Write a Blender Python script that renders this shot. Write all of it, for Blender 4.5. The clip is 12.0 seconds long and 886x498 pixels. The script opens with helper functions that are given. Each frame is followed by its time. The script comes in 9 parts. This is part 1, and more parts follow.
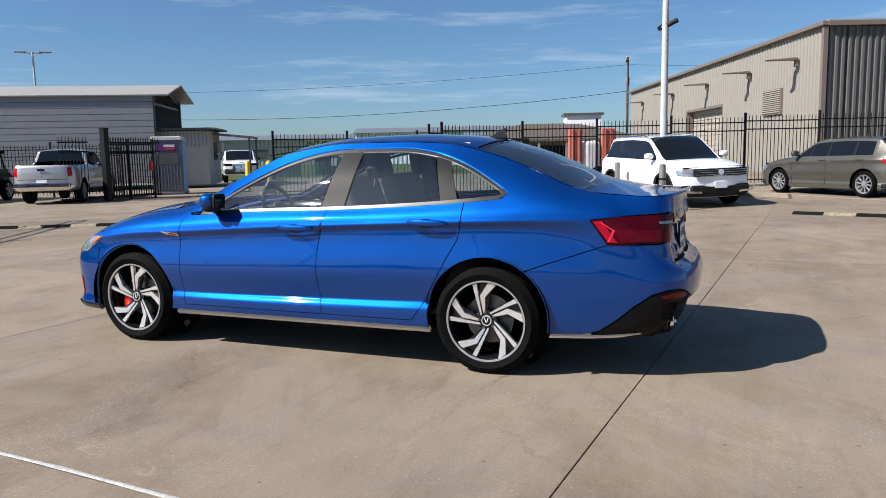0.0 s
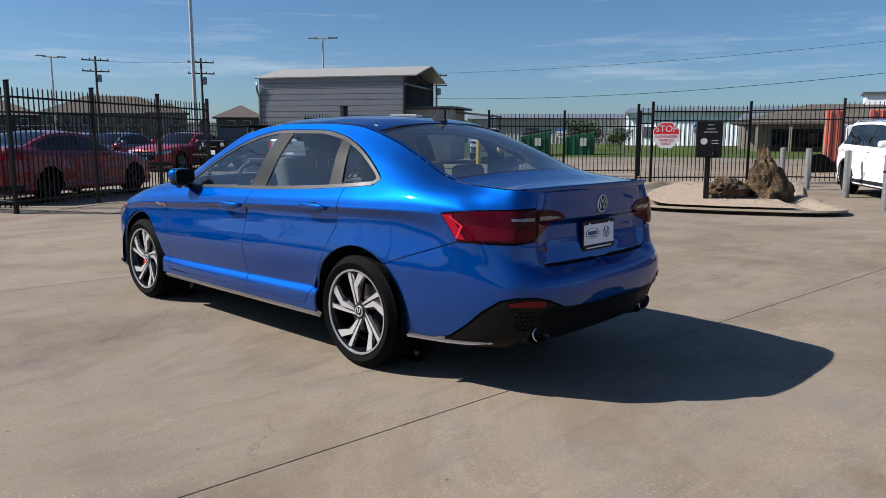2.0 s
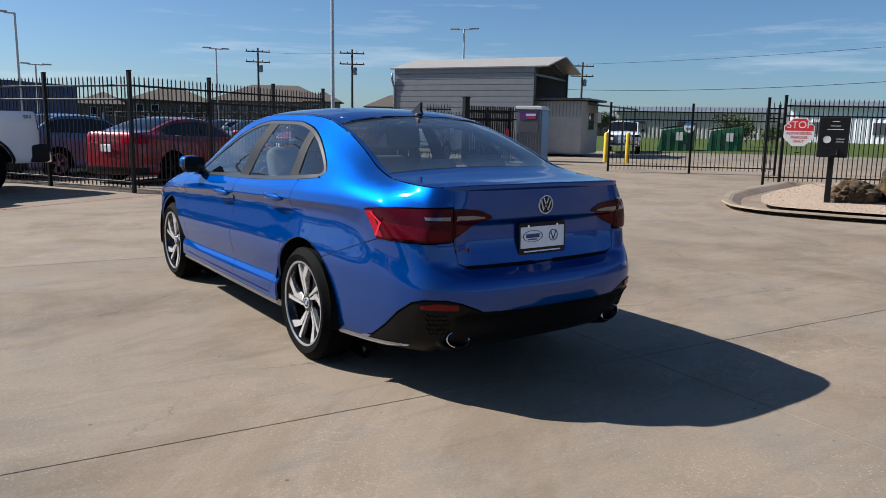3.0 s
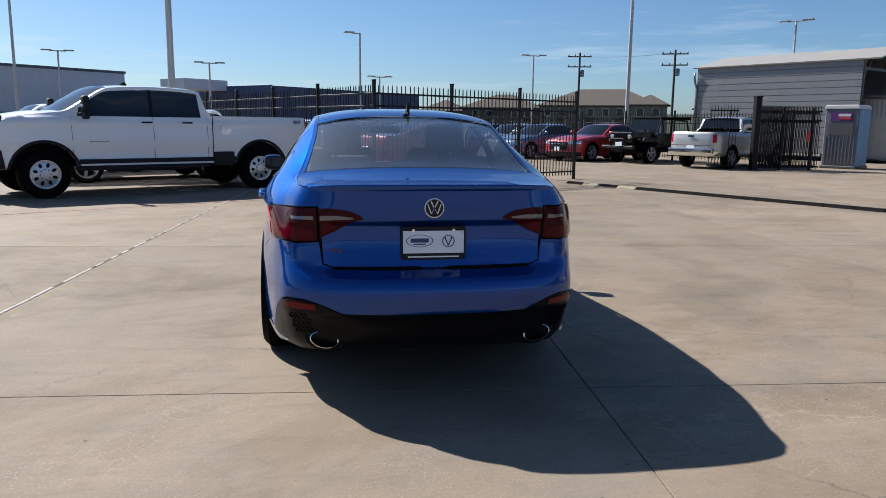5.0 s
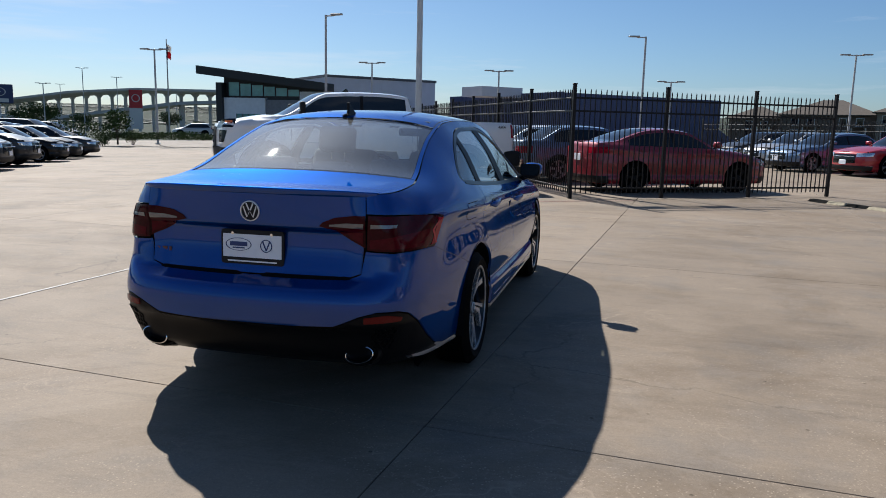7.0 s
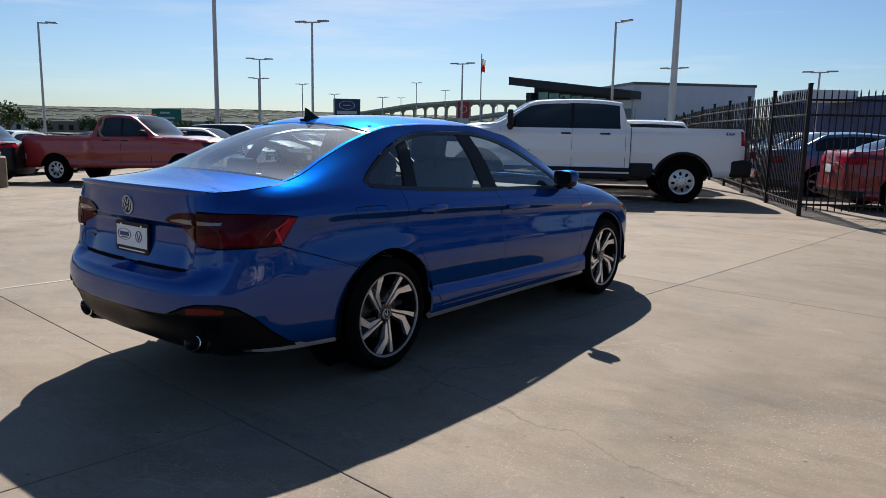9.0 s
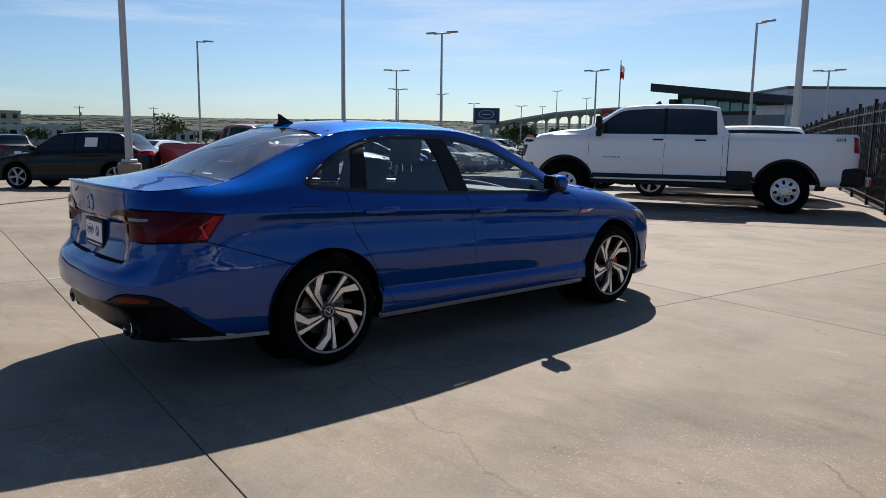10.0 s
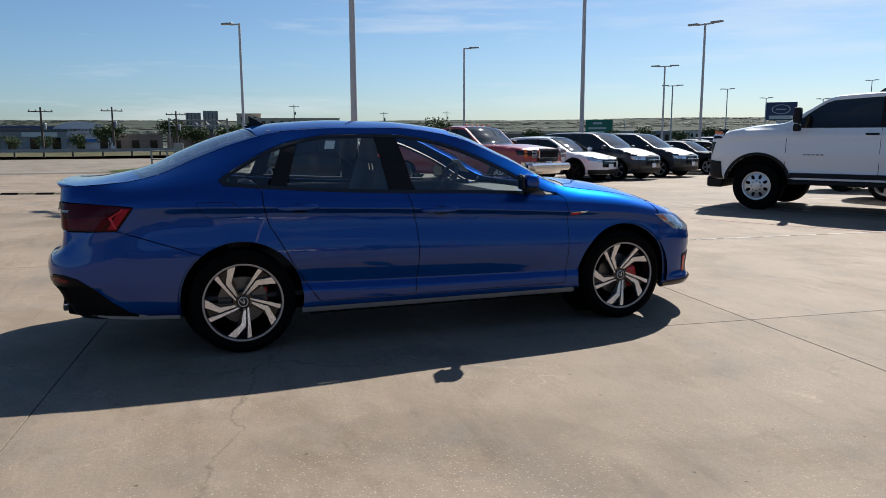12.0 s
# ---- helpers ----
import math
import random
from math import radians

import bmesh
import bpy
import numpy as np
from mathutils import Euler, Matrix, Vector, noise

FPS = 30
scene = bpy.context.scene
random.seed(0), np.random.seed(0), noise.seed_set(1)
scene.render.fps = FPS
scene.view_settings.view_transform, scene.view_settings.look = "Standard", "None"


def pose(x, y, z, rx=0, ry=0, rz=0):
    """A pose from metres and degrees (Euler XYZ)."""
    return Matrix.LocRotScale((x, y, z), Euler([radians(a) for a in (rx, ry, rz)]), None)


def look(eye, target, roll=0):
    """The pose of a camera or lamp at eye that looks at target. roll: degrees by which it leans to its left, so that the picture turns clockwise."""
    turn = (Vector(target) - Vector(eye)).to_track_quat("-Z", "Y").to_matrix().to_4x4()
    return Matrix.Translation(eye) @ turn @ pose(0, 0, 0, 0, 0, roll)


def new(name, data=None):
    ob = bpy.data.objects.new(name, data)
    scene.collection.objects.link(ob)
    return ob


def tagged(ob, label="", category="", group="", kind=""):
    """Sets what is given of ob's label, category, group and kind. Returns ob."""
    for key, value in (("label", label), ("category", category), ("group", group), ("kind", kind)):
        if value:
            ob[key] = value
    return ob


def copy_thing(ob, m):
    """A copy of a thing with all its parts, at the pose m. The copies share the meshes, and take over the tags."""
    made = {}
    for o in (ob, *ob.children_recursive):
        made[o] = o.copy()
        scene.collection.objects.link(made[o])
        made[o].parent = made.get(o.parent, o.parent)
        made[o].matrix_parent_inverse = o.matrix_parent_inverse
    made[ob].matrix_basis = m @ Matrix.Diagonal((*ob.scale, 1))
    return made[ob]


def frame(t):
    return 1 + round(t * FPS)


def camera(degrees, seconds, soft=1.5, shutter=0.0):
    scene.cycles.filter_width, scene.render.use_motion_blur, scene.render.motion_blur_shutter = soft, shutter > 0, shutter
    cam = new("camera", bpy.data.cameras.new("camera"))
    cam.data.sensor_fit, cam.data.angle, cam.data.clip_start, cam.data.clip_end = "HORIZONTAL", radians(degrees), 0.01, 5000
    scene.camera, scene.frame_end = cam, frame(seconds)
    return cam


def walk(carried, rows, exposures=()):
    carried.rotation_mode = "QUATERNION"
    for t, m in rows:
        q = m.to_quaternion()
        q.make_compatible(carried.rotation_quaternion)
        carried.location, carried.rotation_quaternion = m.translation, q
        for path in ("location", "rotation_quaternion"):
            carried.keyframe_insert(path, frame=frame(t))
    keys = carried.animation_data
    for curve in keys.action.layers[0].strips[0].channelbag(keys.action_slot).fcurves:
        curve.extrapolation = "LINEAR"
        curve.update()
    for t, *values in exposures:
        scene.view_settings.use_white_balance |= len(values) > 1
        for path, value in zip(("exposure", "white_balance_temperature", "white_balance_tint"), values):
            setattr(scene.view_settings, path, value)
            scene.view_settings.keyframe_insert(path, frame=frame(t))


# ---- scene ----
cam = camera(61.9, 12.0, 0.9)
PATH = [
    (0, (-4.915, -2.725, 1.301), (-3.077, -1.98, 1.049), -1.1),
    (0.5, (-4.632, -3.22, 1.303), (-2.87, -2.311, 1.038), -0.9),
    (1, (-4.308, -3.672, 1.3), (-2.64, -2.605, 1.023), -0.5),
    (1.5, (-3.91, -4.099, 1.304), (-2.353, -2.878, 1.017), -0.2),
    (2, (-3.494, -4.524, 1.306), (-2.061, -3.162, 1.006), 0.1),
    (2.5, (-3.063, -4.877, 1.323), (-1.77, -3.383, 1.011), 0.4),
    (2.7, (-2.866, -4.993, 1.333), (-1.635, -3.449, 1.014), 0.7),
    (4.3, (-1.283, -5.75, 1.334), (-0.654, -3.881, 1.002), 0.8),
    (4.5, (-1.075, -5.809, 1.329), (-0.533, -3.912, 1.0), 0.5),
    (5, (-0.542, -5.859, 1.343), (-0.213, -3.914, 1.012), 0.7),
    (5.5, (0.015, -5.842, 1.346), (0.134, -3.873, 1.017), 0.8),
    (6, (0.565, -5.769, 1.354), (0.487, -3.798, 1.021), 0.9),
    (6.5, (1.121, -5.644, 1.358), (0.849, -3.691, 1.027), 1.4),
    (7, (1.659, -5.437, 1.351), (1.188, -3.521, 1.024), 1.3),
    (8.8, (3.434, -4.492, 1.352), (2.278, -2.892, 1.03), 1.3),
    (9, (3.613, -4.357, 1.368), (2.392, -2.806, 1.046), 1.1),
    (9.5, (4.077, -4.015, 1.364), (2.708, -2.591, 1.05), 1.1),
    (10, (4.484, -3.593, 1.355), (2.984, -2.306, 1.05), 0.8),
    (10.5, (4.846, -3.136, 1.361), (3.234, -1.99, 1.063), 0.6),
    (11, (5.128, -2.652, 1.362), (3.415, -1.664, 1.064), 0.3),
    (11.5, (5.341, -2.142, 1.358), (3.537, -1.331, 1.059), 0.1),
    (12, (5.486, -1.596, 1.349), (3.613, -0.966, 1.041), -0.2),
]
walk(cam, [(t, look(eye, target, roll)) for t, eye, target, roll in PATH],
     [(0, .74, 6080, 10), (.5, .55, 6010, 10), (1.5, .52, 5950, 10), (2.5, .58, 5990, 10), (4.5, .74, 6090, 10), (5.5, .67, 6080, 10), (6.5, .56, 6120, 10),
      (7, .52, 6100, 10), (9, .53, 6230, 10), (10, .55, 6200, 10), (12, .57, 6260, 10)])

# ---------------------------------------------------------------- world, sun
SUN_AZ, SUN_EL = 132.8, 41.5        # degrees, from +x towards +y, and above the horizon
sky_world = bpy.data.worlds.new("sky")
scene.world = sky_world
sky_world.use_nodes = True
wn, wl = sky_world.node_tree.nodes, sky_world.node_tree.links
wn.clear()
w_out, w_bg = wn.new("ShaderNodeOutputWorld"), wn.new("ShaderNodeBackground")
w_sky = wn.new("ShaderNodeTexSky")
w_sky.sky_type, w_sky.sun_disc = "NISHITA", False
w_sky.sun_elevation, w_sky.sun_rotation = radians(SUN_EL), radians(90 - SUN_AZ)
w_sky.altitude, w_sky.air_density, w_sky.dust_density, w_sky.ozone_density = 150, 0.90, 0.7, 6.0
# thin cirrus streaks over the clear sky
w_co, w_map, w_noise, w_ramp, w_mix = (wn.new(k) for k in ("ShaderNodeTexCoord", "ShaderNodeMapping", "ShaderNodeTexNoise", "ShaderNodeValToRGB", "ShaderNodeMix"))
w_map.inputs["Scale"].default_value = (1.6, 1.6, 17.0)
w_map.inputs["Rotation"].default_value = (radians(4), radians(-3), 0)
w_noise.inputs["Scale"].default_value, w_noise.inputs["Detail"].default_value, w_noise.inputs["Roughness"].default_value = 1.7, 7, 0.62
w_ramp.color_ramp.elements[0].position, w_ramp.color_ramp.elements[1].position = 0.53, 0.86
w_ramp.color_ramp.elements[1].color = (0.62, 0.62, 0.62, 1)
w_mix.data_type = "RGBA"
w_mix.inputs["B"].default_value = (9.4, 9.6, 9.8, 1)
wl.new(w_co.outputs["Generated"], w_map.inputs["Vector"])
wl.new(w_map.outputs["Vector"], w_noise.inputs["Vector"])
wl.new(w_noise.outputs["Fac"], w_ramp.inputs["Fac"])
w_sep, w_high, w_thin = wn.new("ShaderNodeSeparateXYZ"), wn.new("ShaderNodeMapRange"), wn.new("ShaderNodeMath")
w_high.inputs["From Min"].default_value, w_high.inputs["From Max"].default_value = 0.22, 0.55
w_high.inputs["To Min"].default_value, w_high.inputs["To Max"].default_value = 1.0, 0.12
w_thin.operation = "MULTIPLY"
wl.new(w_co.outputs["Generated"], w_sep.inputs["Vector"])
wl.new(w_sep.outputs["Z"], w_high.inputs["Value"])
wl.new(w_ramp.outputs["Color"], w_thin.inputs[0])
wl.new(w_high.outputs["Result"], w_thin.inputs[1])
wl.new(w_thin.outputs["Value"], w_mix.inputs["Factor"])
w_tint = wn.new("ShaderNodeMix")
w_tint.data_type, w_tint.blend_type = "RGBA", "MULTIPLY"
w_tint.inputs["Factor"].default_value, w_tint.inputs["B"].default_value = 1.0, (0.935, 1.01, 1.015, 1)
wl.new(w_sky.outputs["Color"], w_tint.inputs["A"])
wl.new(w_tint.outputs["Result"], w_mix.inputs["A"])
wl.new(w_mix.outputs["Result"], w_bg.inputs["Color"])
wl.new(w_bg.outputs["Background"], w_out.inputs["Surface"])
w_bg.inputs["Strength"].default_value = 0.061

sun_dir = Vector((math.cos(radians(SUN_EL)) * math.cos(radians(SUN_AZ)), math.cos(radians(SUN_EL)) * math.sin(radians(SUN_AZ)), math.sin(radians(SUN_EL))))
sun = new("sun", bpy.data.lights.new("sun", "SUN"))
sun.data.energy, sun.data.angle, sun.data.color = 5.2, radians(0.55), (1.0, 0.93, 0.83)
sun.matrix_world = look(sun_dir * 60, (0, 0, 0))

# ---------------------------------------------------------------- materials
def shader(name):
    m = bpy.data.materials.new(name)
    m.use_nodes = True
    nt = m.node_tree
    return m, nt.nodes, nt.links, nt.nodes["Principled BSDF"]


def put(b, **kw):
    for k, v in kw.items():
        b.inputs[k.replace("_", " ")].default_value = v


def noise_tex(n, l, scale, detail=6, rough=0.6, coord="Object", stretch=(1, 1, 1)):
    co, mp, tx = n.new("ShaderNodeTexCoord"), n.new("ShaderNodeMapping"), n.new("ShaderNodeTexNoise")
    mp.inputs["Scale"].default_value = stretch
    put(tx, Scale=scale, Detail=detail, Roughness=rough)
    if coord == "World":
        geo = n.new("ShaderNodeNewGeometry")
        l.new(geo.outputs["Position"], mp.inputs["Vector"])
    else:
        l.new(co.outputs[coord], mp.inputs["Vector"])
    l.new(mp.outputs["Vector"], tx.inputs["Vector"])
    return tx


def ramp(n, l, src, lo, hi, c0, c1):
    r = n.new("ShaderNodeValToRGB")
    r.color_ramp.elements[0].position, r.color_ramp.elements[1].position = lo, hi
    r.color_ramp.elements[0].color, r.color_ramp.elements[1].color = (*c0, 1), (*c1, 1)
    l.new(src, r.inputs["Fac"])
    return r


def mixc(n, l, fac, a, b, mode="MIX"):
    m = n.new("ShaderNodeMix")
    m.data_type, m.blend_type = "RGBA", mode
    for key, v in (("Factor", fac), ("A", a), ("B", b)):
        if hasattr(v, "links"):
            l.new(v, m.inputs[key])
        else:
            m.inputs[key].default_value = v
    return m.outputs["Result"]


def bump(n, l, b, src, strength, dist):
    bp = n.new("ShaderNodeBump")
    bp.inputs["Strength"].default_value, bp.inputs["Distance"].default_value = strength, dist
    l.new(src, bp.inputs["Height"])
    l.new(bp.outputs["Normal"], b.inputs["Normal"])


def plain(name, col, rough=0.5, metal=0.0, vary=0.12, scale=9.0, grain=0.0, coat=0.0, spec=0.5, world=False):
    """A base colour that wanders a little at two scales, with grain as fine relief."""
    m, n, l, b = shader(name)
    t1 = noise_tex(n, l, scale, 5, 0.6, "World" if world else "Object")
    dark = tuple(c * (1 - vary) for c in col)
    lite = tuple(min(1, c * (1 + vary)) for c in col)
    r = ramp(n, l, t1.outputs["Fac"], 0.3, 0.7, dark, lite)
    l.new(r.outputs["Color"], b.inputs["Base Color"])
    put(b, Roughness=rough, Metallic=metal, Coat_Weight=coat, Coat_Roughness=0.03, Specular_IOR_Level=spec)
    if grain:
        t2 = noise_tex(n, l, 260, 4, 0.7, "World" if world else "Object")
        bump(n, l, b, t2.outputs["Fac"], grain, 0.004)
    return m


def car_paint(name, col, metal=0.0, rough=0.4, flake=0.0, coat=1.0):
    m, n, l, b = shader(name)
    put(b, Base_Color=(*col, 1), Metallic=metal, Roughness=rough, Coat_Weight=coat, Coat_Roughness=0.015, Coat_IOR=1.5)
    if flake:
        v = n.new("ShaderNodeTexVoronoi")
        v.inputs["Scale"].default_value = 900
        co = n.new("ShaderNodeTexCoord")
        l.new(co.outputs["Object"], v.inputs["Vector"])
        dk = tuple(c * (1 - flake) for c in col)
        lt = tuple(min(1, c * (1 + flake)) for c in col)
        r = ramp(n, l, v.outputs["Color"], 0.1, 0.9, dk, lt)
        l.new(r.outputs["Color"], b.inputs["Base Color"])
    dust = noise_tex(n, l, 3.0, 6, 0.65)
    rr = n.new("ShaderNodeMapRange")
    put(rr, To_Min=0.008, To_Max=0.05)
    l.new(dust.outputs["Fac"], rr.inputs["Value"])
    l.new(rr.outputs["Result"], b.inputs["Coat Roughness"])
    return m


def window_glass(name, tint, f0=0.05, dust=0.03, haze=0.0):
    """A thin pane: clear with a tint, mirror-like by the same rule from both sides, under a thin uneven film of dust."""
    m, n, l, b = shader(name)
    n.remove(b)
    out = n["Material Output"]
    tr, gl, lw, mx = n.new("ShaderNodeBsdfTransparent"), n.new("ShaderNodeBsdfGlossy"), n.new("ShaderNodeLayerWeight"), n.new("ShaderNodeMixShader")
    df, mx2 = n.new("ShaderNodeBsdfDiffuse"), n.new("ShaderNodeMixShader")
    df.inputs["Color"].default_value = (0.38, 0.41, 0.42, 1)
    film = noise_tex(n, l, 2.2, 6, 0.65)
    rr = n.new("ShaderNodeMapRange")
    put(rr, From_Min=0.3, From_Max=0.75, To_Min=dust * 0.5, To_Max=dust * 1.5)
    l.new(film.outputs["Fac"], rr.inputs["Value"])
    l.new(rr.outputs["Result"], mx2.inputs[0])
    tr.inputs["Color"].default_value = (*tint, 1)
    gl.inputs["Roughness"].default_value = 0.015
    lw.inputs["Blend"].default_value = 0.5
    pw, rise = n.new("ShaderNodeMath"), n.new("ShaderNodeMath")
    pw.operation, rise.operation = "POWER", "MULTIPLY_ADD"
    pw.inputs[1].default_value = 4.0
    rise.inputs[1].default_value, rise.inputs[2].default_value = 1 - f0, f0
    l.new(lw.outputs["Facing"], pw.inputs[0])
    l.new(pw.outputs["Value"], rise.inputs[0])
    l.new(tr.outputs["BSDF"], mx2.inputs[1])
    l.new(df.outputs["BSDF"], mx2.inputs[2])
    l.new(rise.outputs["Value"], mx.inputs[0])
    l.new(mx2.outputs["Shader"], mx.inputs[1])
    l.new(gl.outputs["BSDF"], mx.inputs[2])
    last = mx.outputs["Shader"]
    if haze:                                 # dry dust scatters a broad sheen
        g2, mx3 = n.new("ShaderNodeBsdfGlossy"), n.new("ShaderNodeMixShader")
        g2.inputs["Roughness"].default_value = 0.6
        mx3.inputs[0].default_value = haze
        l.new(last, mx3.inputs[1])
        l.new(g2.outputs["BSDF"], mx3.inputs[2])
        last = mx3.outputs["Shader"]
    l.new(last, out.inputs["Surface"])
    return m


def concrete(name, base, tint_spread=0.10):
    m, n, l, b = shader(name)
    big = noise_tex(n, l, 0.16, 6, 0.62, "World")
    mid = noise_tex(n, l, 1.1, 7, 0.68, "World")
    fine = noise_tex(n, l, 55, 5, 0.75, "World")
    sweep = noise_tex(n, l, 0.8, 7, 0.68, "World", (0.7, 1.3, 1))
    c0, c1 = tuple(c * 0.88 for c in base), tuple(min(1, c * 1.08) for c in base)
    a = ramp(n, l, big.outputs["Fac"], 0.32, 0.68, c0, c1)
    grey = tuple(sum(base) / 3 * 0.80 for _ in base)
    st = ramp(n, l, mid.outputs["Fac"], 0.50, 0.80, (0, 0, 0), (0.62, 0.62, 0.62))
    col = mixc(n, l, st.outputs["Color"], a.outputs["Color"], (*grey, 1))
    sw = ramp(n, l, sweep.outputs["Fac"], 0.44, 0.74, (1, 1, 1), (0.81, 0.815, 0.83))
    col = mixc(n, l, 0.8, col, sw.outputs["Color"], "MULTIPLY")
    blot = noise_tex(n, l, 0.55, 8, 0.72, "World", (1.0, 1.35, 1))
    bl = ramp(n, l, blot.outputs["Fac"], 0.48, 0.60, (1.05, 1.04, 1.03), (0.86, 0.83, 0.79))
    col = mixc(n, l, 0.9, col, bl.outputs["Color"], "MULTIPLY")
    scuff = noise_tex(n, l, 2.6, 9, 0.78, "World", (1.25, 0.9, 1))
    sc = ramp(n, l, scuff.outputs["Fac"], 0.60, 0.68, (1, 1, 1), (1.20, 1.19, 1.17))
    col = mixc(n, l, 0.8, col, sc.outputs["Color"], "MULTIPLY")
    patch = noise_tex(n, l, 0.38, 11, 0.74, "World")
    patch.inputs["Distortion"].default_value = 1.2
    pc = ramp(n, l, patch.outputs["Fac"], 0.50, 0.57, (1, 1, 1), (0.86, 0.835, 0.80))
    col = mixc(n, l, 0.85, col, pc.outputs["Color"], "MULTIPLY")
    # dark oil spots and pits
    spots = n.new("ShaderNodeTexVoronoi")
    spots.inputs["Scale"].default_value, spots.feature = 1.3, "F1"
    geo = n.new("ShaderNodeNewGeometry")
    l.new(geo.outputs["Position"], spots.inputs["Vector"])
    sp = ramp(n, l, spots.outputs["Distance"], 0.008, 0.030, (0.36, 0.34, 0.32), (1, 1, 1))
    col = mixc(n, l, 0.75, col, sp.outputs["Color"], "MULTIPLY")
    fr = ramp(n, l, fine.outputs["Fac"], 0.28, 0.72, (0.86, 0.86, 0.86), (1.10, 1.10, 1.10))
    col = mixc(n, l, 1.0, col, fr.outputs["Color"], "MULTIPLY")
    # sandy speckle, pale wandering scratches
    grit = noise_tex(n, l, 190, 3, 0.6, "World")
    gr = ramp(n, l, grit.outputs["Fac"], 0.36, 0.64, (0.92, 0.92, 0.915), (1.07, 1.065, 1.06))
    col = mixc(n, l, 1.0, col, gr.outputs["Color"], "MULTIPLY")
    line = noise_tex(n, l, 0.42, 5, 0.62, "World")
    lr = ramp(n, l, line.outputs["Fac"], 0.4955, 0.4990, (0, 0, 0), (1, 1, 1))
    e = lr.color_ramp.elements.new(0.5035)
    e.color = (0, 0, 0, 1)
    keep = noise_tex(n, l, 0.9, 4, 0.6, "World", (1, 1, 1.7))
    kr = ramp(n, l, keep.outputs["Fac"], 0.53, 0.60, (0, 0, 0), (0.60, 0.60, 0.60))
    lit = mixc(n, l, 1.0, lr.outputs["Color"], kr.outputs["Color"], "MULTIPLY")
    col = mixc(n, l, lit, col, tuple(min(1, c * 1.55) for c in base) + (1,))
    # bright exposed grains, gathered where the skin is worn
    grain = n.new("ShaderNodeTexVoronoi")
    grain.inputs["Scale"].default_value = 68
    l.new(geo.outputs["Position"], grain.inputs["Vector"])
    gd = ramp(n, l, grain.outputs["Distance"], 0.20, 0.36, (1, 1, 1), (0, 0, 0))
    worn = noise_tex(n, l, 0.95, 8, 0.70, "World")
    wr = ramp(n, l, worn.outputs["Fac"], 0.44, 0.62, (0.06, 0.06, 0.06), (0.72, 0.72, 0.72))
    sel = ramp(n, l, grain.outputs["Color"], 0.50, 0.66, (0, 0, 0), (1, 1, 1))
    pick = mixc(n, l, 1.0, mixc(n, l, 1.0, gd.outputs["Color"], wr.outputs["Color"], "MULTIPLY"), sel.outputs["Color"], "MULTIPLY")
    col = mixc(n, l, pick, col, tuple(min(1, c * 1.7) for c in base) + (1,))
    # hairline cracks that come and go
    warp = noise_tex(n, l, 3.0, 6, 0.65, "World")
    wv = n.new("ShaderNodeVectorMath")
    wv.operation = "MULTIPLY_ADD"
    wv.inputs[1].default_value = (0.42, 0.42, 0)
    l.new(warp.outputs["Color"], wv.inputs[0])
    l.new(geo.outputs["Position"], wv.inputs[2])
    crack = n.new("ShaderNodeTexVoronoi")
    crack.feature = "DISTANCE_TO_EDGE"
    crack.inputs["Scale"].default_value = 0.42
    l.new(wv.outputs["Vector"], crack.inputs["Vector"])
    cr = ramp(n, l, crack.outputs["Distance"], 0.0014, 0.0036, (1, 1, 1), (0, 0, 0))
    run = noise_tex(n, l, 0.37, 4, 0.6, "World")
    rn = ramp(n, l, run.outputs["Fac"], 0.49, 0.56, (0, 0, 0), (0.72, 0.72, 0.72))
    col = mixc(n, l, mixc(n, l, 1.0, cr.outputs["Color"], rn.outputs["Color"], "MULTIPLY"), col, tuple(c * 0.42 for c in base) + (1,))
    # soft scuffs, long in one direction
    for ang, off in ((24, 0.0), (-38, 7.3)):
        mp = n.new("ShaderNodeMapping")
        mp.inputs["Rotation"].default_value = (0, 0, radians(ang))
        mp.inputs["Scale"].default_value = (0.55, 3.4, 1)
        mp.inputs["Location"].default_value = (off, off * 0.6, 0)
        l.new(geo.outputs["Position"], mp.inputs["Vector"])
        tx = n.new("ShaderNodeTexNoise")
        put(tx, Scale=1.9, Detail=8.0, Roughness=0.72)
        l.new(mp.outputs["Vector"], tx.inputs["Vector"])
        sm = ramp(n, l, tx.outputs["Fac"], 0.54, 0.70, (1, 1, 1), (0.80, 0.80, 0.80) if off else (1.13, 1.12, 1.10))
        col = mixc(n, l, 0.9, col, sm.outputs["Color"], "MULTIPLY")
    pits = n.new("ShaderNodeTexVoronoi")
    pits.inputs["Scale"].default_value = 7.5
    l.new(geo.outputs["Position"], pits.inputs["Vector"])
    pr = ramp(n, l, pits.outputs["Distance"], 0.045, 0.085, (0.42, 0.40, 0.37), (1, 1, 1))
    col = mixc(n, l, 0.85, col, mixc(n, l, ramp(n, l, pits.outputs["Color"], 0.60, 0.64, (0, 0, 0), (1, 1, 1)).outputs["Color"], (1, 1, 1, 1), pr.outputs["Color"]), "MULTIPLY")
    # each slab a shade of its own
    oi = n.new("ShaderNodeObjectInfo")
    rnd = ramp(n, l, oi.outputs["Random"], 0, 1, (1 - tint_spread,) * 3, (1 + tint_spread * 0.4,) * 3)
    col = mixc(n, l, 1.0, col, rnd.outputs["Color"], "MULTIPLY")
    l.new(col, b.inputs["Base Color"])
    rg = n.new("ShaderNodeMapRange")
    put(rg, To_Min=0.68, To_Max=0.88)
    l.new(mid.outputs["Fac"], rg.inputs["Value"])
    l.new(rg.outputs["Result"], b.inputs["Roughness"])
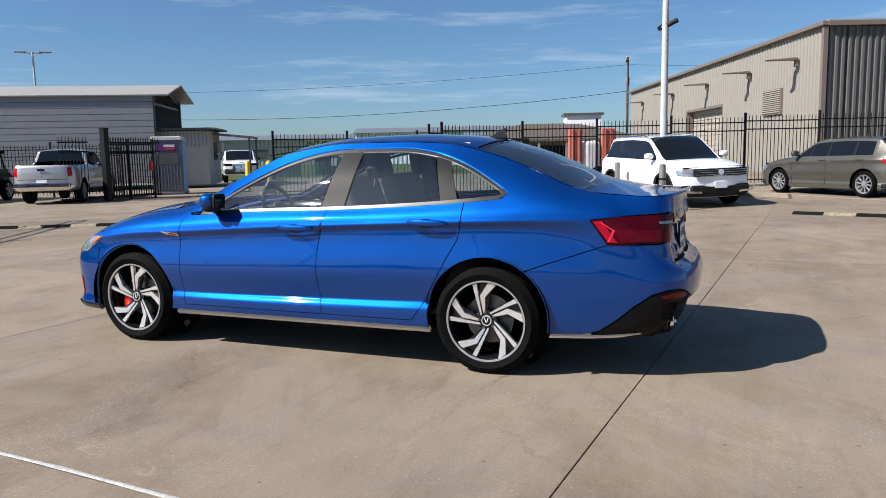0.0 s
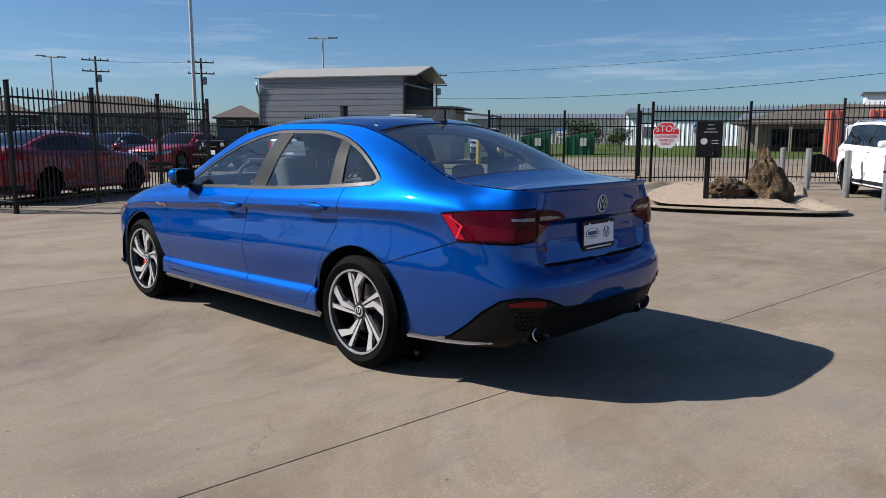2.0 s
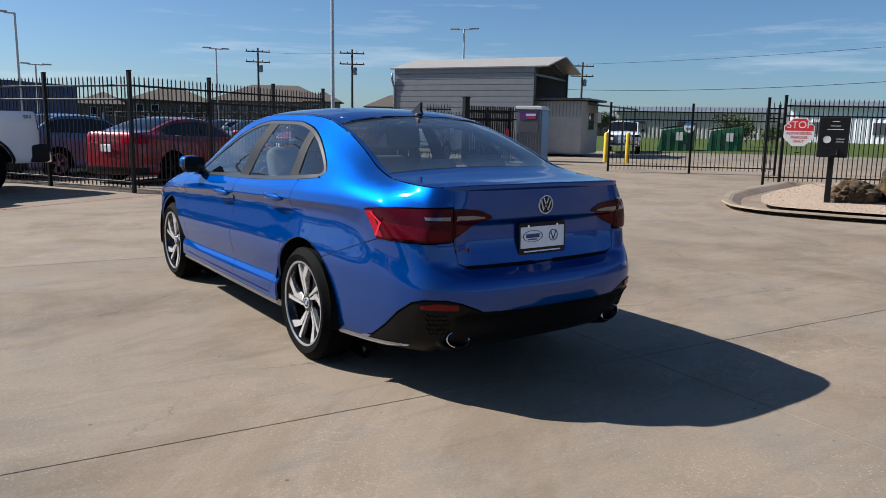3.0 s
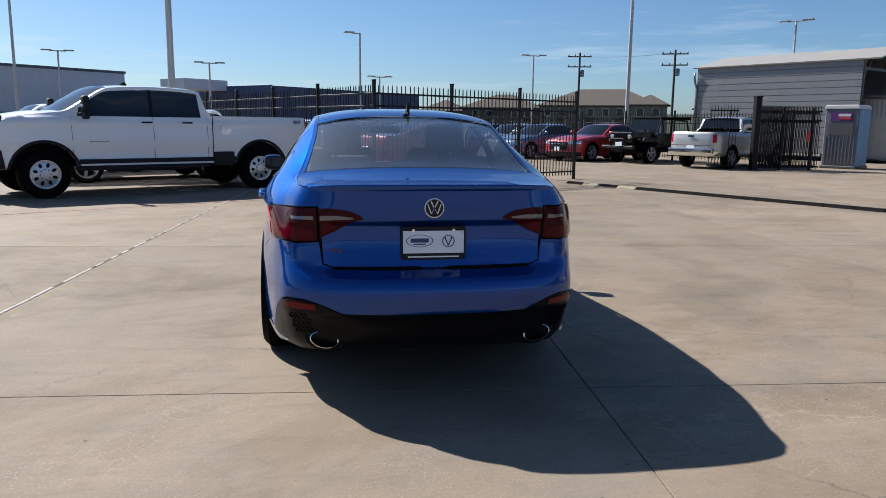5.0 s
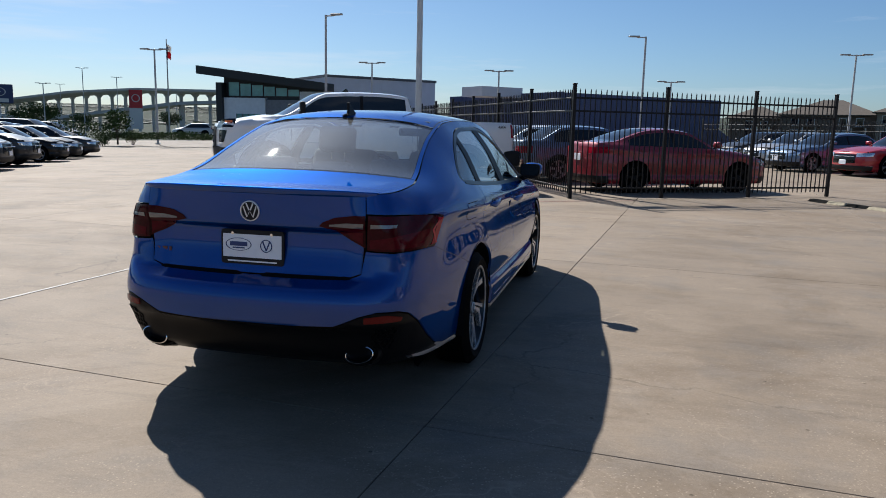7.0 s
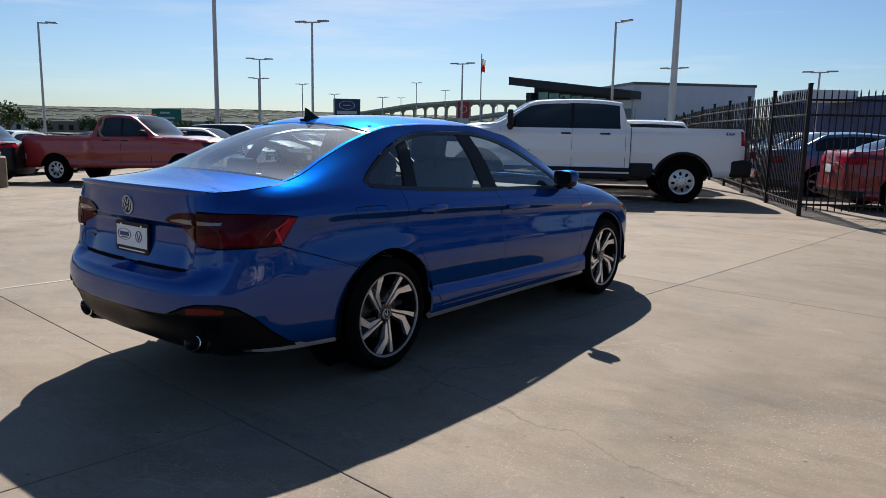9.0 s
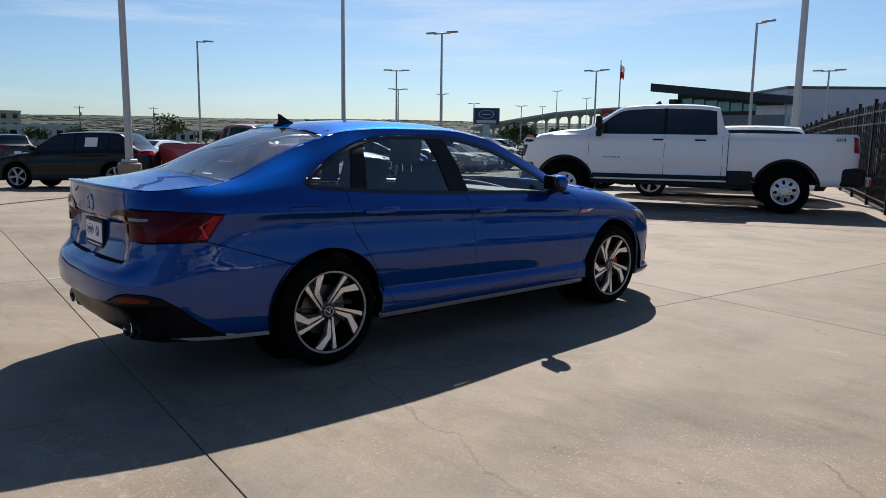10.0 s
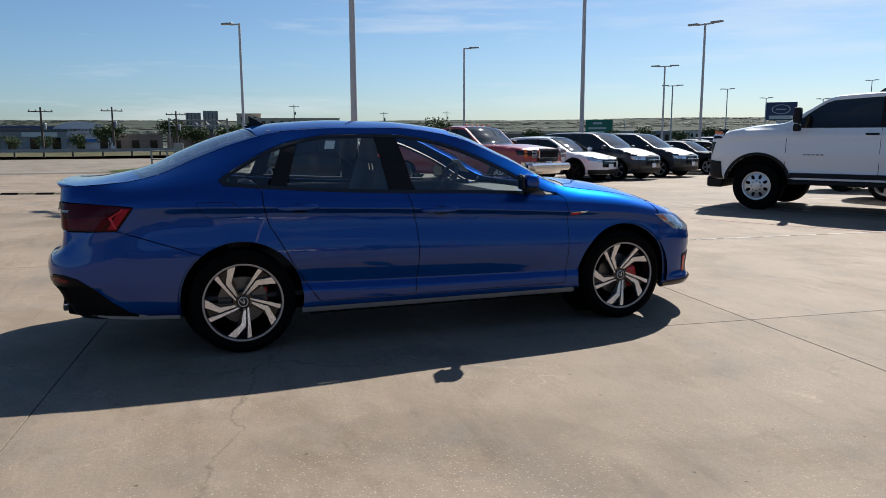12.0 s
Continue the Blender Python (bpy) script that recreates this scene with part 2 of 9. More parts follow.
    put(b, Specular_IOR_Level=0.27)
    bump(n, l, b, fine.outputs["Fac"], 0.28, 0.006)
    return m


M_CONC = concrete("concrete", (0.254, 0.205, 0.154))
M_KERB = concrete("kerb_concrete", (0.29, 0.235, 0.175))
M_JOINT = plain("joint_sealant", (0.085, 0.074, 0.062), 0.9, vary=0.3, grain=0.4)
M_WHITEJ = plain("white_sealant", (0.40, 0.385, 0.36), 0.7, vary=0.25, scale=40)
M_BLUE = car_paint("blue_metallic_paint", (0.002, 0.052, 0.262), 0.74, 0.44, 0.22)
put(M_BLUE.node_tree.nodes["Principled BSDF"], Specular_Tint=(0.32, 0.52, 0.72, 1), Specular_IOR_Level=0.0)
M_GLOSSBLK = plain("gloss_black", (0.006, 0.006, 0.007), 0.12, vary=0.1, coat=0.2, spec=0.35)
M_PILLAR = plain("satin_black_trim", (0.014, 0.0135, 0.0135), 0.48, vary=0.1, spec=0.13)
M_BELT = plain("satin_belt_trim", (0.028, 0.027, 0.027), 0.34, 0.3, 0.06, 30)
M_DIFFUSER = plain("dark_satin_plastic", (0.005, 0.005, 0.0055), 0.38, vary=0.15, spec=0.14)
M_PLASTIC = plain("black_plastic", (0.010, 0.010, 0.011), 0.6, vary=0.2, grain=0.25, spec=0.3)
M_RUBBER = plain("tyre_rubber", (0.004, 0.004, 0.004), 0.75, vary=0.3, scale=30, grain=0.3, spec=0.06)
M_DARK = plain("dark_underside", (0.006, 0.006, 0.007), 0.85, vary=0.2, spec=0.08)
M_ALU = plain("machined_alloy", (0.82, 0.82, 0.84), 0.24, 0.80, 0.05, 60)
M_SILL = plain("satin_silver_strip", (0.72, 0.73, 0.75), 0.30, 0.66, 0.05, 30)
M_ALLOY = plain("cast_alloy", (0.36, 0.36, 0.37), 0.35, 0.55, 0.08, 40)
M_SILVER = plain("satin_silver", (0.62, 0.62, 0.63), 0.38, 0.9, 0.06, 30)
M_CHROME = plain("chrome", (0.78, 0.78, 0.79), 0.08, 1.0, 0.04)
M_EMBLEM = plain("emblem_silver", (0.74, 0.76, 0.79), 0.25, 0.3, 0.04)
M_STEEL = plain("brake_steel", (0.13, 0.13, 0.13), 0.40, 0.9, 0.15, 40)
M_CALIPER = plain("red_caliper", (0.70, 0.015, 0.012), 0.35, vary=0.12, coat=0.4)
M_REDLAMP = plain("red_lamp_lens", (0.34, 0.003, 0.018), 0.08, vary=0.15, scale=40, spec=0.2)
M_GUIDE = plain("pale_red_light_guide", (0.58, 0.03, 0.05), 0.12, vary=0.2, scale=60, spec=0.3)
M_SMOKE = plain("smoked_red_lens", (0.045, 0.001, 0.005), 0.08, vary=0.2, scale=40, spec=0.15)
M_DEEPRED = plain("deep_red_lens", (0.085, 0.001, 0.007), 0.08, vary=0.2, scale=40, spec=0.15)
M_LAMPWHITE = plain("clear_lamp_strip", (0.16, 0.155, 0.165), 0.12, 0.3, 0.15, 80, coat=1.0)
M_HEADLAMP = plain("headlamp_reflector", (0.55, 0.57, 0.60), 0.12, 0.75, 0.35, 30, coat=1.0)
M_AMBER = plain("amber_lens", (0.75, 0.16, 0.02), 0.15, vary=0.1, coat=1.0)
M_REFLEX = plain("red_reflector", (0.15, 0.006, 0.005), 0.2, vary=0.1, scale=120, spec=0.2)
M_SEAT = plain("charcoal_seat_cloth", (0.10, 0.10, 0.105), 0.85, vary=0.2, scale=80, grain=0.3)
M_CABIN = plain("cabin_trim", (0.06, 0.06, 0.062), 0.7, vary=0.15, grain=0.2)
M_LINER = plain("grey_headliner", (0.42, 0.41, 0.39), 0.9, vary=0.08, scale=80)
M_PAPER = plain("white_card", (0.78, 0.78, 0.76), 0.6, vary=0.04)
M_PLATE = plain("plate_white", (0.80, 0.83, 0.88), 0.4, vary=0.05, coat=0.3)
M_INK = plain("dark_blue_ink", (0.03, 0.05, 0.16), 0.5, vary=0.1)
M_GLASS_SIDE = window_glass("side_glass", (0.80, 0.88, 0.88), 0.11, 0.008)
M_GLASS_REAR = window_glass("rear_glass", (0.76, 0.85, 0.86), 0.19, 0.020, 0.020)
M_GLASS_FRONT = window_glass("windscreen_glass", (0.88, 0.93, 0.92), 0.06)
M_GLASS_DARK = plain("privacy_glass", (0.006, 0.007, 0.008), 0.03, vary=0.1, spec=0.6)
M_MIRROR = plain("mirror_glass", (0.10, 0.11, 0.12), 0.02, 1.0, 0.02)
M_BADGE = plain("dull_red_badge", (0.10, 0.030, 0.035), 0.35, vary=0.1)
M_FENCE = plain("black_fence_paint", (0.006, 0.006, 0.007), 0.5, vary=0.25, scale=12, spec=0.25)
M_GALV = plain("galvanised_steel", (0.27, 0.27, 0.265), 0.45, 0.55, 0.18, 14)
M_POLE = plain("white_pole_paint", (0.45, 0.455, 0.46), 0.45, vary=0.07, scale=4)
M_LAMPHEAD = plain("lamp_head_grey", (0.30, 0.30, 0.30), 0.5, vary=0.08)


# ---------------------------------------------------------------- mesh helpers
def thing(name, label, category, m=None, group="", kind=""):
    ob = new(name)
    ob.empty_display_size = 0.2
    if m is not None:
        ob.matrix_basis = m
    return tagged(ob, label, category, group, kind)


def raw(name, verts, faces, material, parent=None, smooth=False, normals=None, label="", kind=""):
    me = bpy.data.meshes.new(name)
    me.from_pydata([tuple(map(float, v)) for v in verts], [], [tuple(map(int, f)) for f in faces])
    me.materials.append(material)
    if smooth or normals is not None:
        me.shade_smooth()
    if normals is not None:
        me.normals_split_custom_set_from_vertices([tuple(map(float, v)) for v in normals])
    ob = new(name, me)
    if parent is not None:
        ob.parent = parent
    if label or kind:
        tagged(ob, label, kind=kind)
    return ob


def part(name, bm, material, parent, label="", smooth=None):
    """A bmesh as ONE mesh object under a thing or a part. smooth: degrees up to which edges are shaded round."""
    me = bpy.data.meshes.new(name)
    if smooth is not None:
        for f in bm.faces:
            f.smooth = True
        lim = math.radians(smooth)
        for e in bm.edges:
            if len(e.link_faces) == 2 and e.calc_face_angle(0) > lim:
                e.smooth = False
    bm.to_mesh(me)
    bm.free()
    me.materials.append(material)
    ob = new(name, me)
    if parent is not None:
        ob.parent = parent
    if label:
        tagged(ob, label)
    return ob


I4 = Matrix.Identity(4)


def T(x, y, z):
    return Matrix.Translation((x, y, z))


def box(sx, sy, sz, m=I4, bev=0.0, bm=None, seg=1):
    """A box of that size round the origin of m, its edges bevelled."""
    bm = bm or bmesh.new()
    vs = bmesh.ops.create_cube(bm, size=1.0)["verts"]
    bmesh.ops.scale(bm, vec=(sx, sy, sz), verts=vs)
    if bev:
        es = list({e for v in vs for e in v.link_edges})
        rs = bmesh.ops.bevel(bm, geom=es, offset=bev, segments=seg, affect="EDGES", profile=0.5)
        vs = list({v for v in vs if v.is_valid} | set(rs["verts"]))
    bmesh.ops.transform(bm, matrix=m, verts=vs)
    return bm


def cyl(r, h, m=I4, n=16, r2=None, bm=None):
    bm = bm or bmesh.new()
    vs = bmesh.ops.create_cone(bm, cap_ends=True, segments=n, radius1=r, radius2=r if r2 is None else r2, depth=h)["verts"]
    bmesh.ops.transform(bm, matrix=m, verts=vs)
    return bm


def rod(a, b, r, n=8, r2=None, bm=None):
    a, b = Vector(a), Vector(b)
    m = Matrix.Translation((a + b) / 2) @ (b - a).to_track_quat("Z", "Y").to_matrix().to_4x4()
    return cyl(r, (b - a).length, m, n, r2, bm)


def prism(pts, depth, m=I4, bm=None, bev=0.0):
    """A flat outline in x, y, raised by depth along z."""
    bm = bm or bmesh.new()
    lo = [bm.verts.new((x, y, 0)) for x, y in pts]
    hi = [bm.verts.new((x, y, depth)) for x, y in pts]
    n = len(pts)
    fs = [bm.faces.new(lo[::-1]), bm.faces.new(hi)] + [bm.faces.new((lo[i], lo[(i + 1) % n], hi[(i + 1) % n], hi[i])) for i in range(n)]
    vs = lo + hi
    if bev:
        rs = bmesh.ops.bevel(bm, geom=list({e for f in fs for e in f.edges}), offset=bev, segments=1, affect="EDGES")
        vs = list({v for v in vs if v.is_valid} | set(rs["verts"]))
    bmesh.ops.transform(bm, matrix=m, verts=vs)
    bmesh.ops.recalc_face_normals(bm, faces=[f for f in bm.faces])
    return bm


def lathe(prof, n, m=I4, bm=None, closed=False):
    """A profile of (radius, height) turned about z."""
    bm = bm or bmesh.new()
    rings = [[bm.verts.new((r * math.cos(2 * math.pi * i / n), r * math.sin(2 * math.pi * i / n), h)) for i in range(n)] for r, h in prof]
    pairs = list(zip(rings, rings[1:] + ([rings[0]] if closed else [])))
    for a, b in (pairs if closed else pairs[:len(rings) - 1]):
        for i in range(n):
            bm.faces.new((a[i], a[(i + 1) % n], b[(i + 1) % n], b[i]))
    bmesh.ops.transform(bm, matrix=m, verts=[v for r in rings for v in r])
    bmesh.ops.recalc_face_normals(bm, faces=bm.faces[:])
    return bm


def ball(rx, ry, rz, m=I4, bm=None, u=20, v=12, power=1.0):
    """An ellipsoid; power below 1 makes it boxier."""
    bm = bm or bmesh.new()
    vs = bmesh.ops.create_uvsphere(bm, u_segments=u, v_segments=v, radius=1.0)["verts"]
    for w in vs:
        if power != 1.0:
            w.co = Vector([math.copysign(abs(c) ** power, c) for c in w.co])
        w.co = Vector((w.co.x * rx, w.co.y * ry, w.co.z * rz))
    bmesh.ops.transform(bm, matrix=m, verts=vs)
    return bm


def tube(pts, r, n=8, bm=None):
    """A round bar along a line of points."""
    bm = bm or bmesh.new()
    pts = [Vector(p) for p in pts]
    rings = []
    for i, p in enumerate(pts):
        d = (pts[min(i + 1, len(pts) - 1)] - pts[max(i - 1, 0)]).normalized()
        q = d.to_track_quat("Z", "Y")
        rings.append([bm.verts.new(p + q @ Vector((r * math.cos(2 * math.pi * k / n), r * math.sin(2 * math.pi * k / n), 0))) for k in range(n)])
    for a, b in zip(rings, rings[1:]):
        for i in range(n):
            bm.faces.new((a[i], a[(i + 1) % n], b[(i + 1) % n], b[i]))
    bm.faces.new(rings[0][::-1])
    bm.faces.new(rings[-1])
    return bm

# ---------------------------------------------------------------- ground and lot
def land_material():
    m, n, l, b = shader("dry_grassland")
    a = noise_tex(n, l, 0.012, 7, 0.65, "World")
    c = noise_tex(n, l, 0.35, 6, 0.7, "World")
    r1 = ramp(n, l, a.outputs["Fac"], 0.38, 0.62, (0.032, 0.048, 0.034), (0.058, 0.064, 0.048))
    r2 = ramp(n, l, c.outputs["Fac"], 0.3, 0.7, (0.75, 0.75, 0.75), (1.2, 1.2, 1.2))
    l.new(mixc(n, l, 1.0, r1.outputs["Color"], r2.outputs["Color"], "MULTIPLY"), b.inputs["Base Color"])
    put(b, Roughness=0.95, Specular_IOR_Level=0.1)
    return m


M_LAND = land_material()
M_GRASS = plain("mown_grass", (0.062, 0.085, 0.022), 0.9, vary=0.4, scale=2.5, grain=0.5, spec=0.1, world=True)
M_ROADTAN = concrete("far_pavement", (0.209, 0.180, 0.145), 0.02)
M_ASPHALT = plain("grey_asphalt", (0.075, 0.072, 0.070), 0.85, vary=0.25, scale=1.2, grain=0.4, world=True)
GRID = -4.9                                             # turn of the slab grid, degrees
gx = Vector((math.cos(radians(GRID)), math.sin(radians(GRID)), 0))
gy = Vector((-math.sin(radians(GRID)), math.cos(radians(GRID)), 0))
FALL0, FALL1, FALL = -6.47, -25.22, .025                # the lot falls off to the west between these lines


RISE0, RISE1, RISE = 11.0, 20.0, .022                   # and rises to the south-east fence
DROP0, DROP1, DROP = -76.0, -207.0, .016                # past the verge the land drops to the road
up_ = Vector((math.cos(radians(-35)), math.sin(radians(-35)), 0))


def gz(x, y):
    """Height of the ground: level under the sedan, falling gently to the west, rising to the south-east."""
    a, u = gx.x * x + gx.y * y, up_.x * x + up_.y * y
    z = FALL * (max(a, FALL1) - FALL0) if a < FALL0 else 0.0
    z -= DROP * max(0.0, min(-a, -DROP1) + DROP0)
    return z + RISE * max(0.0, min(u, RISE1) - RISE0)


def rest(x, y, turn=0.0):
    """A pose on the ground, tilted with its slope."""
    n = Vector(((gz(x - .5, y) - gz(x + .5, y)), (gz(x, y - .5) - gz(x, y + .5)), 1)).normalized()
    tilt = Vector((0, 0, 1)).rotation_difference(n).to_matrix().to_4x4()
    return T(x, y, gz(x, y)) @ tilt @ pose(0, 0, 0, 0, 0, turn)


rings, segs = [0, 8, 16, 24, 32, 44, 60, 100, 150, 220, 300, 450, 700, 1100, 1600, 2200, 2900, 3700, 4600], 96
lv, lf = [], []
prof = [(0, -.40), (50, -.40), (70, -.10), (150, -.05), (220, -1.0), (300, -2.6), (450, -4.5), (700, -3), (1100, 1), (1600, 11), (2200, 27), (2900, 48), (3700, 68), (4600, 80)]


def land_z(x, y):
    r = math.hypot(x, y)
    z = float(np.interp(r, *zip(*prof))) + gz(x, y)
    if r > 600:
        z += 7 * noise.noise((x / 900, y / 900, 0)) * (r / 2500)
    return z


for i, r in enumerate(rings):
    for k in range(segs):
        a = 2 * math.pi * k / segs
        lv.append((r * math.cos(a), r * math.sin(a), land_z(r * math.cos(a), r * math.sin(a))))
for i in range(len(rings) - 1):
    for k in range(segs):
        lf.append((i * segs + k, (i + 1) * segs + k, (i + 1) * segs + (k + 1) % segs, i * segs + (k + 1) % segs))
tagged(raw("ground", lv, lf, M_LAND, smooth=True), "dry green rolling land reaching the horizon", "ground", kind="structure")


def sheet(name, pts, z, material, label, category):
    bm = bmesh.new()
    bm.faces.new([bm.verts.new((x, y, 0)) for x, y in pts])
    for n, f in ((gx, FALL0), (gx, FALL1), (up_, RISE0), (up_, RISE1), (gx, DROP0), (gx, DROP1)):
        bmesh.ops.bisect_plane(bm, geom=bm.verts[:] + bm.edges[:] + bm.faces[:], plane_co=n * f, plane_no=n)
    for v in bm.verts:
        v.co.z = gz(v.co.x, v.co.y) + z
    bmesh.ops.recalc_face_normals(bm, faces=bm.faces[:])
    if bm.faces[:][0].normal.z < 0:
        bmesh.ops.reverse_faces(bm, faces=bm.faces[:])
    return tagged(part(name, bm, material, None), label, category, kind="structure")


E1, E2 = Vector((.8746, .4848, 0)), Vector((-.4848, .8746, 0))     # the lot's own axes
HEAD = 29.0
sheet("pavement", [(-62, -60), (60, -60), (60, 20), (30, 46), (-2, 90), (-30, 72), (-50, 40), (-58, -4)], -.030, M_ROADTAN, "tan concrete paving of the wider car lot", "pavement")
sheet("pavement_bed", [(-36.5, -33), (34, -36), (38, 30.6), (-33, 33)], -.007, M_JOINT, "dark bed seen in the open joints between slabs", "pavement")

# ---------------------------------------------------------------- car bodies as lofted shells
from mathutils.geometry import delaunay_2d_cdt


def pchip(x, y, q):
    """Monotone cubic through (x, y), row by row: x, y of shape (n, k), q of shape (n,)."""
    h = np.maximum(np.diff(x, axis=1), 1e-5)
    dl = np.diff(y, axis=1) / h
    s = np.zeros_like(y)
    a, b = dl[:, :-1], dl[:, 1:]
    w1, w2 = 2 * h[:, 1:] + h[:, :-1], h[:, 1:] + 2 * h[:, :-1]
    same = a * b > 0
    with np.errstate(all="ignore"):
        s[:, 1:-1] = np.where(same, (w1 + w2) / (w1 / np.where(same, a, 1) + w2 / np.where(same, b, 1)), 0)
    s[:, 0], s[:, -1] = dl[:, 0], dl[:, -1]
    k = np.clip((q[:, None] >= x[:, 1:-1]).sum(1), 0, h.shape[1] - 1)
    r = np.arange(len(q))
    hk = h[r, k]
    t = np.clip((q - x[r, k]) / hk, -0.3, 1.3)
    return ((1 + 2 * t) * (1 - t) ** 2 * y[r, k] + t * (1 - t) ** 2 * hk * s[r, k] + t * t * (3 - 2 * t) * y[r, k + 1] + t * t * (t - 1) * hk * s[r, k + 1])


def curve1(pts, q):
    """Monotone cubic through the points, at q."""
    p = np.array(sorted(pts), float)
    q = np.atleast_1d(np.asarray(q, float))
    q = np.clip(q, p[0, 0], p[-1, 0])
    return pchip(np.repeat(p[None, :, 0], len(q), 0), np.repeat(p[None, :, 1], len(q), 0), q)


class Shell:
    """Half a car body: a plan outline from the middle of the tail to the middle of the nose, and upright sections along it.
    A place on it is (u, z): u metres along the outline (below zero: the left half), z metres up."""

    def __init__(self, plan, stations, creases=()):
        p = np.array(plan, float)
        full = np.vstack([p[1:4][::-1] * (-1, 1), p, p[-4:-1][::-1] * (-1, 1)])
        out = []
        for i in range(3, 3 + len(p) - 1):
            a, b, c, d = full[i - 1], full[i], full[i + 1], full[i + 2]
            la, lb, lc = (max(np.linalg.norm(v) ** 0.5, 1e-4) for v in (b - a, c - b, d - c))
            m1 = (c - b) + lb * ((b - a) / la - (c - a) / (la + lb))
            m2 = (c - b) + lb * ((d - c) / lc - (d - b) / (lb + lc))
            t = np.linspace(0, 1, 40, endpoint=False)[:, None]
            out.append((2 * t ** 3 - 3 * t ** 2 + 1) * b + (t ** 3 - 2 * t ** 2 + t) * m1 + (3 * t ** 2 - 2 * t ** 3) * c + (t ** 3 - t ** 2) * m2)
        c = np.vstack(out + [p[-1:]])
        self.c = c
        self.s = np.concatenate([[0], np.cumsum(np.linalg.norm(np.diff(c, axis=0), axis=1))])
        self.L = self.s[-1]
        g = np.gradient(c, self.s, axis=0)
        g /= np.linalg.norm(g, axis=1)[:, None]
        self.n = np.stack([g[:, 1], -g[:, 0]], 1)
        mid = len(c) // 2
        self.iy = np.argmax(c[:, 0])
        us, zs, ds = [], [], []
        for where, sec in stations:
            us.append(self.at(*where))
            for i in creases:                 # knots close round a crease keep it crisp
                (za, da), (zc, dc), (zb, db) = sec[i - 1], sec[i], sec[i + 1]
                h = min(.008, (zc - za) * .3, (zb - zc) * .3)
                sec = sec[:i] + [(zc - h, dc + (da - dc) * h / (zc - za)), (zc, dc), (zc + h, dc + (db - dc) * h / (zb - zc))] + sec[i + 1:]
            zs.append([a for a, _ in sec])
            ds.append([b for _, b in sec])
        o = np.argsort(us)
        us, zs, ds = np.array(us)[o], np.array(zs)[o], np.array(ds)[o]
        self.us = us
        q = np.linspace(0, self.L, 500)
        self.q = q
        K = zs.shape[1]
        rep = np.repeat(us[None], len(q), 0)
        qq = np.clip(q, us[0], us[-1])
        self.Z = np.stack([pchip(rep, np.repeat(zs[None, :, k], len(q), 0), qq) for k in range(K)], 1)
        self.D = np.stack([pchip(rep, np.repeat(ds[None, :, k], len(q), 0), qq) for k in range(K)], 1)
        self.ridges = [i + 1 + 2 * n for n, i in enumerate(sorted(creases))]     # knot columns of the crease lines

    def at(self, axis, v):
        """u of the place where y = v on the flank, or x = v on the tail ('r') or the nose ('f')."""
        if axis == "y":
            return float(np.interp(v, self.c[:, 1], self.s))
        k = self.iy
        if axis == "r":
            i = np.argmin(np.abs(self.c[:k, 0] - v))
            return float(self.s[i])
        i = k + np.argmin(np.abs(self.c[k:, 0] - v))
        return float(self.s[i])

    def y(self, v):
        return np.interp(v, self.c[:, 1], self.s)

    def top(self, u):
        return np.interp(np.abs(u), self.q, self.Z[:, -1])

    def point(self, u, z, lift=0.0):
        u, z = np.asarray(u, float), np.asarray(z, float)
        a = np.abs(u)
        Z = np.stack([np.interp(a, self.q, self.Z[:, k]) for k in range(self.Z.shape[1])], 1)
        D = np.stack([np.interp(a, self.q, self.D[:, k]) for k in range(self.D.shape[1])], 1)
        d = pchip(Z, D, z) + lift
        P = np.stack([np.interp(a, self.s, self.c[:, k]) for k in (0, 1)], 1)
        N = np.stack([np.interp(a, self.s, self.n[:, k]) for k in (0, 1)], 1)
        P = P + N * d[:, None]
        P[:, 0] *= np.where(u < 0, -1, 1)
        return np.column_stack([P, z])

    def normal(self, u, z):
        e = 0.006
        du = self.point(u + e, z) - self.point(u - e, z)
        dz = self.point(u, z + e) - self.point(u, z - e)
        n = np.cross(du, dz)
        n /= np.maximum(np.linalg.norm(n, axis=1), 1e-9)[:, None]
        return n


def inside(pts, poly):
    x, y = pts[:, 0][:, None], pts[:, 1][:, None]
    a, b = poly, np.roll(poly, -1, 0)
    cond = (a[None, :, 1] > y) != (b[None, :, 1] > y)
    with np.errstate(all="ignore"):
        xi = a[None, :, 0] + (y - a[None, :, 1]) * (b[:, 0] - a[:, 0])[None] / (b[:, 1] - a[:, 1])[None]
    return ((cond & (x < xi)).sum(1) % 2) == 1


def dense(poly, step):
    out = []
    p = np.asarray(poly, float)
    for a, b in zip(p, np.roll(p, -1, 0)):
        k = max(1, int(math.ceil(np.linalg.norm(b - a) / step)))
        out += [a + (b - a) * i / k for i in range(k)]
    return np.array(out)


def inset(poly, g):
    """The outline moved inwards by g."""
    p = np.asarray(poly, float)
    area = 0.5 * np.sum(p[:, 0] * np.roll(p[:, 1], -1) - np.roll(p[:, 0], -1) * p[:, 1])
    d = np.roll(p, -1, 0) - np.roll(p, 1, 0)
    d /= np.maximum(np.linalg.norm(d, axis=1), 1e-9)[:, None]
    n = np.stack([-d[:, 1], d[:, 0]], 1) * (1 if area > 0 else -1)
    return p + n * g


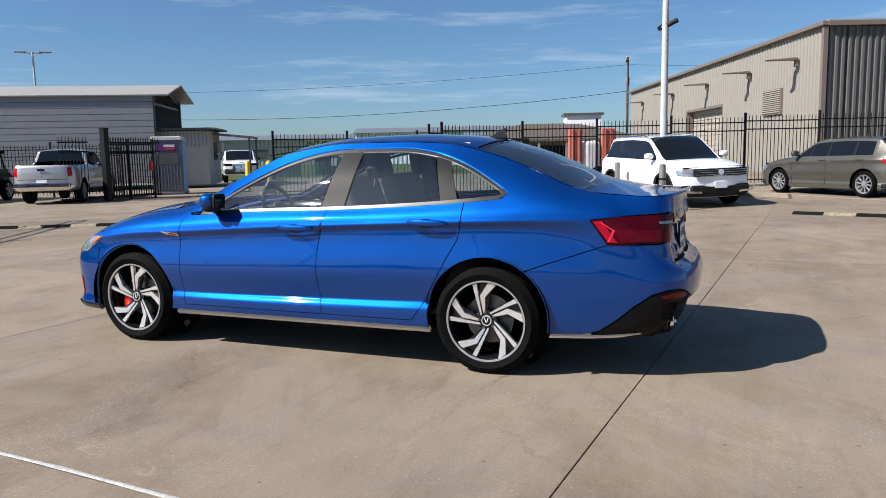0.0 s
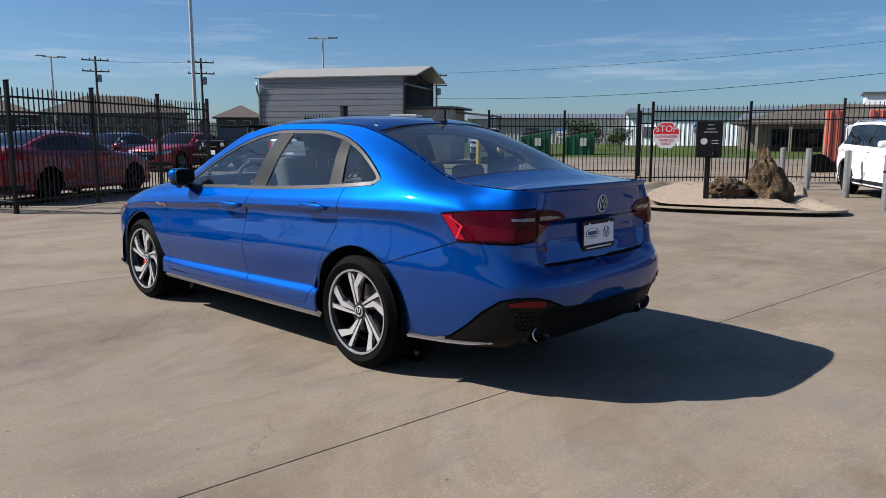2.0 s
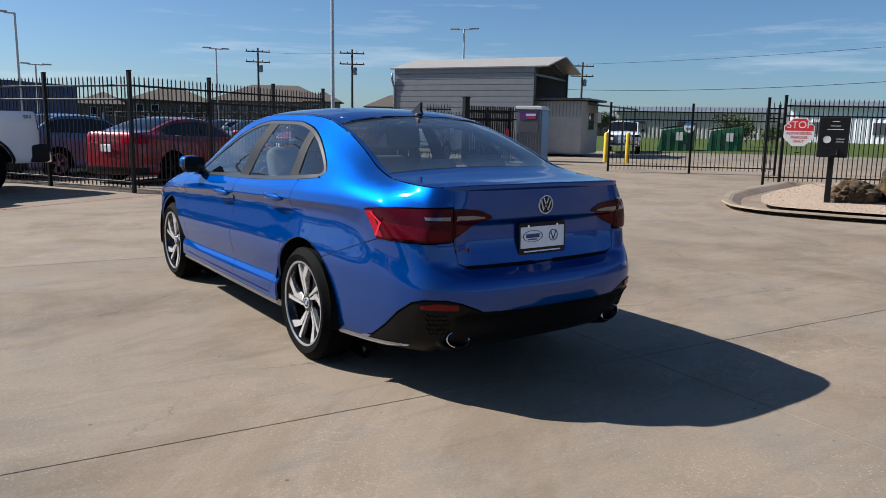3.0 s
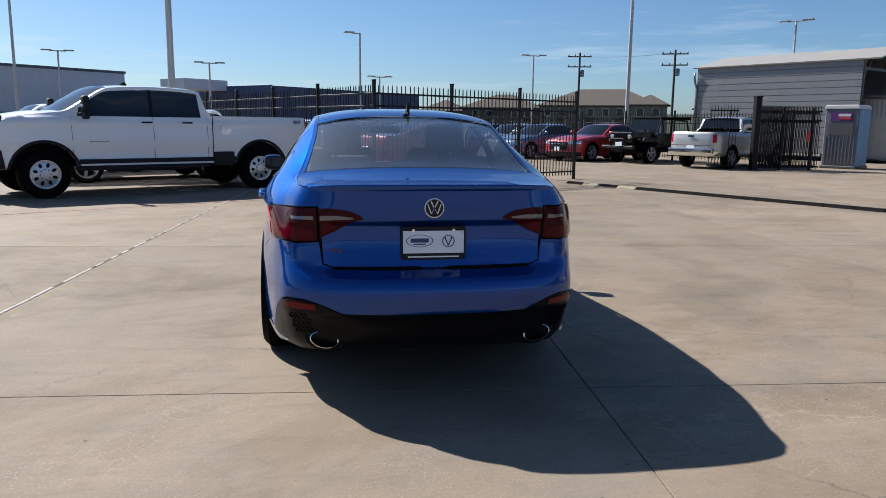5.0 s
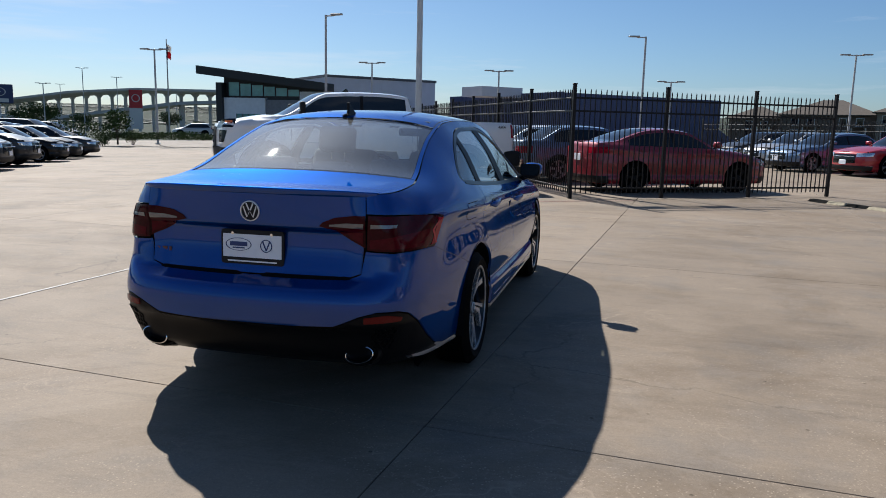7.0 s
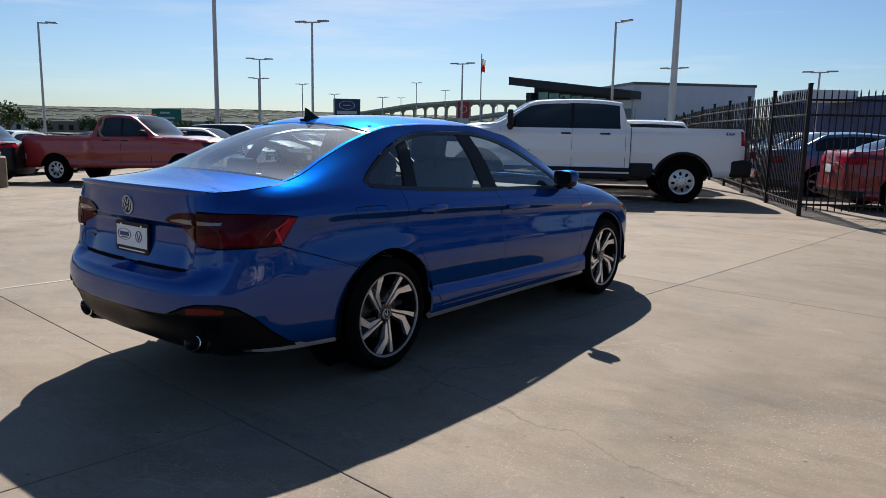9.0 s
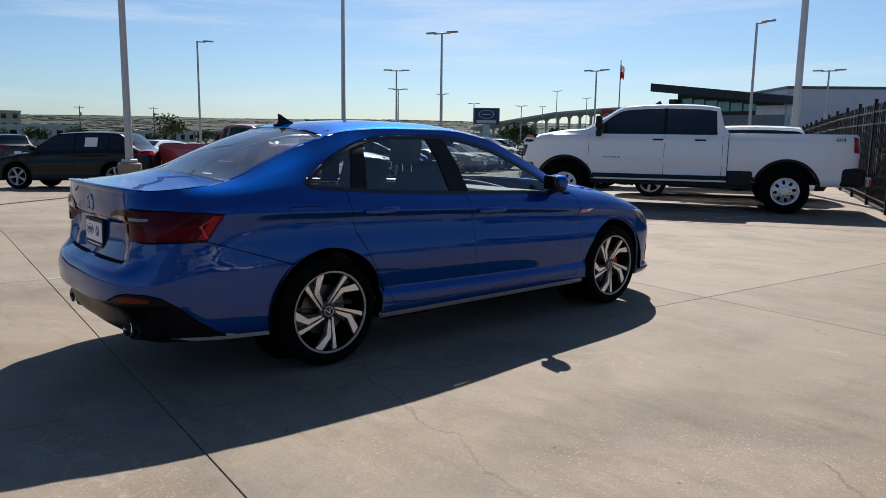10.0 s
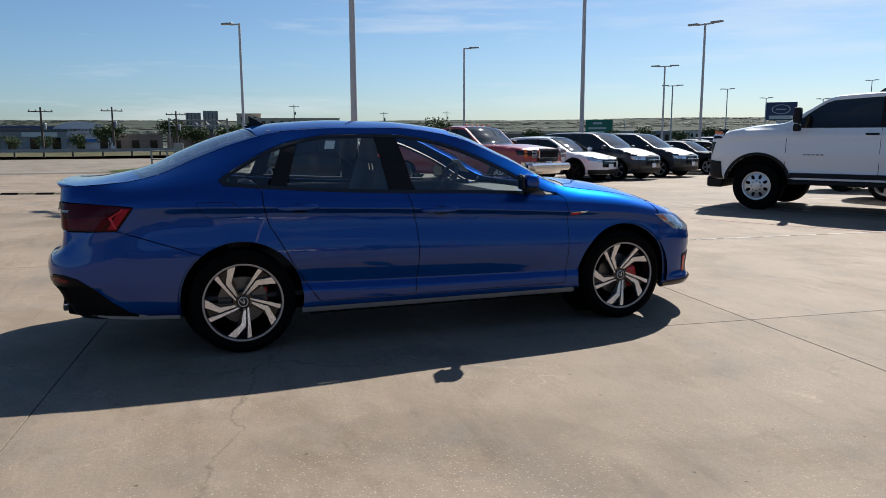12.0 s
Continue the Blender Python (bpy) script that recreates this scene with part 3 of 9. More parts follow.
def rounded(pts, n=5):
    """An outline whose corners (x, y, radius) are rounded."""
    out = []
    k = len(pts)
    for i, q in enumerate(pts):
        p = np.array(q[:2], float)
        r = q[2] if len(q) > 2 else 0
        if not r:
            out.append(p)
            continue
        a, b = np.array(pts[i - 1][:2], float), np.array(pts[(i + 1) % k][:2], float)
        da, db = (a - p), (b - p)
        la, lb = np.linalg.norm(da), np.linalg.norm(db)
        r = min(r, la * 0.45, lb * 0.45)
        p0, p1 = p + da / la * r, p + db / lb * r
        for t in np.linspace(0, 1, n):
            out.append((1 - t) ** 2 * p0 + 2 * t * (1 - t) * p + t * t * p1)
    return np.array(out)


def panel(name, sh, poly, material, parent, step=0.03, gap=0.003, depth=0.014, lift=0.0, holes=(), mirror=False, label="", bulge=0.0):
    """A sheet of the shell inside an outline in (u, z), its edge folded in. mirror: on the left flank instead."""
    out = inset(dense(poly, step), gap)
    loops = [out] + [inset(dense(h, step), -gap) for h in holes]
    lo, hi = out.min(0), out.max(0)
    gx, gz = np.arange(lo[0], hi[0], step), np.arange(lo[1], hi[1], step * 0.87)
    G = np.array([(x + (step / 2 if j % 2 else 0), z) for j, z in enumerate(gz) for x in gx]).reshape(-1, 2)
    if sh.ridges and step < .025 and len(G):          # rows of points along the creases keep them crisp
        ru = np.arange(lo[0], hi[0], step * .8)
        rows_ = []
        for k in sh.ridges:
            rz = np.interp(np.abs(ru), sh.q, sh.Z[:, k])
            G = G[np.abs(G[:, 1] - np.interp(np.abs(G[:, 0]), sh.q, sh.Z[:, k])) > .015]
            rows_ += [np.stack([ru, rz + dz], 1) for dz in (-.009, -.0025, .0025, .009)]
        G = np.vstack([G] + rows_)
    if len(G):
        ok = inside(G, out)
        for h in loops[1:]:
            ok &= ~inside(G, h)
        G = G[ok]
    if len(G):
        B = np.vstack(loops)
        far = np.ones(len(G), bool)
        for i in range(0, len(G), 2000):
            dd = ((G[i:i + 2000, None] - B[None]) ** 2).sum(2).min(1)
            far[i:i + 2000] = dd > (0.30 * step) ** 2
        G = G[far]
    V = np.vstack(loops + ([G] if len(G) else []))
    E, k = [], 0
    for lp in loops:
        E += [(k + i, k + (i + 1) % len(lp)) for i in range(len(lp))]
        k += len(lp)
    vs, es, fs, *_ = delaunay_2d_cdt([Vector(v) for v in V], E, [], 0, 1e-6)
    V2 = np.array([tuple(v) for v in vs])
    F = np.array([f for f in fs if len(f) == 3])
    cen = V2[F].mean(1)
    keep = inside(cen, out)
    for h in loops[1:]:
        keep &= ~inside(cen, h)
    F = F[keep]
    a, b, c = V2[F[:, 0]], V2[F[:, 1]], V2[F[:, 2]]
    flip = ((b - a)[:, 0] * (c - a)[:, 1] - (b - a)[:, 1] * (c - a)[:, 0]) < 0
    F[flip] = F[flip][:, ::-1]
    P = sh.point(V2[:, 0], V2[:, 1], lift)
    N = sh.normal(V2[:, 0], V2[:, 1])
    if bulge:
        edge = np.sqrt(((V2[:, None] - np.vstack(loops)[None]) ** 2).sum(2).min(1))
        P = P + N * (bulge * np.clip(edge / 0.03, 0, 1) ** 0.6)[:, None]
    faces = [tuple(f) for f in F]
    verts, norms = [P], [N]
    base = len(P)
    for lp in loops:                       # the folded edge
        LP, LN = sh.point(lp[:, 0], lp[:, 1], lift), sh.normal(lp[:, 0], lp[:, 1])
        m = len(lp)
        area = 0.5 * np.sum(lp[:, 0] * np.roll(lp[:, 1], -1) - np.roll(lp[:, 0], -1) * lp[:, 1])
        first = lp is loops[0]
        verts += [LP, LP - LN * depth]
        norms += [LN, LN]
        for i in range(m):
            j = (i + 1) % m
            q = (base + i, base + m + i, base + m + j, base + j)
            faces.append(q if (area > 0) == first else q[::-1])
        base += 2 * m
    P, N = np.vstack(verts), np.vstack(norms)
    if mirror:
        P, N = P * (-1, 1, 1), N * (-1, 1, 1)
        faces = [f[::-1] for f in faces]
    return raw(name, P, faces, material, parent, True, N, label)


def span(name, sh, u0, u1, crown, bow, material, parent, s0=-1.0, s1=1.0, nu=24, ns=24, power=2.4, drop=0.0, label="", us=None, thick=0.0):
    """A sheet over the top of the body between its two upper edges, from u0 to u1; crown, bow: height and forward bend of its middle, by u."""
    us = np.linspace(u0, u1, nu) if us is None else np.asarray(us)
    s0, s1 = min(s0, s1), max(s0, s1)
    nu = len(us)
    ss = np.linspace(s0, s1, ns)

    def at(u, s):
        z = sh.top(u)
        R = sh.point(u, z)
        k = 1 - np.abs(s) ** power
        return np.stack([R[:, 0] * s, R[:, 1] + bow(u) * (1 - s * s), R[:, 2] + crown(u) * k - drop], 1)
    uu, sg = np.repeat(us, ns), np.tile(ss, nu)
    P = at(uu, sg)
    e = 0.004
    du = at(np.clip(uu + e, 0.002, sh.L - 0.002), sg) - at(np.clip(uu - e, 0.002, sh.L - 0.002), sg)
    ds = at(uu, sg + e) - at(uu, sg - e)
    N = np.cross(ds, du)
    ln = np.linalg.norm(N, axis=1)
    N /= np.maximum(ln, 1e-9)[:, None]
    N[N[:, 2] < 0] *= -1
    F = [(i * ns + j, i * ns + j + 1, (i + 1) * ns + j + 1, (i + 1) * ns + j) for i in range(nu - 1) for j in range(ns - 1)]
    return raw(name, P, F, material, parent, True, N, label)

# ---------------------------------------------------------------- the blue sedan
# car axes: x to its right, y ahead, origin on the ground midway between the axles
AX, RW, ARCH = 1.343, 0.322, 0.368
PLAN = [(0, -2.505), (0.25, -2.50), (0.45, -2.476), (0.60, -2.43), (0.70, -2.35), (0.752, -2.23), (0.797, -2.03), (0.848, -1.72), (0.882, -1.343), (0.892, -0.9),
        (0.895, -0.3), (0.896, 0.4), (0.893, 0.9), (0.886, 1.343), (0.86, 1.68), (0.80, 1.90), (0.72, 2.01), (0.58, 2.107), (0.38, 2.182), (0.18, 2.227), (0, 2.242)]
SECTIONS = [
    (("r", 0.0), [(.235, -.20), (.30, -.10), (.43, -.05), (.455, -.010), (.55, .0), (.615, -.018), (.66, -.115), (.80, -.150), (.872, -.152), (.888, -.120), (1.053, -.112)]),
    (("r", 0.45), [(.235, -.19), (.30, -.09), (.43, -.045), (.455, -.008), (.55, .0), (.618, -.018), (.665, -.105), (.80, -.135), (.872, -.137), (.890, -.105), (1.052, -.106)]),
    (("r", 0.58), [(.238, -.16), (.30, -.08), (.42, -.035), (.455, -.006), (.55, .0), (.62, -.016), (.675, -.070), (.79, -.090), (.875, -.092), (.91, -.080), (1.050, -.098)]),
    (("r", 0.70), [(.24, -.12), (.30, -.06), (.40, -.026), (.455, -.004), (.55, .0), (.63, -.012), (.70, -.036), (.80, -.046), (.88, -.052), (.95, -.066), (1.050, -.105)]),
    (("y", -2.03), [(.235, -.05), (.285, -.02), (.38, -.008), (.46, -.002), (.58, .0), (.78, -.014), (.90, -.016), (.945, -.024), (.985, -.05), (1.03, -.095), (1.068, -.152)]),
    (("y", -1.85), [(.23, -.05), (.28, -.02), (.36, -.008), (.44, -.002), (.60, .0), (.83, -.022), (.92, -.014), (.955, -.024), (1.00, -.05), (1.06, -.115), (1.105, -.205)]),
    (("y", -1.6), [(.22, -.05), (.27, -.02), (.34, -.010), (.42, -.004), (.60, .0), (.862, -.026), (.918, -.012), (.962, -.026), (1.02, -.060), (1.12, -.155), (1.205, -.272)]),
    (("y", -1.35), [(.22, -.05), (.27, -.02), (.34, -.010), (.42, -.004), (.60, .004), (.858, -.026), (.912, -.010), (.957, -.026), (1.03, -.075), (1.17, -.185), (1.295, -.315)]),
    (("y", -1.0), [(.215, -.07), (.265, -.016), (.365, -.010), (.420, -.034), (.60, -.003), (.850, -.026), (.900, -.010), (.945, -.026), (1.005, -.068), (1.21, -.190), (1.375, -.335)]),
    (("y", -0.65), [(.215, -.07), (.265, -.016), (.360, -.008), (.412, -.036), (.60, -.002), (.838, -.026), (.886, -.010), (.930, -.026), (.985, -.066), (1.20, -.180), (1.392, -.330)]),
    (("y", -0.3), [(.215, -.07), (.265, -.016), (.355, -.008), (.405, -.036), (.59, -.002), (.824, -.026), (.872, -.010), (.918, -.026), (.970, -.066), (1.18, -.170), (1.390, -.320)]),
    (("y", 0.1), [(.215, -.07), (.265, -.016), (.352, -.008), (.398, -.036), (.58, -.002), (.806, -.026), (.854, -.010), (.902, -.026), (.960, -.068), (1.14, -.165), (1.338, -.298)]),
    (("y", 0.5), [(.215, -.07), (.265, -.016), (.350, -.008), (.392, -.034), (.57, -.002), (.784, -.026), (.832, -.010), (.882, -.026), (.945, -.072), (1.06, -.145), (1.172, -.236)]),
    (("y", 0.9), [(.215, -.06), (.265, -.016), (.345, -.010), (.390, -.030), (.56, -.002), (.762, -.024), (.806, -.010), (.850, -.026), (.900, -.070), (.938, -.120), (.968, -.176)]),
    (("y", 1.343), [(.215, -.05), (.265, -.016), (.34, -.010), (.42, -.006), (.56, .004), (.735, -.020), (.778, -.012), (.812, -.030), (.845, -.070), (.868, -.120), (.882, -.190)]),
    (("y", 1.70), [(.205, -.04), (.25, -.006), (.33, -.010), (.42, -.006), (.55, .0), (.685, -.014), (.722, -.016), (.752, -.036), (.776, -.080), (.792, -.140), (.802, -.200)]),
    (("f", 0.72), [(.20, -.02), (.245, .006), (.32, -.02), (.42, -.010), (.54, .0), (.60, -.010), (.635, -.026), (.665, -.060), (.690, -.100), (.710, -.140), (.725, -.180)]),
    (("f", 0.30), [(.20, -.03), (.245, .006), (.32, -.03), (.42, -.020), (.54, .0), (.60, -.010), (.630, -.020), (.660, -.035), (.680, -.050), (.700, -.070), (.715, -.100)]),
    (("f", 0.0), [(.20, -.03), (.245, .006), (.32, -.03), (.42, -.020), (.54, .0), (.60, -.010), (.630, -.020), (.660, -.035), (.680, -.050), (.700, -.070), (.715, -.100)]),
]
for (ax_, v_), sec in SECTIONS:              # deepen the hollow under the shoulder line along the doors
    if ax_ == "y" and -1.9 < v_ < 1.5:
        sec[5] = (sec[5][0] + .006, sec[5][1] - .010)
    rise_ = {("y", .9): .014, ("y", 1.343): .036, ("y", 1.70): .040, ("f", .72): .028, ("f", .30): .022, ("f", 0.0): .022}.get((ax_, v_), 0)
    for k in range(6, 11):                   # bonnet edge
        sec[k] = (sec[k][0] + rise_ * (k - 5) / 5, sec[k][1])
SH = Shell(PLAN, SECTIONS, (6, 3))
Y = SH.y
DLO_TOP = [(.74, .945), (.60, 1.020), (.48, 1.092), (.25, 1.205), (.07, 1.275), (-.15, 1.328), (-.34, 1.348), (-.72, 1.346), (-.95, 1.315), (-1.12, 1.262), (-1.30, 1.175), (-1.43, 1.098)]
DLO_BOT = [(-1.43, 1.048), (-1.2, 1.026), (-.88, 1.002), (-.3, .973), (.1, .962), (.5, .945), (.74, .930)]


def dlo_top(y):
    return float(curve1(DLO_TOP, y)[0])


def dlo_bot(y):
    return float(curve1(DLO_BOT, y)[0])


def uz(pts):
    return [(float(Y(a)), b, *r) for a, b, *r in pts]


def line_y(y0, y1, fn, n=14):
    return [(float(Y(y)), fn(y)) for y in np.linspace(y0, y1, n)]


def arc(cy, a0, a1, r=ARCH, n=26, cz=0.334):
    return [(float(Y(cy + r * math.cos(radians(a)))), cz + r * math.sin(radians(a))) for a in np.linspace(a0, a1, n)]


sedan = thing("sedan", "bright blue metallic four-door sedan parked on the concrete lot", "car", I4)
REAR_EDGE = [(-1.205, 1.0), (-1.20, .92), (-1.17, .80), (-1.10, .68), (-1.03, .55), (-.93, .385), (-.87, .302)]
MID_EDGE = [(-.275, .96), (-.25, .87), (-.222, .75), (-.212, .6), (-.218, .45), (-.24, .302)]
FRONT_EDGE = [(.872, .90), (.885, .80), (.890, .70), (.888, .55), (.880, .42), (.862, .302)]
LAMP_TIP = [(-2.045, .785), (-1.945, .925)]
BUMP_LINE = [(-1.570, .624), (-1.70, .672), (-1.86, .724), (-2.045, .785)]
top_u = lambda u: float(SH.top(u))
U_LID = SH.at("r", .585)
for mir in (False, True):
    rd_top = line_y(-1.205, -.275, lambda y: dlo_bot(y) - .004)
    panel("rear_door", SH, rd_top + uz(MID_EDGE[1:]) + uz(REAR_EDGE[::-1][:-1]), M_BLUE, sedan, step=.022, mirror=mir)
    fd_top = line_y(-.275, .74, lambda y: dlo_bot(y) - .004) + [(float(Y(.83)), .925)]
    panel("front_door", SH, fd_top + uz(FRONT_EDGE) + uz(MID_EDGE[::-1][:-1]), M_BLUE, sedan, step=.022, mirror=mir)
    # fender with its half of the front arch
    fen = uz(FRONT_EDGE[::-1]) + [(float(Y(.83)), .93)] + [(u, top_u(u) - .001) for u in np.linspace(float(Y(.84)), float(Y(1.64)), 22)]
    fen += uz([(1.655, .70), (1.665, .60), (1.662, .530)]) + arc(AX, 31, 186) + uz([(.99, .262), (.90, .262), (.865, .28)])
    panel("front_fender", SH, fen, M_BLUE, sedan, step=.022, mirror=mir)
    # quarter panel, C-pillar and roof rail in one
    q = uz(REAR_EDGE) + uz([(-.90, .262), (-.985, .262)]) + arc(-AX, -11, 128) + uz(BUMP_LINE[1:]) + uz(LAMP_TIP[1:])
    q += uz([(-2.10, .943)]) + [(float(u), z) for u, z in zip(np.linspace(SH.at("r", .70), U_LID, 5), np.linspace(.955, .958, 5))]
    q += [(U_LID, top_u(U_LID) - .001)] + [(float(u), top_u(u) - .001) for u in np.linspace(U_LID + .02, float(Y(.84)), 110)]
    q += uz([(.835, .935)]) + line_y(.74, -1.43, lambda y: dlo_top(y) + .006, 40) + [(float(Y(-1.465)), 1.076)] + line_y(-1.43, -1.205, lambda y: dlo_bot(y) - .006, 8)
    panel("quarter_panel", SH, q, M_BLUE, sedan, step=.022, mirror=mir)
    # dark seals behind the shut lines
    for ed_ in (REAR_EDGE, MID_EDGE, FRONT_EDGE):
        panel("door_seal", SH, uz([(y - .010, z) for y, z in ed_]) + uz([(y + .010, z) for y, z in ed_[::-1]]), M_DARK, sedan, step=.015, gap=0, lift=-.004, depth=.004, mirror=mir)
    # sill with its silver strip
    panel("sill", SH, uz([(-.97, .262), (.90, .262), (.885, .300), (-.87, .300)]), M_BLUE, sedan, mirror=mir)
    panel("sill_strip", SH, uz([(-.985, .226), (.945, .226), (.945, .250), (-.985, .253)]), M_SILL, sedan, lift=.012, depth=.03, mirror=mir, label="silver lower sill strip")
    panel("bumper_strip", SH, uz([(-1.72, .238), (-1.95, .242), (-2.12, .253), (-2.24, .275), (-2.12, .269), (-1.95, .260), (-1.72, .256)]), M_SILL, sedan, step=.02, lift=.010, depth=.03, mirror=mir, label="silver lower bumper strip")
    # windows and their black pillars
    fw = line_y(.70, -.215, lambda y: dlo_bot(y) + .014, 16) + line_y(-.295, .655, lambda y: dlo_top(y) - .016, 20)
    panel("front_window", SH, fw, M_GLASS_SIDE, sedan, mirror=mir, lift=-.008, depth=.003, step=.05)
    rw = line_y(-.395, -1.045, lambda y: dlo_bot(y) + .014, 12) + line_y(-.955, -.45, lambda y: dlo_top(y) - .016, 12)
    panel("rear_window", SH, rw, M_GLASS_SIDE, sedan, mirror=mir, lift=-.008, depth=.003, step=.05)
    qw = line_y(-1.165, -1.42, lambda y: dlo_bot(y) + .014, 8) + line_y(-1.415, -1.065, lambda y: dlo_top(y) - .018, 10)
    panel("quarter_window", SH, qw, M_GLASS_SIDE, sedan, mirror=mir, lift=-.008, depth=.003, step=.04)
    bp = line_y(-.218, -.392, lambda y: dlo_bot(y) + .004, 6) + line_y(-.448, -.297, lambda y: dlo_top(y) - .004, 6)
    panel("b_pillar", SH, bp, M_PILLAR, sedan, mirror=mir, lift=-.004, label="satin black pillar cover")
    cp = line_y(-1.047, -1.162, lambda y: dlo_bot(y) + .004, 5) + line_y(-1.063, -.957, lambda y: dlo_top(y) - .004, 5)
    panel("c_pillar", SH, cp, M_PILLAR, sedan, mirror=mir, lift=-.004, label="satin black pillar cover")
    ring_o = line_y(.735, -1.43, lambda y: dlo_bot(y), 40) + [(float(Y(-1.462)), 1.075)] + line_y(-1.43, .72, lambda y: dlo_top(y), 40)
    ring_i = line_y(.695, -1.41, lambda y: dlo_bot(y) + .016, 40) + [(float(Y(-1.428)), 1.076)] + line_y(-1.405, .65, lambda y: dlo_top(y) - .018, 40)
    panel("window_surround", SH, ring_o, M_BELT, sedan, mirror=mir, lift=-.002, holes=[ring_i], step=.03, gap=.0005)
    belt = line_y(.73, -1.42, lambda y: dlo_bot(y) - .005, 40) + line_y(-1.42, .73, lambda y: dlo_bot(y) + .006, 40)
    panel("belt_moulding", SH, belt, M_BELT, sedan, mirror=mir, lift=.003, step=.04, gap=.0005, label="thin dark satin belt moulding")
    # tail lamp: smoked lens on the quarter, with red and clear fields
    U0 = U_LID + .006
    lens = uz(LAMP_TIP) + uz([(-2.10, .943)]) + [(float(u), z) for u, z in zip(np.linspace(SH.at("r", .70), U0, 6), np.linspace(.953, .956, 6))] + [(U0 - .004, .80)] + [(float(u), z) for u, z in zip(np.linspace(U0, SH.at("r", .70), 5), (.795, .793, .791, .790, .788))]
    lamp = panel("tail_lamp", SH, lens, M_SMOKE, sedan, mirror=mir, lift=.006, step=.025, gap=.003, bulge=.004, label="smoked red wraparound tail lamp")
    bar_ = uz([(-2.046, .797), (-1.958, .919), (-2.012, .925), (-2.098, .797)])
    panel("red_bar", SH, bar_, M_REDLAMP, lamp, mirror=mir, lift=.0112, depth=.002, step=.02)
    guide = uz([(-1.992, .914), (-2.012, .915), (-2.086, .868), (-2.054, .801), (-2.036, .801), (-2.064, .866)])
    panel("light_guide", SH, guide, M_GUIDE, lamp, mirror=mir, lift=.0126, depth=.002, step=.02, label="pale red angled light guide")
    low = uz([(-2.118, .797), (-2.066, .872), (-2.10, .880)]) + [(float(SH.at("r", .70)), .862), (U0 + .012, .846), (U0 + .012, .803)]
    panel("dark_red_field", SH, low, M_DEEPRED, lamp, mirror=mir, lift=.0112, depth=.002, step=.02)
    wht = [(float(SH.at("r", .70)) + .025, .896), (float(SH.at("r", .70)) + .035, .915), (U0 + .014, .917), (U0 + .014, .893)]
    panel("clear_strip", SH, wht, M_LAMPWHITE, lamp, mirror=mir, lift=.0118, depth=.002, step=.02, label="clear reversing strip")
    # headlamp
    hl = uz([(1.60, .765), (1.72, .762)]) + [(float(SH.at("f", .74)), .700), (float(SH.at("f", .55)), .655), (float(SH.at("f", .55)), .615), (float(SH.at("f", .74)), .612)] + uz([(1.80, .640), (1.70, .700)])
    h_ob = panel("headlamp", SH, hl, M_HEADLAMP, sedan, mirror=mir, lift=.004, step=.03, bulge=.004, label="clear headlamp with amber corner")
    panel("amber_corner", SH, uz([(1.615, .758), (1.69, .757), (1.74, .705), (1.70, .712)]), M_AMBER, h_ob, mirror=mir, lift=.0095, depth=.002, step=.02)
    vent = [(float(SH.at("f", .80)), .44), (float(SH.at("f", .66)), .46), (float(SH.at("f", .66)), .30), (float(SH.at("f", .78)), .29)]
    panel("side_intake", SH, rounded([(*p, .03) for p in vent]), M_PLASTIC, sedan, mirror=mir, lift=.003, step=.03)
    panel("red_accent", SH, [(float(SH.at("f", .79)), .42), (float(SH.at("f", .76)), .43), (float(SH.at("f", .76)), .31), (float(SH.at("f", .785)), .30)], M_CALIPER, sedan, mirror=mir, lift=.006, step=.03)
    # wing badge
    wb = panel("wing_badge", SH, uz([(.90, .796), (1.045, .812), (1.0, .785), (.90, .778)]), M_CHROME, sedan, mirror=mir, lift=.004, step=.02, gap=.001, label="small chrome wing badge")
    panel("red_inlay", SH, uz([(.905, .793), (.985, .802), (.975, .786), (.905, .782)]), M_CALIPER, wb, mirror=mir, lift=.0055, depth=.002, step=.02, gap=.0005)

    # door handles; flat black ovals paint in the shade of their blue recesses
    sg = -1 if mir else 1
    for y0, y1, z0 in ((-1.12, -.865, .903), (-.195, .055, .856)):
        cup_shade = [(float(Y((y0 + y1) / 2 + .01 + .066 * math.cos(a))), z0 - .008 + .030 * math.sin(a)) for a in np.linspace(0, 2 * math.pi, 20, endpoint=False)]
        hd = thing("door_handle", "", "")
        hd.parent = sedan
        panel("cup_shade", SH, cup_shade, M_GLOSSBLK, hd, mirror=mir, lift=.0012, step=.02, gap=0, depth=.002)
        ys = np.linspace(y0, y1, 12)
        pts = SH.point(Y(ys), np.linspace(z0 - .002, z0 + .002, 12))
        off = .012 + .022 * np.sin(np.linspace(0, math.pi, 12)) ** .5
        bm = bmesh.new()
        rings = []
        for p, o, t in zip(pts, off, np.linspace(0, 1, 12)):
            hgt = .021 * (1 - abs(2 * t - 1) ** 6 * .55)
            rings.append([bm.verts.new((sg * (p[0] + o + .010 * math.cos(a)), p[1], p[2] + hgt * math.sin(a))) for a in np.linspace(0, 2 * math.pi, 10, endpoint=False)])
        for a, b in zip(rings, rings[1:]):
            for i in range(10):
                bm.faces.new((a[i], a[(i + 1) % 10], b[(i + 1) % 10], b[i]))
        bm.faces.new(rings[0]), bm.faces.new(rings[-1])
        bmesh.ops.recalc_face_normals(bm, faces=bm.faces[:])
        part("grip", bm, M_BLUE, hd, smooth=60)

    # door mirror
    dm = thing("door_mirror", "", "")
    dm.parent = sedan
    tagged(dm, "blue capped door mirror with a black housing")
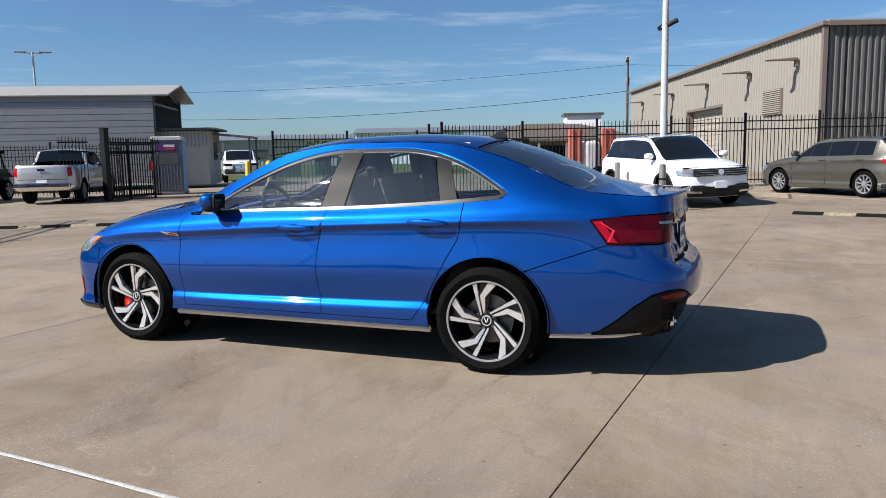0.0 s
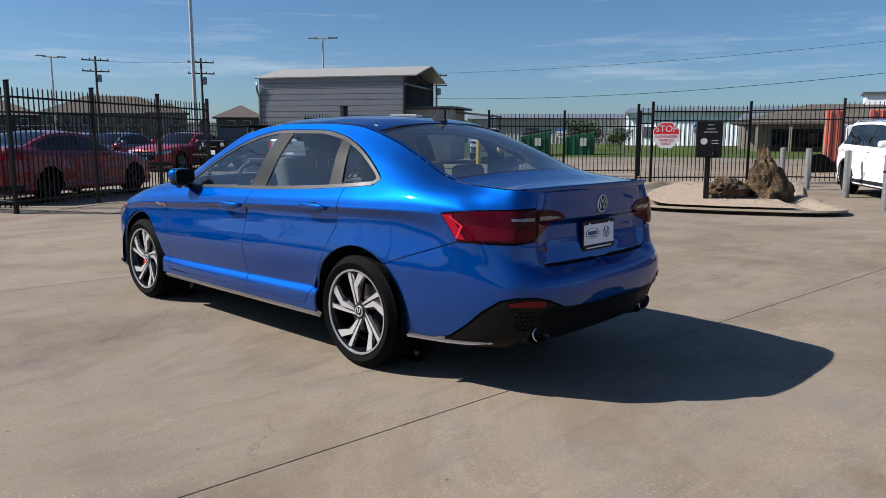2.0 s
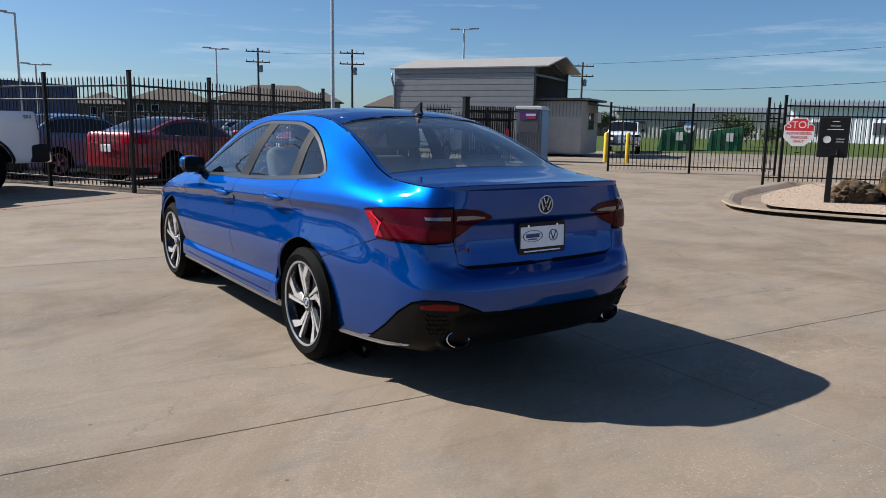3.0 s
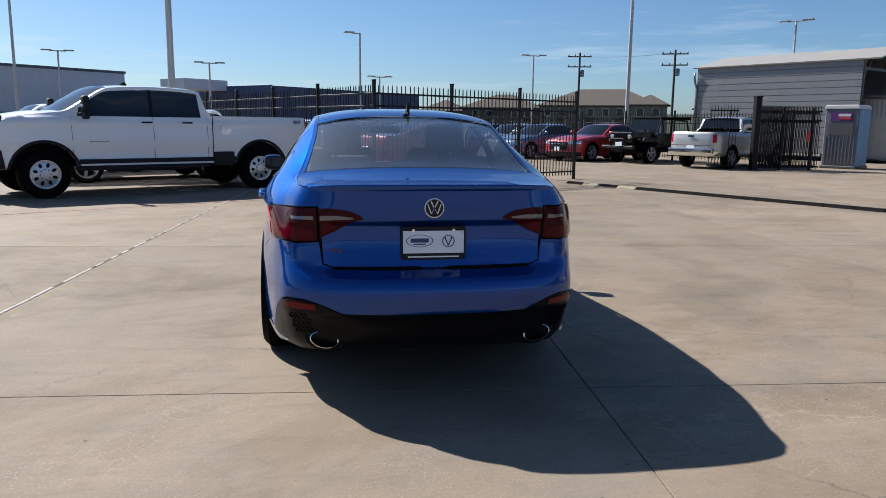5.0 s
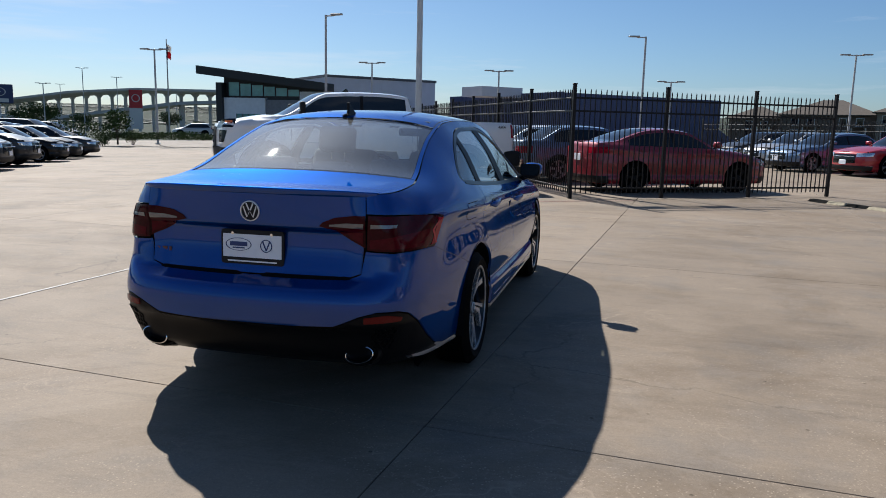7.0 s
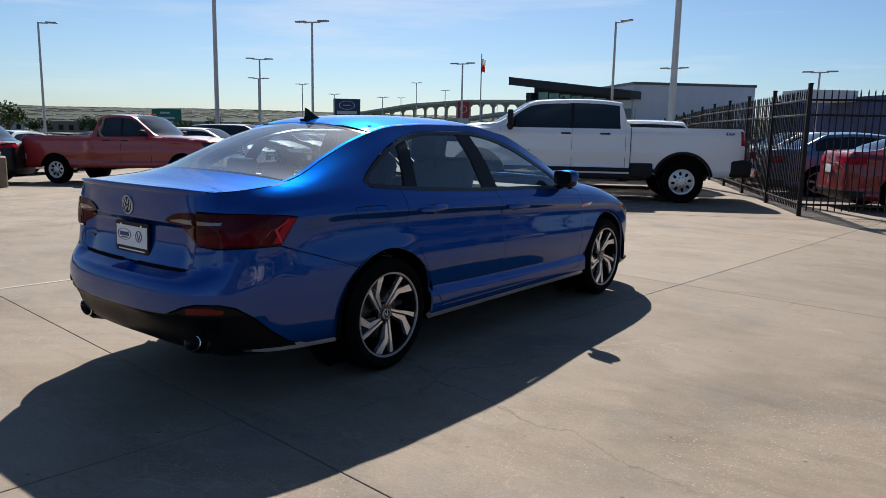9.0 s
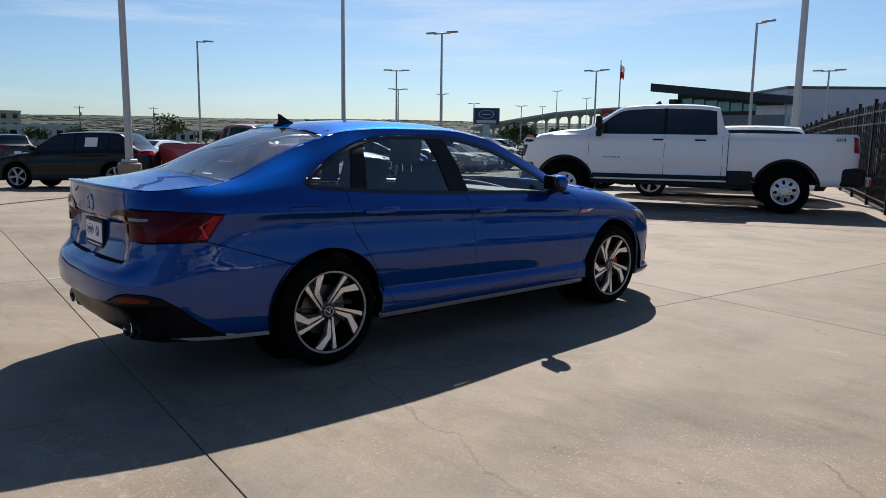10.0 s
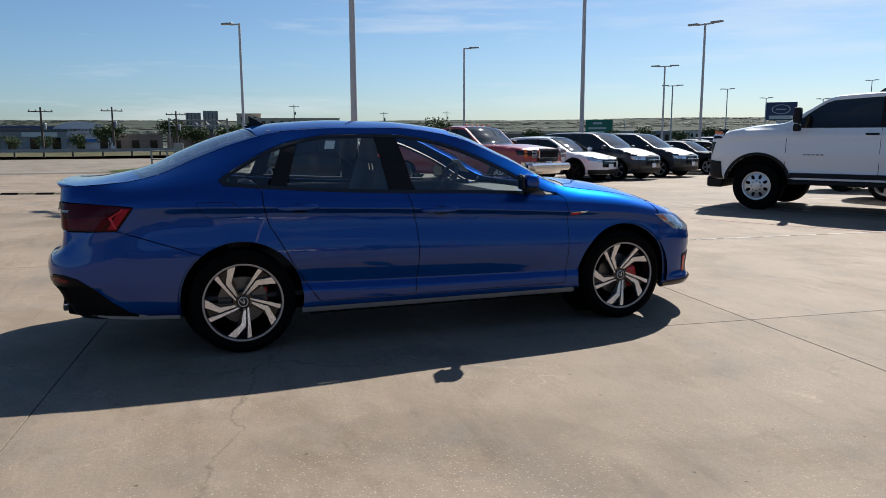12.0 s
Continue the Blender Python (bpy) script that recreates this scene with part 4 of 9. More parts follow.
    c = Matrix.Translation((sg * .912, .565, 1.020)) @ pose(0, 0, 0, 0, 0, sg * -12)
    part("cap", ball(.082, .058, .052, c @ T(0, .004, .008), power=.72), M_BLUE, dm, smooth=60)
    part("lower_shell", ball(.074, .054, .042, c @ T(-sg * .004, .0, -.026), power=.72), M_PLASTIC, dm, smooth=60)
    part("housing_edge", prism(rounded([(-.082, -.052, .03), (.082, -.046, .03), (.082, .050, .03), (-.082, .052, .03)]), .012, c @ T(0, -.050, .002) @ pose(0, 0, 0, 90, 0, 0)), M_PLASTIC, dm)
    part("glass", prism(rounded([(-.074, -.044, .03), (.074, -.038, .03), (.074, .042, .03), (-.074, .044, .03)]), .004, c @ T(0, -.060, .002) @ pose(0, 0, 0, 90, 0, 0)), M_MIRROR, dm)
    part("stalk", tube([(sg * .79, .60, .950), (sg * .84, .59, .958), (sg * .89, .575, .985)], .026, 10), M_GLOSSBLK, dm, smooth=60)

# panels across the middle
uf, ub = float(Y(1.66)), float(Y(-1.56))
half = [(0, .664), (SH.at("r", .30), .665), (SH.at("r", .50), .670), (SH.at("r", .553), .690), (SH.at("r", .565), .80), (U_LID - .004, .957), (U_LID - .002, 1.03), (U_LID - .002, top_u(U_LID) - .001)]
lid_top = [(float(u), top_u(u) - .001) for u in np.linspace(U_LID - .03, 0, 14)]
lid = half[1:] + lid_top
lid_full = [(u, z) for u, z in half] + lid_top + [(-u, z) for u, z in (half[1:] + lid_top[:-1])[::-1]]
panel("boot_lid", SH, lid_full, M_BLUE, sedan, gap=.0012, label="blue boot lid with a lip spoiler")
bh = [(0, .661), (SH.at("r", .50), .6665), (SH.at("r", .556), .688), (SH.at("r", .569), .75), (U_LID - .002, .792)]
bh += [(float(u), z) for u, z in zip(np.linspace(U_LID + .01, SH.at("r", .70), 5), (.790, .789, .788, .786, .784))] + uz(LAMP_TIP[:1]) + uz(BUMP_LINE[::-1][1:])
bh += arc(-AX, 128, 190) + uz([(-1.72, .262), (-1.90, .266), (-2.0, .292), (-2.10, .362), (-2.19, .442)])
BLK = [(SH.at("r", .735), .506), (SH.at("r", .70), .526), (SH.at("r", .62), .528), (SH.at("r", .55), .510), (SH.at("r", .44), .462), (SH.at("r", .25), .455), (0, .454)]
bumper = panel("rear_bumper", SH, bh + BLK + [(-u, z) for u, z in (bh[1:] + BLK[:-1])[::-1]], M_BLUE, sedan)
dh = [(0, .450)] + [(u, z - .004) for u, z in BLK[::-1][1:]] + uz([(-2.19, .438), (-2.10, .358), (-2.0, .288), (-1.95, .262), (-2.08, .248), (-2.22, .245)]) + [(SH.at("r", .70), .245), (SH.at("r", .40), .240), (0, .238)]
diff = panel("diffuser", SH, dh + [(-u, z) for u, z in dh[1:-1][::-1]], M_DIFFUSER, sedan, lift=-.004, label="black lower rear diffuser")
for sg in (-1, 1):
    rf = [(sg * SH.at("r", .565), .476), (sg * SH.at("r", .565), .508), (sg * SH.at("r", .66), .516), (sg * SH.at("r", .715), .500), (sg * SH.at("r", .71), .478)]
    panel("reflector", SH, rounded([(*p, .006) for p in (rf if sg > 0 else rf[::-1])]), M_REFLEX, diff, lift=.004, step=.02)
    ex = thing("exhaust_tip", "", "")
    ex.parent = sedan
    tagged(ex, "oval chrome exhaust tip")
    m = pose(sg * .528, -2.366, .316, 90 - 8, 0, 0) @ pose(0, 0, 0, 0, 0, sg * 13) @ Matrix.Diagonal((1.46, .84, 1, 1))
    part("pipe", lathe([(.043, -.10), (.0455, .016), (.0475, .021), (.0440, .023), (.0405, .0), (.036, -.10)], 28, m), M_CHROME, ex, smooth=50)
    part("bore", cyl(.037, .004, m @ T(0, 0, -.05), 24), M_DARK, ex)
    part("shroud", lathe([(.078, -.09), (.066, -.012), (.056, -.008), (.050, -.09)], 28, m), M_DIFFUSER, ex, smooth=50)
for sg in (-1, 1):
    for row_ in range(4):
        for k in range(4):
            cu, cz_ = sg * (SH.at("r", .615) + (k + .5 * (row_ % 2)) * .029), .362 + row_ * .025
            hv, hf = [], []
            for rad, dl in ((.0160, -.006), (.0152, .001), (.0125, .001), (.0110, -.008)):
                ang = [radians(60 * q + 30) for q in range(6)]
                hv += [tuple(p) for p in SH.point(np.array([cu + rad * math.cos(q) for q in ang]), np.array([cz_ + rad * math.sin(q) for q in ang]), dl)]
            for lay in range(3):
                for q in range(6):
                    a, b = lay * 6 + q, lay * 6 + (q + 1) % 6
                    hf.append((a, b, b + 6, a + 6))
            raw("honeycomb_cell", hv, hf, M_DIFFUSER, diff)
nose = [(SH.L - .002, .705), (SH.at("f", .55), .70)] + [(float(u), top_u(u) - .004) for u in np.linspace(SH.at("f", .60), uf, 10)] + uz([(1.661, .70), (1.671, .60), (1.667, .530)]) + arc(AX, 30, -18) + uz([(1.72, .205)]) + [(SH.at("f", .72), .202), (SH.at("f", .3), .202), (SH.L - .002, .202)]
for mir in (False, True):
    panel("front_bumper", SH, nose, M_BLUE, sedan, mirror=mir)
    panel("front_lip", SH, [(float(Y(1.70)), .20), (float(Y(1.70)), .240)] + [(float(u), .25) for u in np.linspace(float(Y(1.8)), SH.L - .002, 12)] + [(float(u), .205) for u in np.linspace(SH.L - .002, float(Y(1.8)), 12)], M_GLOSSBLK, sedan, lift=.010, depth=.05, mirror=mir)
grl = [(SH.at("f", .52), .645), (SH.at("f", .54), .60), (SH.L - .003, .575), (SH.L - .003, .635)]
for mir in (False, True):
    panel("grille", SH, grl, M_PLASTIC, sedan, mirror=mir, lift=.004, step=.04)
# inner lamp fields on the lid
for sg in (-1, 1):
    il = [(U_LID - .008, .806), (U_LID - .006, .953), (SH.at("r", .52), .953), (SH.at("r", .42), .940), (SH.at("r", .365), .918), (SH.at("r", .342), .898), (SH.at("r", .42), .878), (SH.at("r", .50), .836)]
    lp = panel("lid_lamp", SH, il, M_SMOKE, sedan, mirror=sg < 0, lift=.006, step=.02, gap=.002, bulge=.003, label="smoked red inner tail lamp")
    panel("clear_strip", SH, [(U_LID - .018, .892), (U_LID - .018, .918), (SH.at("r", .48), .917), (SH.at("r", .40), .908), (SH.at("r", .40), .899)], M_LAMPWHITE, lp, mirror=sg < 0, lift=.0105, depth=.002, step=.02, gap=.001)
    panel("red_field", SH, [(U_LID - .018, .822), (U_LID - .018, .876), (SH.at("r", .48), .874), (SH.at("r", .50), .848)], M_DEEPRED, lp, mirror=sg < 0, lift=.0105, depth=.002, step=.02, gap=.001)
# filler flap on the right flank
fl = rounded(uz([(-1.60, .945, .03), (-1.375, .945, .03), (-1.318, .875, .03), (-1.345, .852, .02), (-1.545, .852, .04)]))
panel("filler_gap", SH, inset(dense(fl, .02), -.0035), M_DARK, sedan, lift=.0006, depth=.001, gap=0, step=.03)
panel("filler_flap", SH, fl, M_BLUE, sedan, lift=.0016, depth=.002, gap=0, step=.03)

# tops: crown is the rise of the middle over the edges, bow its bend along the car
CROWN = [(-2.42, .010), (-2.1, .022), (-1.95, .030), (-1.6, .046), (-1.25, .055), (-.7, .056), (-.2, .050), (.15, .048), (.55, .040), (.9, .014), (1.1, .040), (1.4, .046), (1.7, .040), (2.0, .016)]
BOW = [(-2.5, .0), (-2.2, -.03), (-1.95, -.085), (-1.55, -.085), (-1.2, -.055), (-.9, 0), (-.2, 0), (.1, .075), (.55, .125), (.9, .165), (1.05, .14), (1.5, .06), (1.8, .02), (2.0, .0)]
yr = lambda u: SH.point(u, SH.top(u))[:, 1]
crown, bow = (lambda u: curve1(CROWN, yr(np.asarray(u)))), (lambda u: curve1(BOW, yr(np.asarray(u))))
span("roof", SH, float(Y(-1.20)), float(Y(.10)), crown, bow, M_BLUE, sedan, nu=30, power=3.0)
span("rear_screen", SH, float(Y(-1.90)), float(Y(-1.235)), crown, bow, M_GLASS_REAR, sedan, s0=-.962, s1=.962, nu=16, drop=.004)
span("screen_surround", SH, float(Y(-1.925)), float(Y(-1.90)), crown, bow, M_GLOSSBLK, sedan, nu=4, drop=.003)
span("screen_header", SH, float(Y(-1.235)), float(Y(-1.20)), crown, bow, M_GLOSSBLK, sedan, nu=4, drop=.003)
for sg in (-1, 1):
    span("screen_pillar", SH, float(Y(-1.90)), float(Y(-1.235)), crown, bow, M_GLOSSBLK, sedan, s0=sg * .962, s1=sg * .970, nu=16, ns=3, drop=.003)
    span("pillar_skin", SH, float(Y(-1.925)), float(Y(-1.20)), crown, bow, M_BLUE, sedan, s0=sg * .968, s1=sg, nu=18, ns=4)
    span("a_pillar", SH, float(Y(.10)), float(Y(.90)), crown, bow, M_BLUE, sedan, s0=sg * .93, s1=sg, nu=18, ns=4)
    span("roof_moulding", SH, float(Y(-1.2)), float(Y(.85)), crown, bow, M_PILLAR, sedan, s0=sg * .962, s1=sg * .972, nu=50, ns=3, drop=-.0015)
span("windscreen", SH, float(Y(.10)), float(Y(.87)), crown, bow, M_GLASS_FRONT, sedan, s0=-.93, s1=.93, nu=16, drop=.004)
span("cowl", SH, float(Y(.87)), float(Y(.93)), crown, bow, M_PLASTIC, sedan, nu=4, drop=.006)
span("boot_deck", SH, 0.01, float(Y(-1.928)), crown, bow, M_BLUE, sedan, us=np.concatenate([np.linspace(.01, .55, 12), np.linspace(.56, float(Y(-1.928)), 26)]))
span("bonnet", SH, float(Y(.93)), SH.L - .01, crown, bow, M_BLUE, sedan, nu=40)
# spoiler lip
us = np.linspace(-.66, .66, 40)
E0 = SH.point(us, SH.top(us))
lipv, lipf = [], []
for i, (p, u) in enumerate(zip(E0, us)):
    k = 1 - abs(u / .66) ** 5 * .8
    nx, ny = p[0] * .12, -1
    lipv += [(p[0], p[1] + .05, p[2] + .003), (p[0] + nx * .02, p[1] - .016 * k, p[2] + .012 * k), (p[0] + nx * .02, p[1] - .022 * k, p[2] + .004 * k), (p[0], p[1] + .002, p[2] - .022)]
    if i:
        a, b = 4 * (i - 1), 4 * i
        lipf += [(a + j, a + j + 1, b + j + 1, b + j) for j in range(3)]
raw("spoiler_lip", lipv, lipf, M_BLUE, sedan, True)
# shark-fin antenna
af = prism([(-.085, 0), (.085, 0), (.060, .014), (.018, .024), (-.020, .046), (-.046, .068), (-.068, .076), (-.066, .054), (-.060, .028)], .016, pose(0.007, -1.14, SH.point([Y(-1.14)], [SH.top(Y(-1.14))])[0][2] + .052, 90, 0, 90) @ T(0, 0, 0), bev=.003)
part("antenna_fin", af, M_PLASTIC, sedan)
part("antenna_foot", ball(.028, .10, .014, T(0, -1.14, SH.point([Y(-1.14)], [SH.top(Y(-1.14))])[0][2] + .052)), M_GLOSSBLK, sedan, smooth=60)
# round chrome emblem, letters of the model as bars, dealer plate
emb = thing("emblem", "", "")
emb.parent = sedan
tagged(emb, "round chrome and black emblem")
m = pose(0, -2.391, .952, 90 + 2, 0, 0)
part("disc", lathe([(.0001, .004), (.041, .004), (.043, 0)], 32, m), M_PLASTIC, emb)
part("ring", lathe([(.042, 0), (.048, 0), (.0475, .007), (.043, .008)], 36, m, closed=True), M_EMBLEM, emb, smooth=40)
for pts in ([(-.021, .035), (-.015, .038), (-.001, .006), (-.005, .002)], [(.021, .035), (.005, .002), (.001, .006), (.015, .038)], [(-.036, .018), (-.032, .024), (-.013, -.028), (-.018, -.032)], [(.036, .018), (.018, -.032), (.013, -.028), (.032, .024)], [(-.018, -.032), (-.013, -.028), (.000, -.002), (-.004, -.006)], [(.018, -.032), (.004, -.006), (.000, -.002), (.013, -.028)]):
    part("bar", prism([(px_ * .95, py_ * .95) for px_, py_ in pts], .004, m @ T(0, 0, .003)), M_EMBLEM, emb)
lg = thing("model_badge", "", "")
lg.parent = sedan
for i, (x0, w) in enumerate(((-.530, .030), (-.490, .026), (-.452, .012))):
    p = SH.point([SH.at("r", abs(x0 + w / 2))], [.745])[0]
    part("bar", box(w, .004, .020, pose(x0 + w / 2, p[1] - .001, .745), .001), M_BADGE, lg)
plate = thing("dealer_plate", "", "")
plate.parent = sedan
tagged(plate, "white dealer plate in a black frame")
pm = pose(0, -2.372, .780, 90 - 2, 0, 0)
fr_o = [(-.158, -.080, .012), (.158, -.080, .012), (.158, .080, .012), (-.158, .080, .012)]
part("plate_frame", prism(rounded(fr_o), .012, pm @ T(0, 0, -.004), bev=.002), M_PLASTIC, plate)
part("plate_face", box(.296, .108, .003, pm @ T(0, .006, .0085)), M_PLATE, plate)
part("wide_bar", box(.25, .0065, .002, pm @ T(0, -.0655, .009)), M_PLATE, plate)
part("name_oval", lathe([(.056, 0), (.060, 0), (.060, .002), (.056, .002)], 32, pm @ T(-.068, .012, .010) @ Matrix.Diagonal((1.1, .5, 1, 1)), closed=True), M_INK, plate)
for w, h, dy in ((.088, .020, .014), (.06, .006, -.004)):
    part("name_bar", box(w, h, .002, pm @ T(-.068, dy, .0105)), M_INK, plate)
part("round_mark", lathe([(.026, 0), (.030, 0), (.030, .002), (.026, .002)], 28, pm @ T(.072, .010, .0105), closed=True), M_INK, plate)
for sg in (-1, 1):
    part("mark_bar", box(.006, .046, .002, pm @ T(.072 + sg * .009, .010, .0105) @ pose(0, 0, 0, 0, 0, sg * -22)), M_INK, plate)
    part("bolt", cyl(.007, .004, pm @ T(sg * .098, .063, .010), 12), M_CHROME, plate)

# inner body: closes the gaps, the wheel wells and the floor
for mir in (False, True):
    inn = [(.02, .26)] + [(float(u), .25) for u in np.linspace(.2, SH.at("r", .7), 6)] + uz([(-1.75, .235), (-1.72, .30)]) + arc(-AX, 188, -8, .392) + uz([(-.95, .225), (.95, .225)]) + arc(AX, 188, -8, .392) + uz([(1.76, .215)]) + [(float(SH.at("f", .6)), .212), (SH.L - .02, .212), (SH.L - .02, .68)]
    inn += [(float(u), top_u(u) - .03) for u in np.linspace(SH.at("f", .5), float(Y(.95)), 12)] + line_y(.72, -1.42, lambda y: dlo_bot(y) - .02, 24) + [(float(u), top_u(u) - .03) for u in np.linspace(float(Y(-1.98)), .02, 16)]
    panel("inner_shell", SH, inn, M_DARK, sedan, mirror=mir, lift=-.022, step=.07, gap=0, depth=.002)
for cy in (-AX, AX):
    for sg in (-1, 1):
        bm = lathe([(.384, -.15), (.388, .0), (.384, .15)], 32, pose(sg * .720, cy, .33, 0, 90, 0))
        bmesh.ops.delete(bm, geom=[f for f in bm.faces if f.calc_center_median().z < .27], context="FACES")
        cyl(.384, .01, pose(sg * .565, cy, .33, 0, 90, 0), 28, bm=bm)
        part("wheel_well", bm, M_DARK, sedan)
part("floor_pan", box(1.10, 3.95, .05, T(0, .05, .215)), M_DARK, sedan)
part("boot_floor", box(1.22, 1.20, .04, T(0, -1.72, .30), .01), M_DARK, sedan)
part("tunnel_floor", box(1.62, 1.85, .05, T(0, 0, .23)), M_DARK, sedan)

# cabin
part("cabin_floor", box(1.55, 2.6, .03, T(0, -.30, .34), .01), M_CABIN, sedan)
part("parcel_shelf", box(1.16, .50, .03, T(0, -1.62, 1.035), .01), M_CABIN, sedan)
bm = prism([(-.30, 0), (.34, 0), (.32, .20), (.12, .30), (-.20, .30), (-.34, .16)], 1.46, pose(-.73, .80, .62, 90, 0, 90))
part("dashboard", bm, M_CABIN, sedan)
part("head_lining", box(1.00, 1.15, .012, T(0, -.56, 1.372), .004), M_LINER, sedan)
for sg in (-1, 1):
    part("door_card", box(.03, 1.66, .34, pose(sg * .775, -.08, .78, 0, sg * -6, 0), .012), M_CABIN, sedan)
sw = thing("steering_wheel", "", "")
sw.parent = sedan
m = pose(-.36, .40, .945, 65, 0, 0)
part("wheel_rim", lathe([(.172 + .016 * math.cos(a), .016 * math.sin(a)) for a in np.linspace(0, 2 * math.pi, 9)[:-1]], 28, m, closed=True), M_CABIN, sw, smooth=60)
part("boss", ball(.07, .055, .03, m), M_CABIN, sw, smooth=60)
for a in (0, 180, 270):
    part("spoke", box(.13, .03, .012, m @ pose(0, 0, 0, 0, 0, a) @ T(.10, 0, 0), .004), M_CABIN, sw)


def seat(x, y, w, name, lean=18):
    st = thing(name, "", "")
    st.parent = sedan
    part("cushion", box(w, .50, .17, pose(x, y, .56, 6, 0, 0), .05, seg=3), M_SEAT, st, smooth=50)
    hb_ = .62 if w < .8 else .46
    part("backrest", box(w * .96, .15, hb_, pose(x, y - .30, .56 + hb_ / 2, lean * -1, 0, 0), .055, seg=3), M_SEAT, st, smooth=50)
    if w < .8:
        part("headrest", box(.27, .10, .19, pose(x, y - .40, 1.245, -12, 0, 0), .04, seg=3), M_SEAT, st, smooth=50)
        for k in (-.05, .05):
            part("post", rod((x + k, y - .385, 1.10), (x + k, y - .40, 1.20), .007), M_CHROME, st)


seat(-.37, -.02, .52, "driver_seat")
seat(.37, -.02, .52, "passenger_seat")
seat(0, -.98, 1.25, "rear_bench", 24)
for x in (-.36, 0, .36):
    part("rear_headrest", box(.25, .09, .14 if x else .09, pose(x, -1.42, 1.09, -14, 0, 0), .035, seg=3), M_SEAT, sedan, smooth=50)
part("stock_card", box(.20, .004, .13, pose(-.30, .50, 1.09, 40, 0, 0)), M_PAPER, sedan)
part("rear_view_mirror", box(.24, .03, .06, pose(0, .24, 1.30, 0, 0, 0), .015), M_GLOSSBLK, sedan)


# wheels: ten machined blades in five kinked pairs over black spokes
def alloy_wheel(r_tyre, r_rim, width):
    w = thing("wheel", "", "")
    tw = width / 2
    prof = [(r_rim - .004, tw - .012), (r_rim + .012, tw - .004), ((r_rim + r_tyre) / 2, tw + .006), (r_tyre - .022, tw - .006), (r_tyre - .006, tw - .026)]
    for k in np.linspace(tw - .034, -tw + .034, 9):
        prof += [(r_tyre, k + .006), (r_tyre, k - .004), (r_tyre - .007, k - .006), (r_tyre - .007, k - .010)]
    prof += [(r_tyre - .006, -tw + .024), (r_tyre - .03, -tw + .004), (r_rim, -tw + .01)]
    part("tyre", lathe(prof, 56), M_RUBBER, w, smooth=35)
    rim = part("rim", lathe([(r_rim - .004, tw - .016), (r_rim - .002, tw - .008), (r_rim - .012, tw - .010), (r_rim - .020, tw - .030), (r_rim - .035, 0), (r_rim - .03, -tw + .02)], 56), M_GLOSSBLK, w, smooth=35)
    part("rim_edge", lathe([(r_rim - .001, tw - .010), (r_rim + .002, tw - .003), (r_rim - .008, tw - .004), (r_rim - .010, tw - .010)], 56, closed=True), M_ALLOY, w, smooth=35)
    R = r_rim - .006
    za = tw - .016
    blade_a = [(-.158, .100), (-.118, .108), (-.202, .640), (-.232, .985), (-.352, .955), (-.286, .650)]
    blade_b = [(-.080, .140), (-.046, .132), (-.022, .60), (.290, .945), (.085, .990), (-.156, .63)]
    for i in range(5):
        mm = pose(0, 0, 0, 0, 0, -72 * i)
        for bl in (blade_a, blade_b):
            bm = bmesh.new()
            dish = lambda p: za - .030 * (1 - min(1, math.hypot(*p))) ** 1.2
            hi = [bm.verts.new((p[0] * R, p[1] * R, dish(p))) for p in bl]
            lo = [bm.verts.new((p[0] * R * 1.0, p[1] * R, dish(p) - .024)) for p in bl]
            bm.faces.new(hi)
            for j in range(len(bl)):
                k = (j + 1) % len(bl)
                bm.faces.new((hi[j], lo[j], lo[k], hi[k]))
            bmesh.ops.transform(bm, matrix=mm, verts=bm.verts[:])
            bmesh.ops.recalc_face_normals(bm, faces=bm.faces[:])
            part("blade", bm, M_ALU, w)
        part("spoke", prism([(-.11 * R, .10 * R), (-.02 * R, .12 * R), (.06 * R, .60 * R), (.20 * R, .97 * R), (-.32 * R, .96 * R), (-.19 * R, .60 * R)], .020, mm @ T(0, 0, za - .052)), M_GLOSSBLK, w)
    part("hub", lathe([(.0001, za - .020), (.062, za - .024), (.066, za - .05)], 28), M_GLOSSBLK, w, smooth=40)
    cap = part("hub_cap", lathe([(.0001, za - .014), (.026, za - .014), (.027, za - .02)], 28), M_GLOSSBLK, w)
    part("hub_ring", lathe([(.026, za - .02), (.031, za - .02), (.030, za - .012), (.027, za - .012)], 28, closed=True), M_EMBLEM, cap, smooth=40)
    for sg in (-1, 1):
        part("mark", box(.005, .030, .002, T(sg * .007, .004, za - .012) @ pose(0, 0, 0, 0, 0, sg * -20)), M_EMBLEM, cap)
    for i in range(5):
        a = math.radians(72 * i + 30)
        part("bolt", cyl(.008, .012, T(.048 * math.cos(a), .048 * math.sin(a), za - .026), 8), M_STEEL, w)
    part("brake_disc", lathe([(.05, -.005), (.148, -.005), (.148, .012), (.05, .012)], 36, T(0, 0, za - .095), closed=True), M_STEEL, w, smooth=30)
    return w


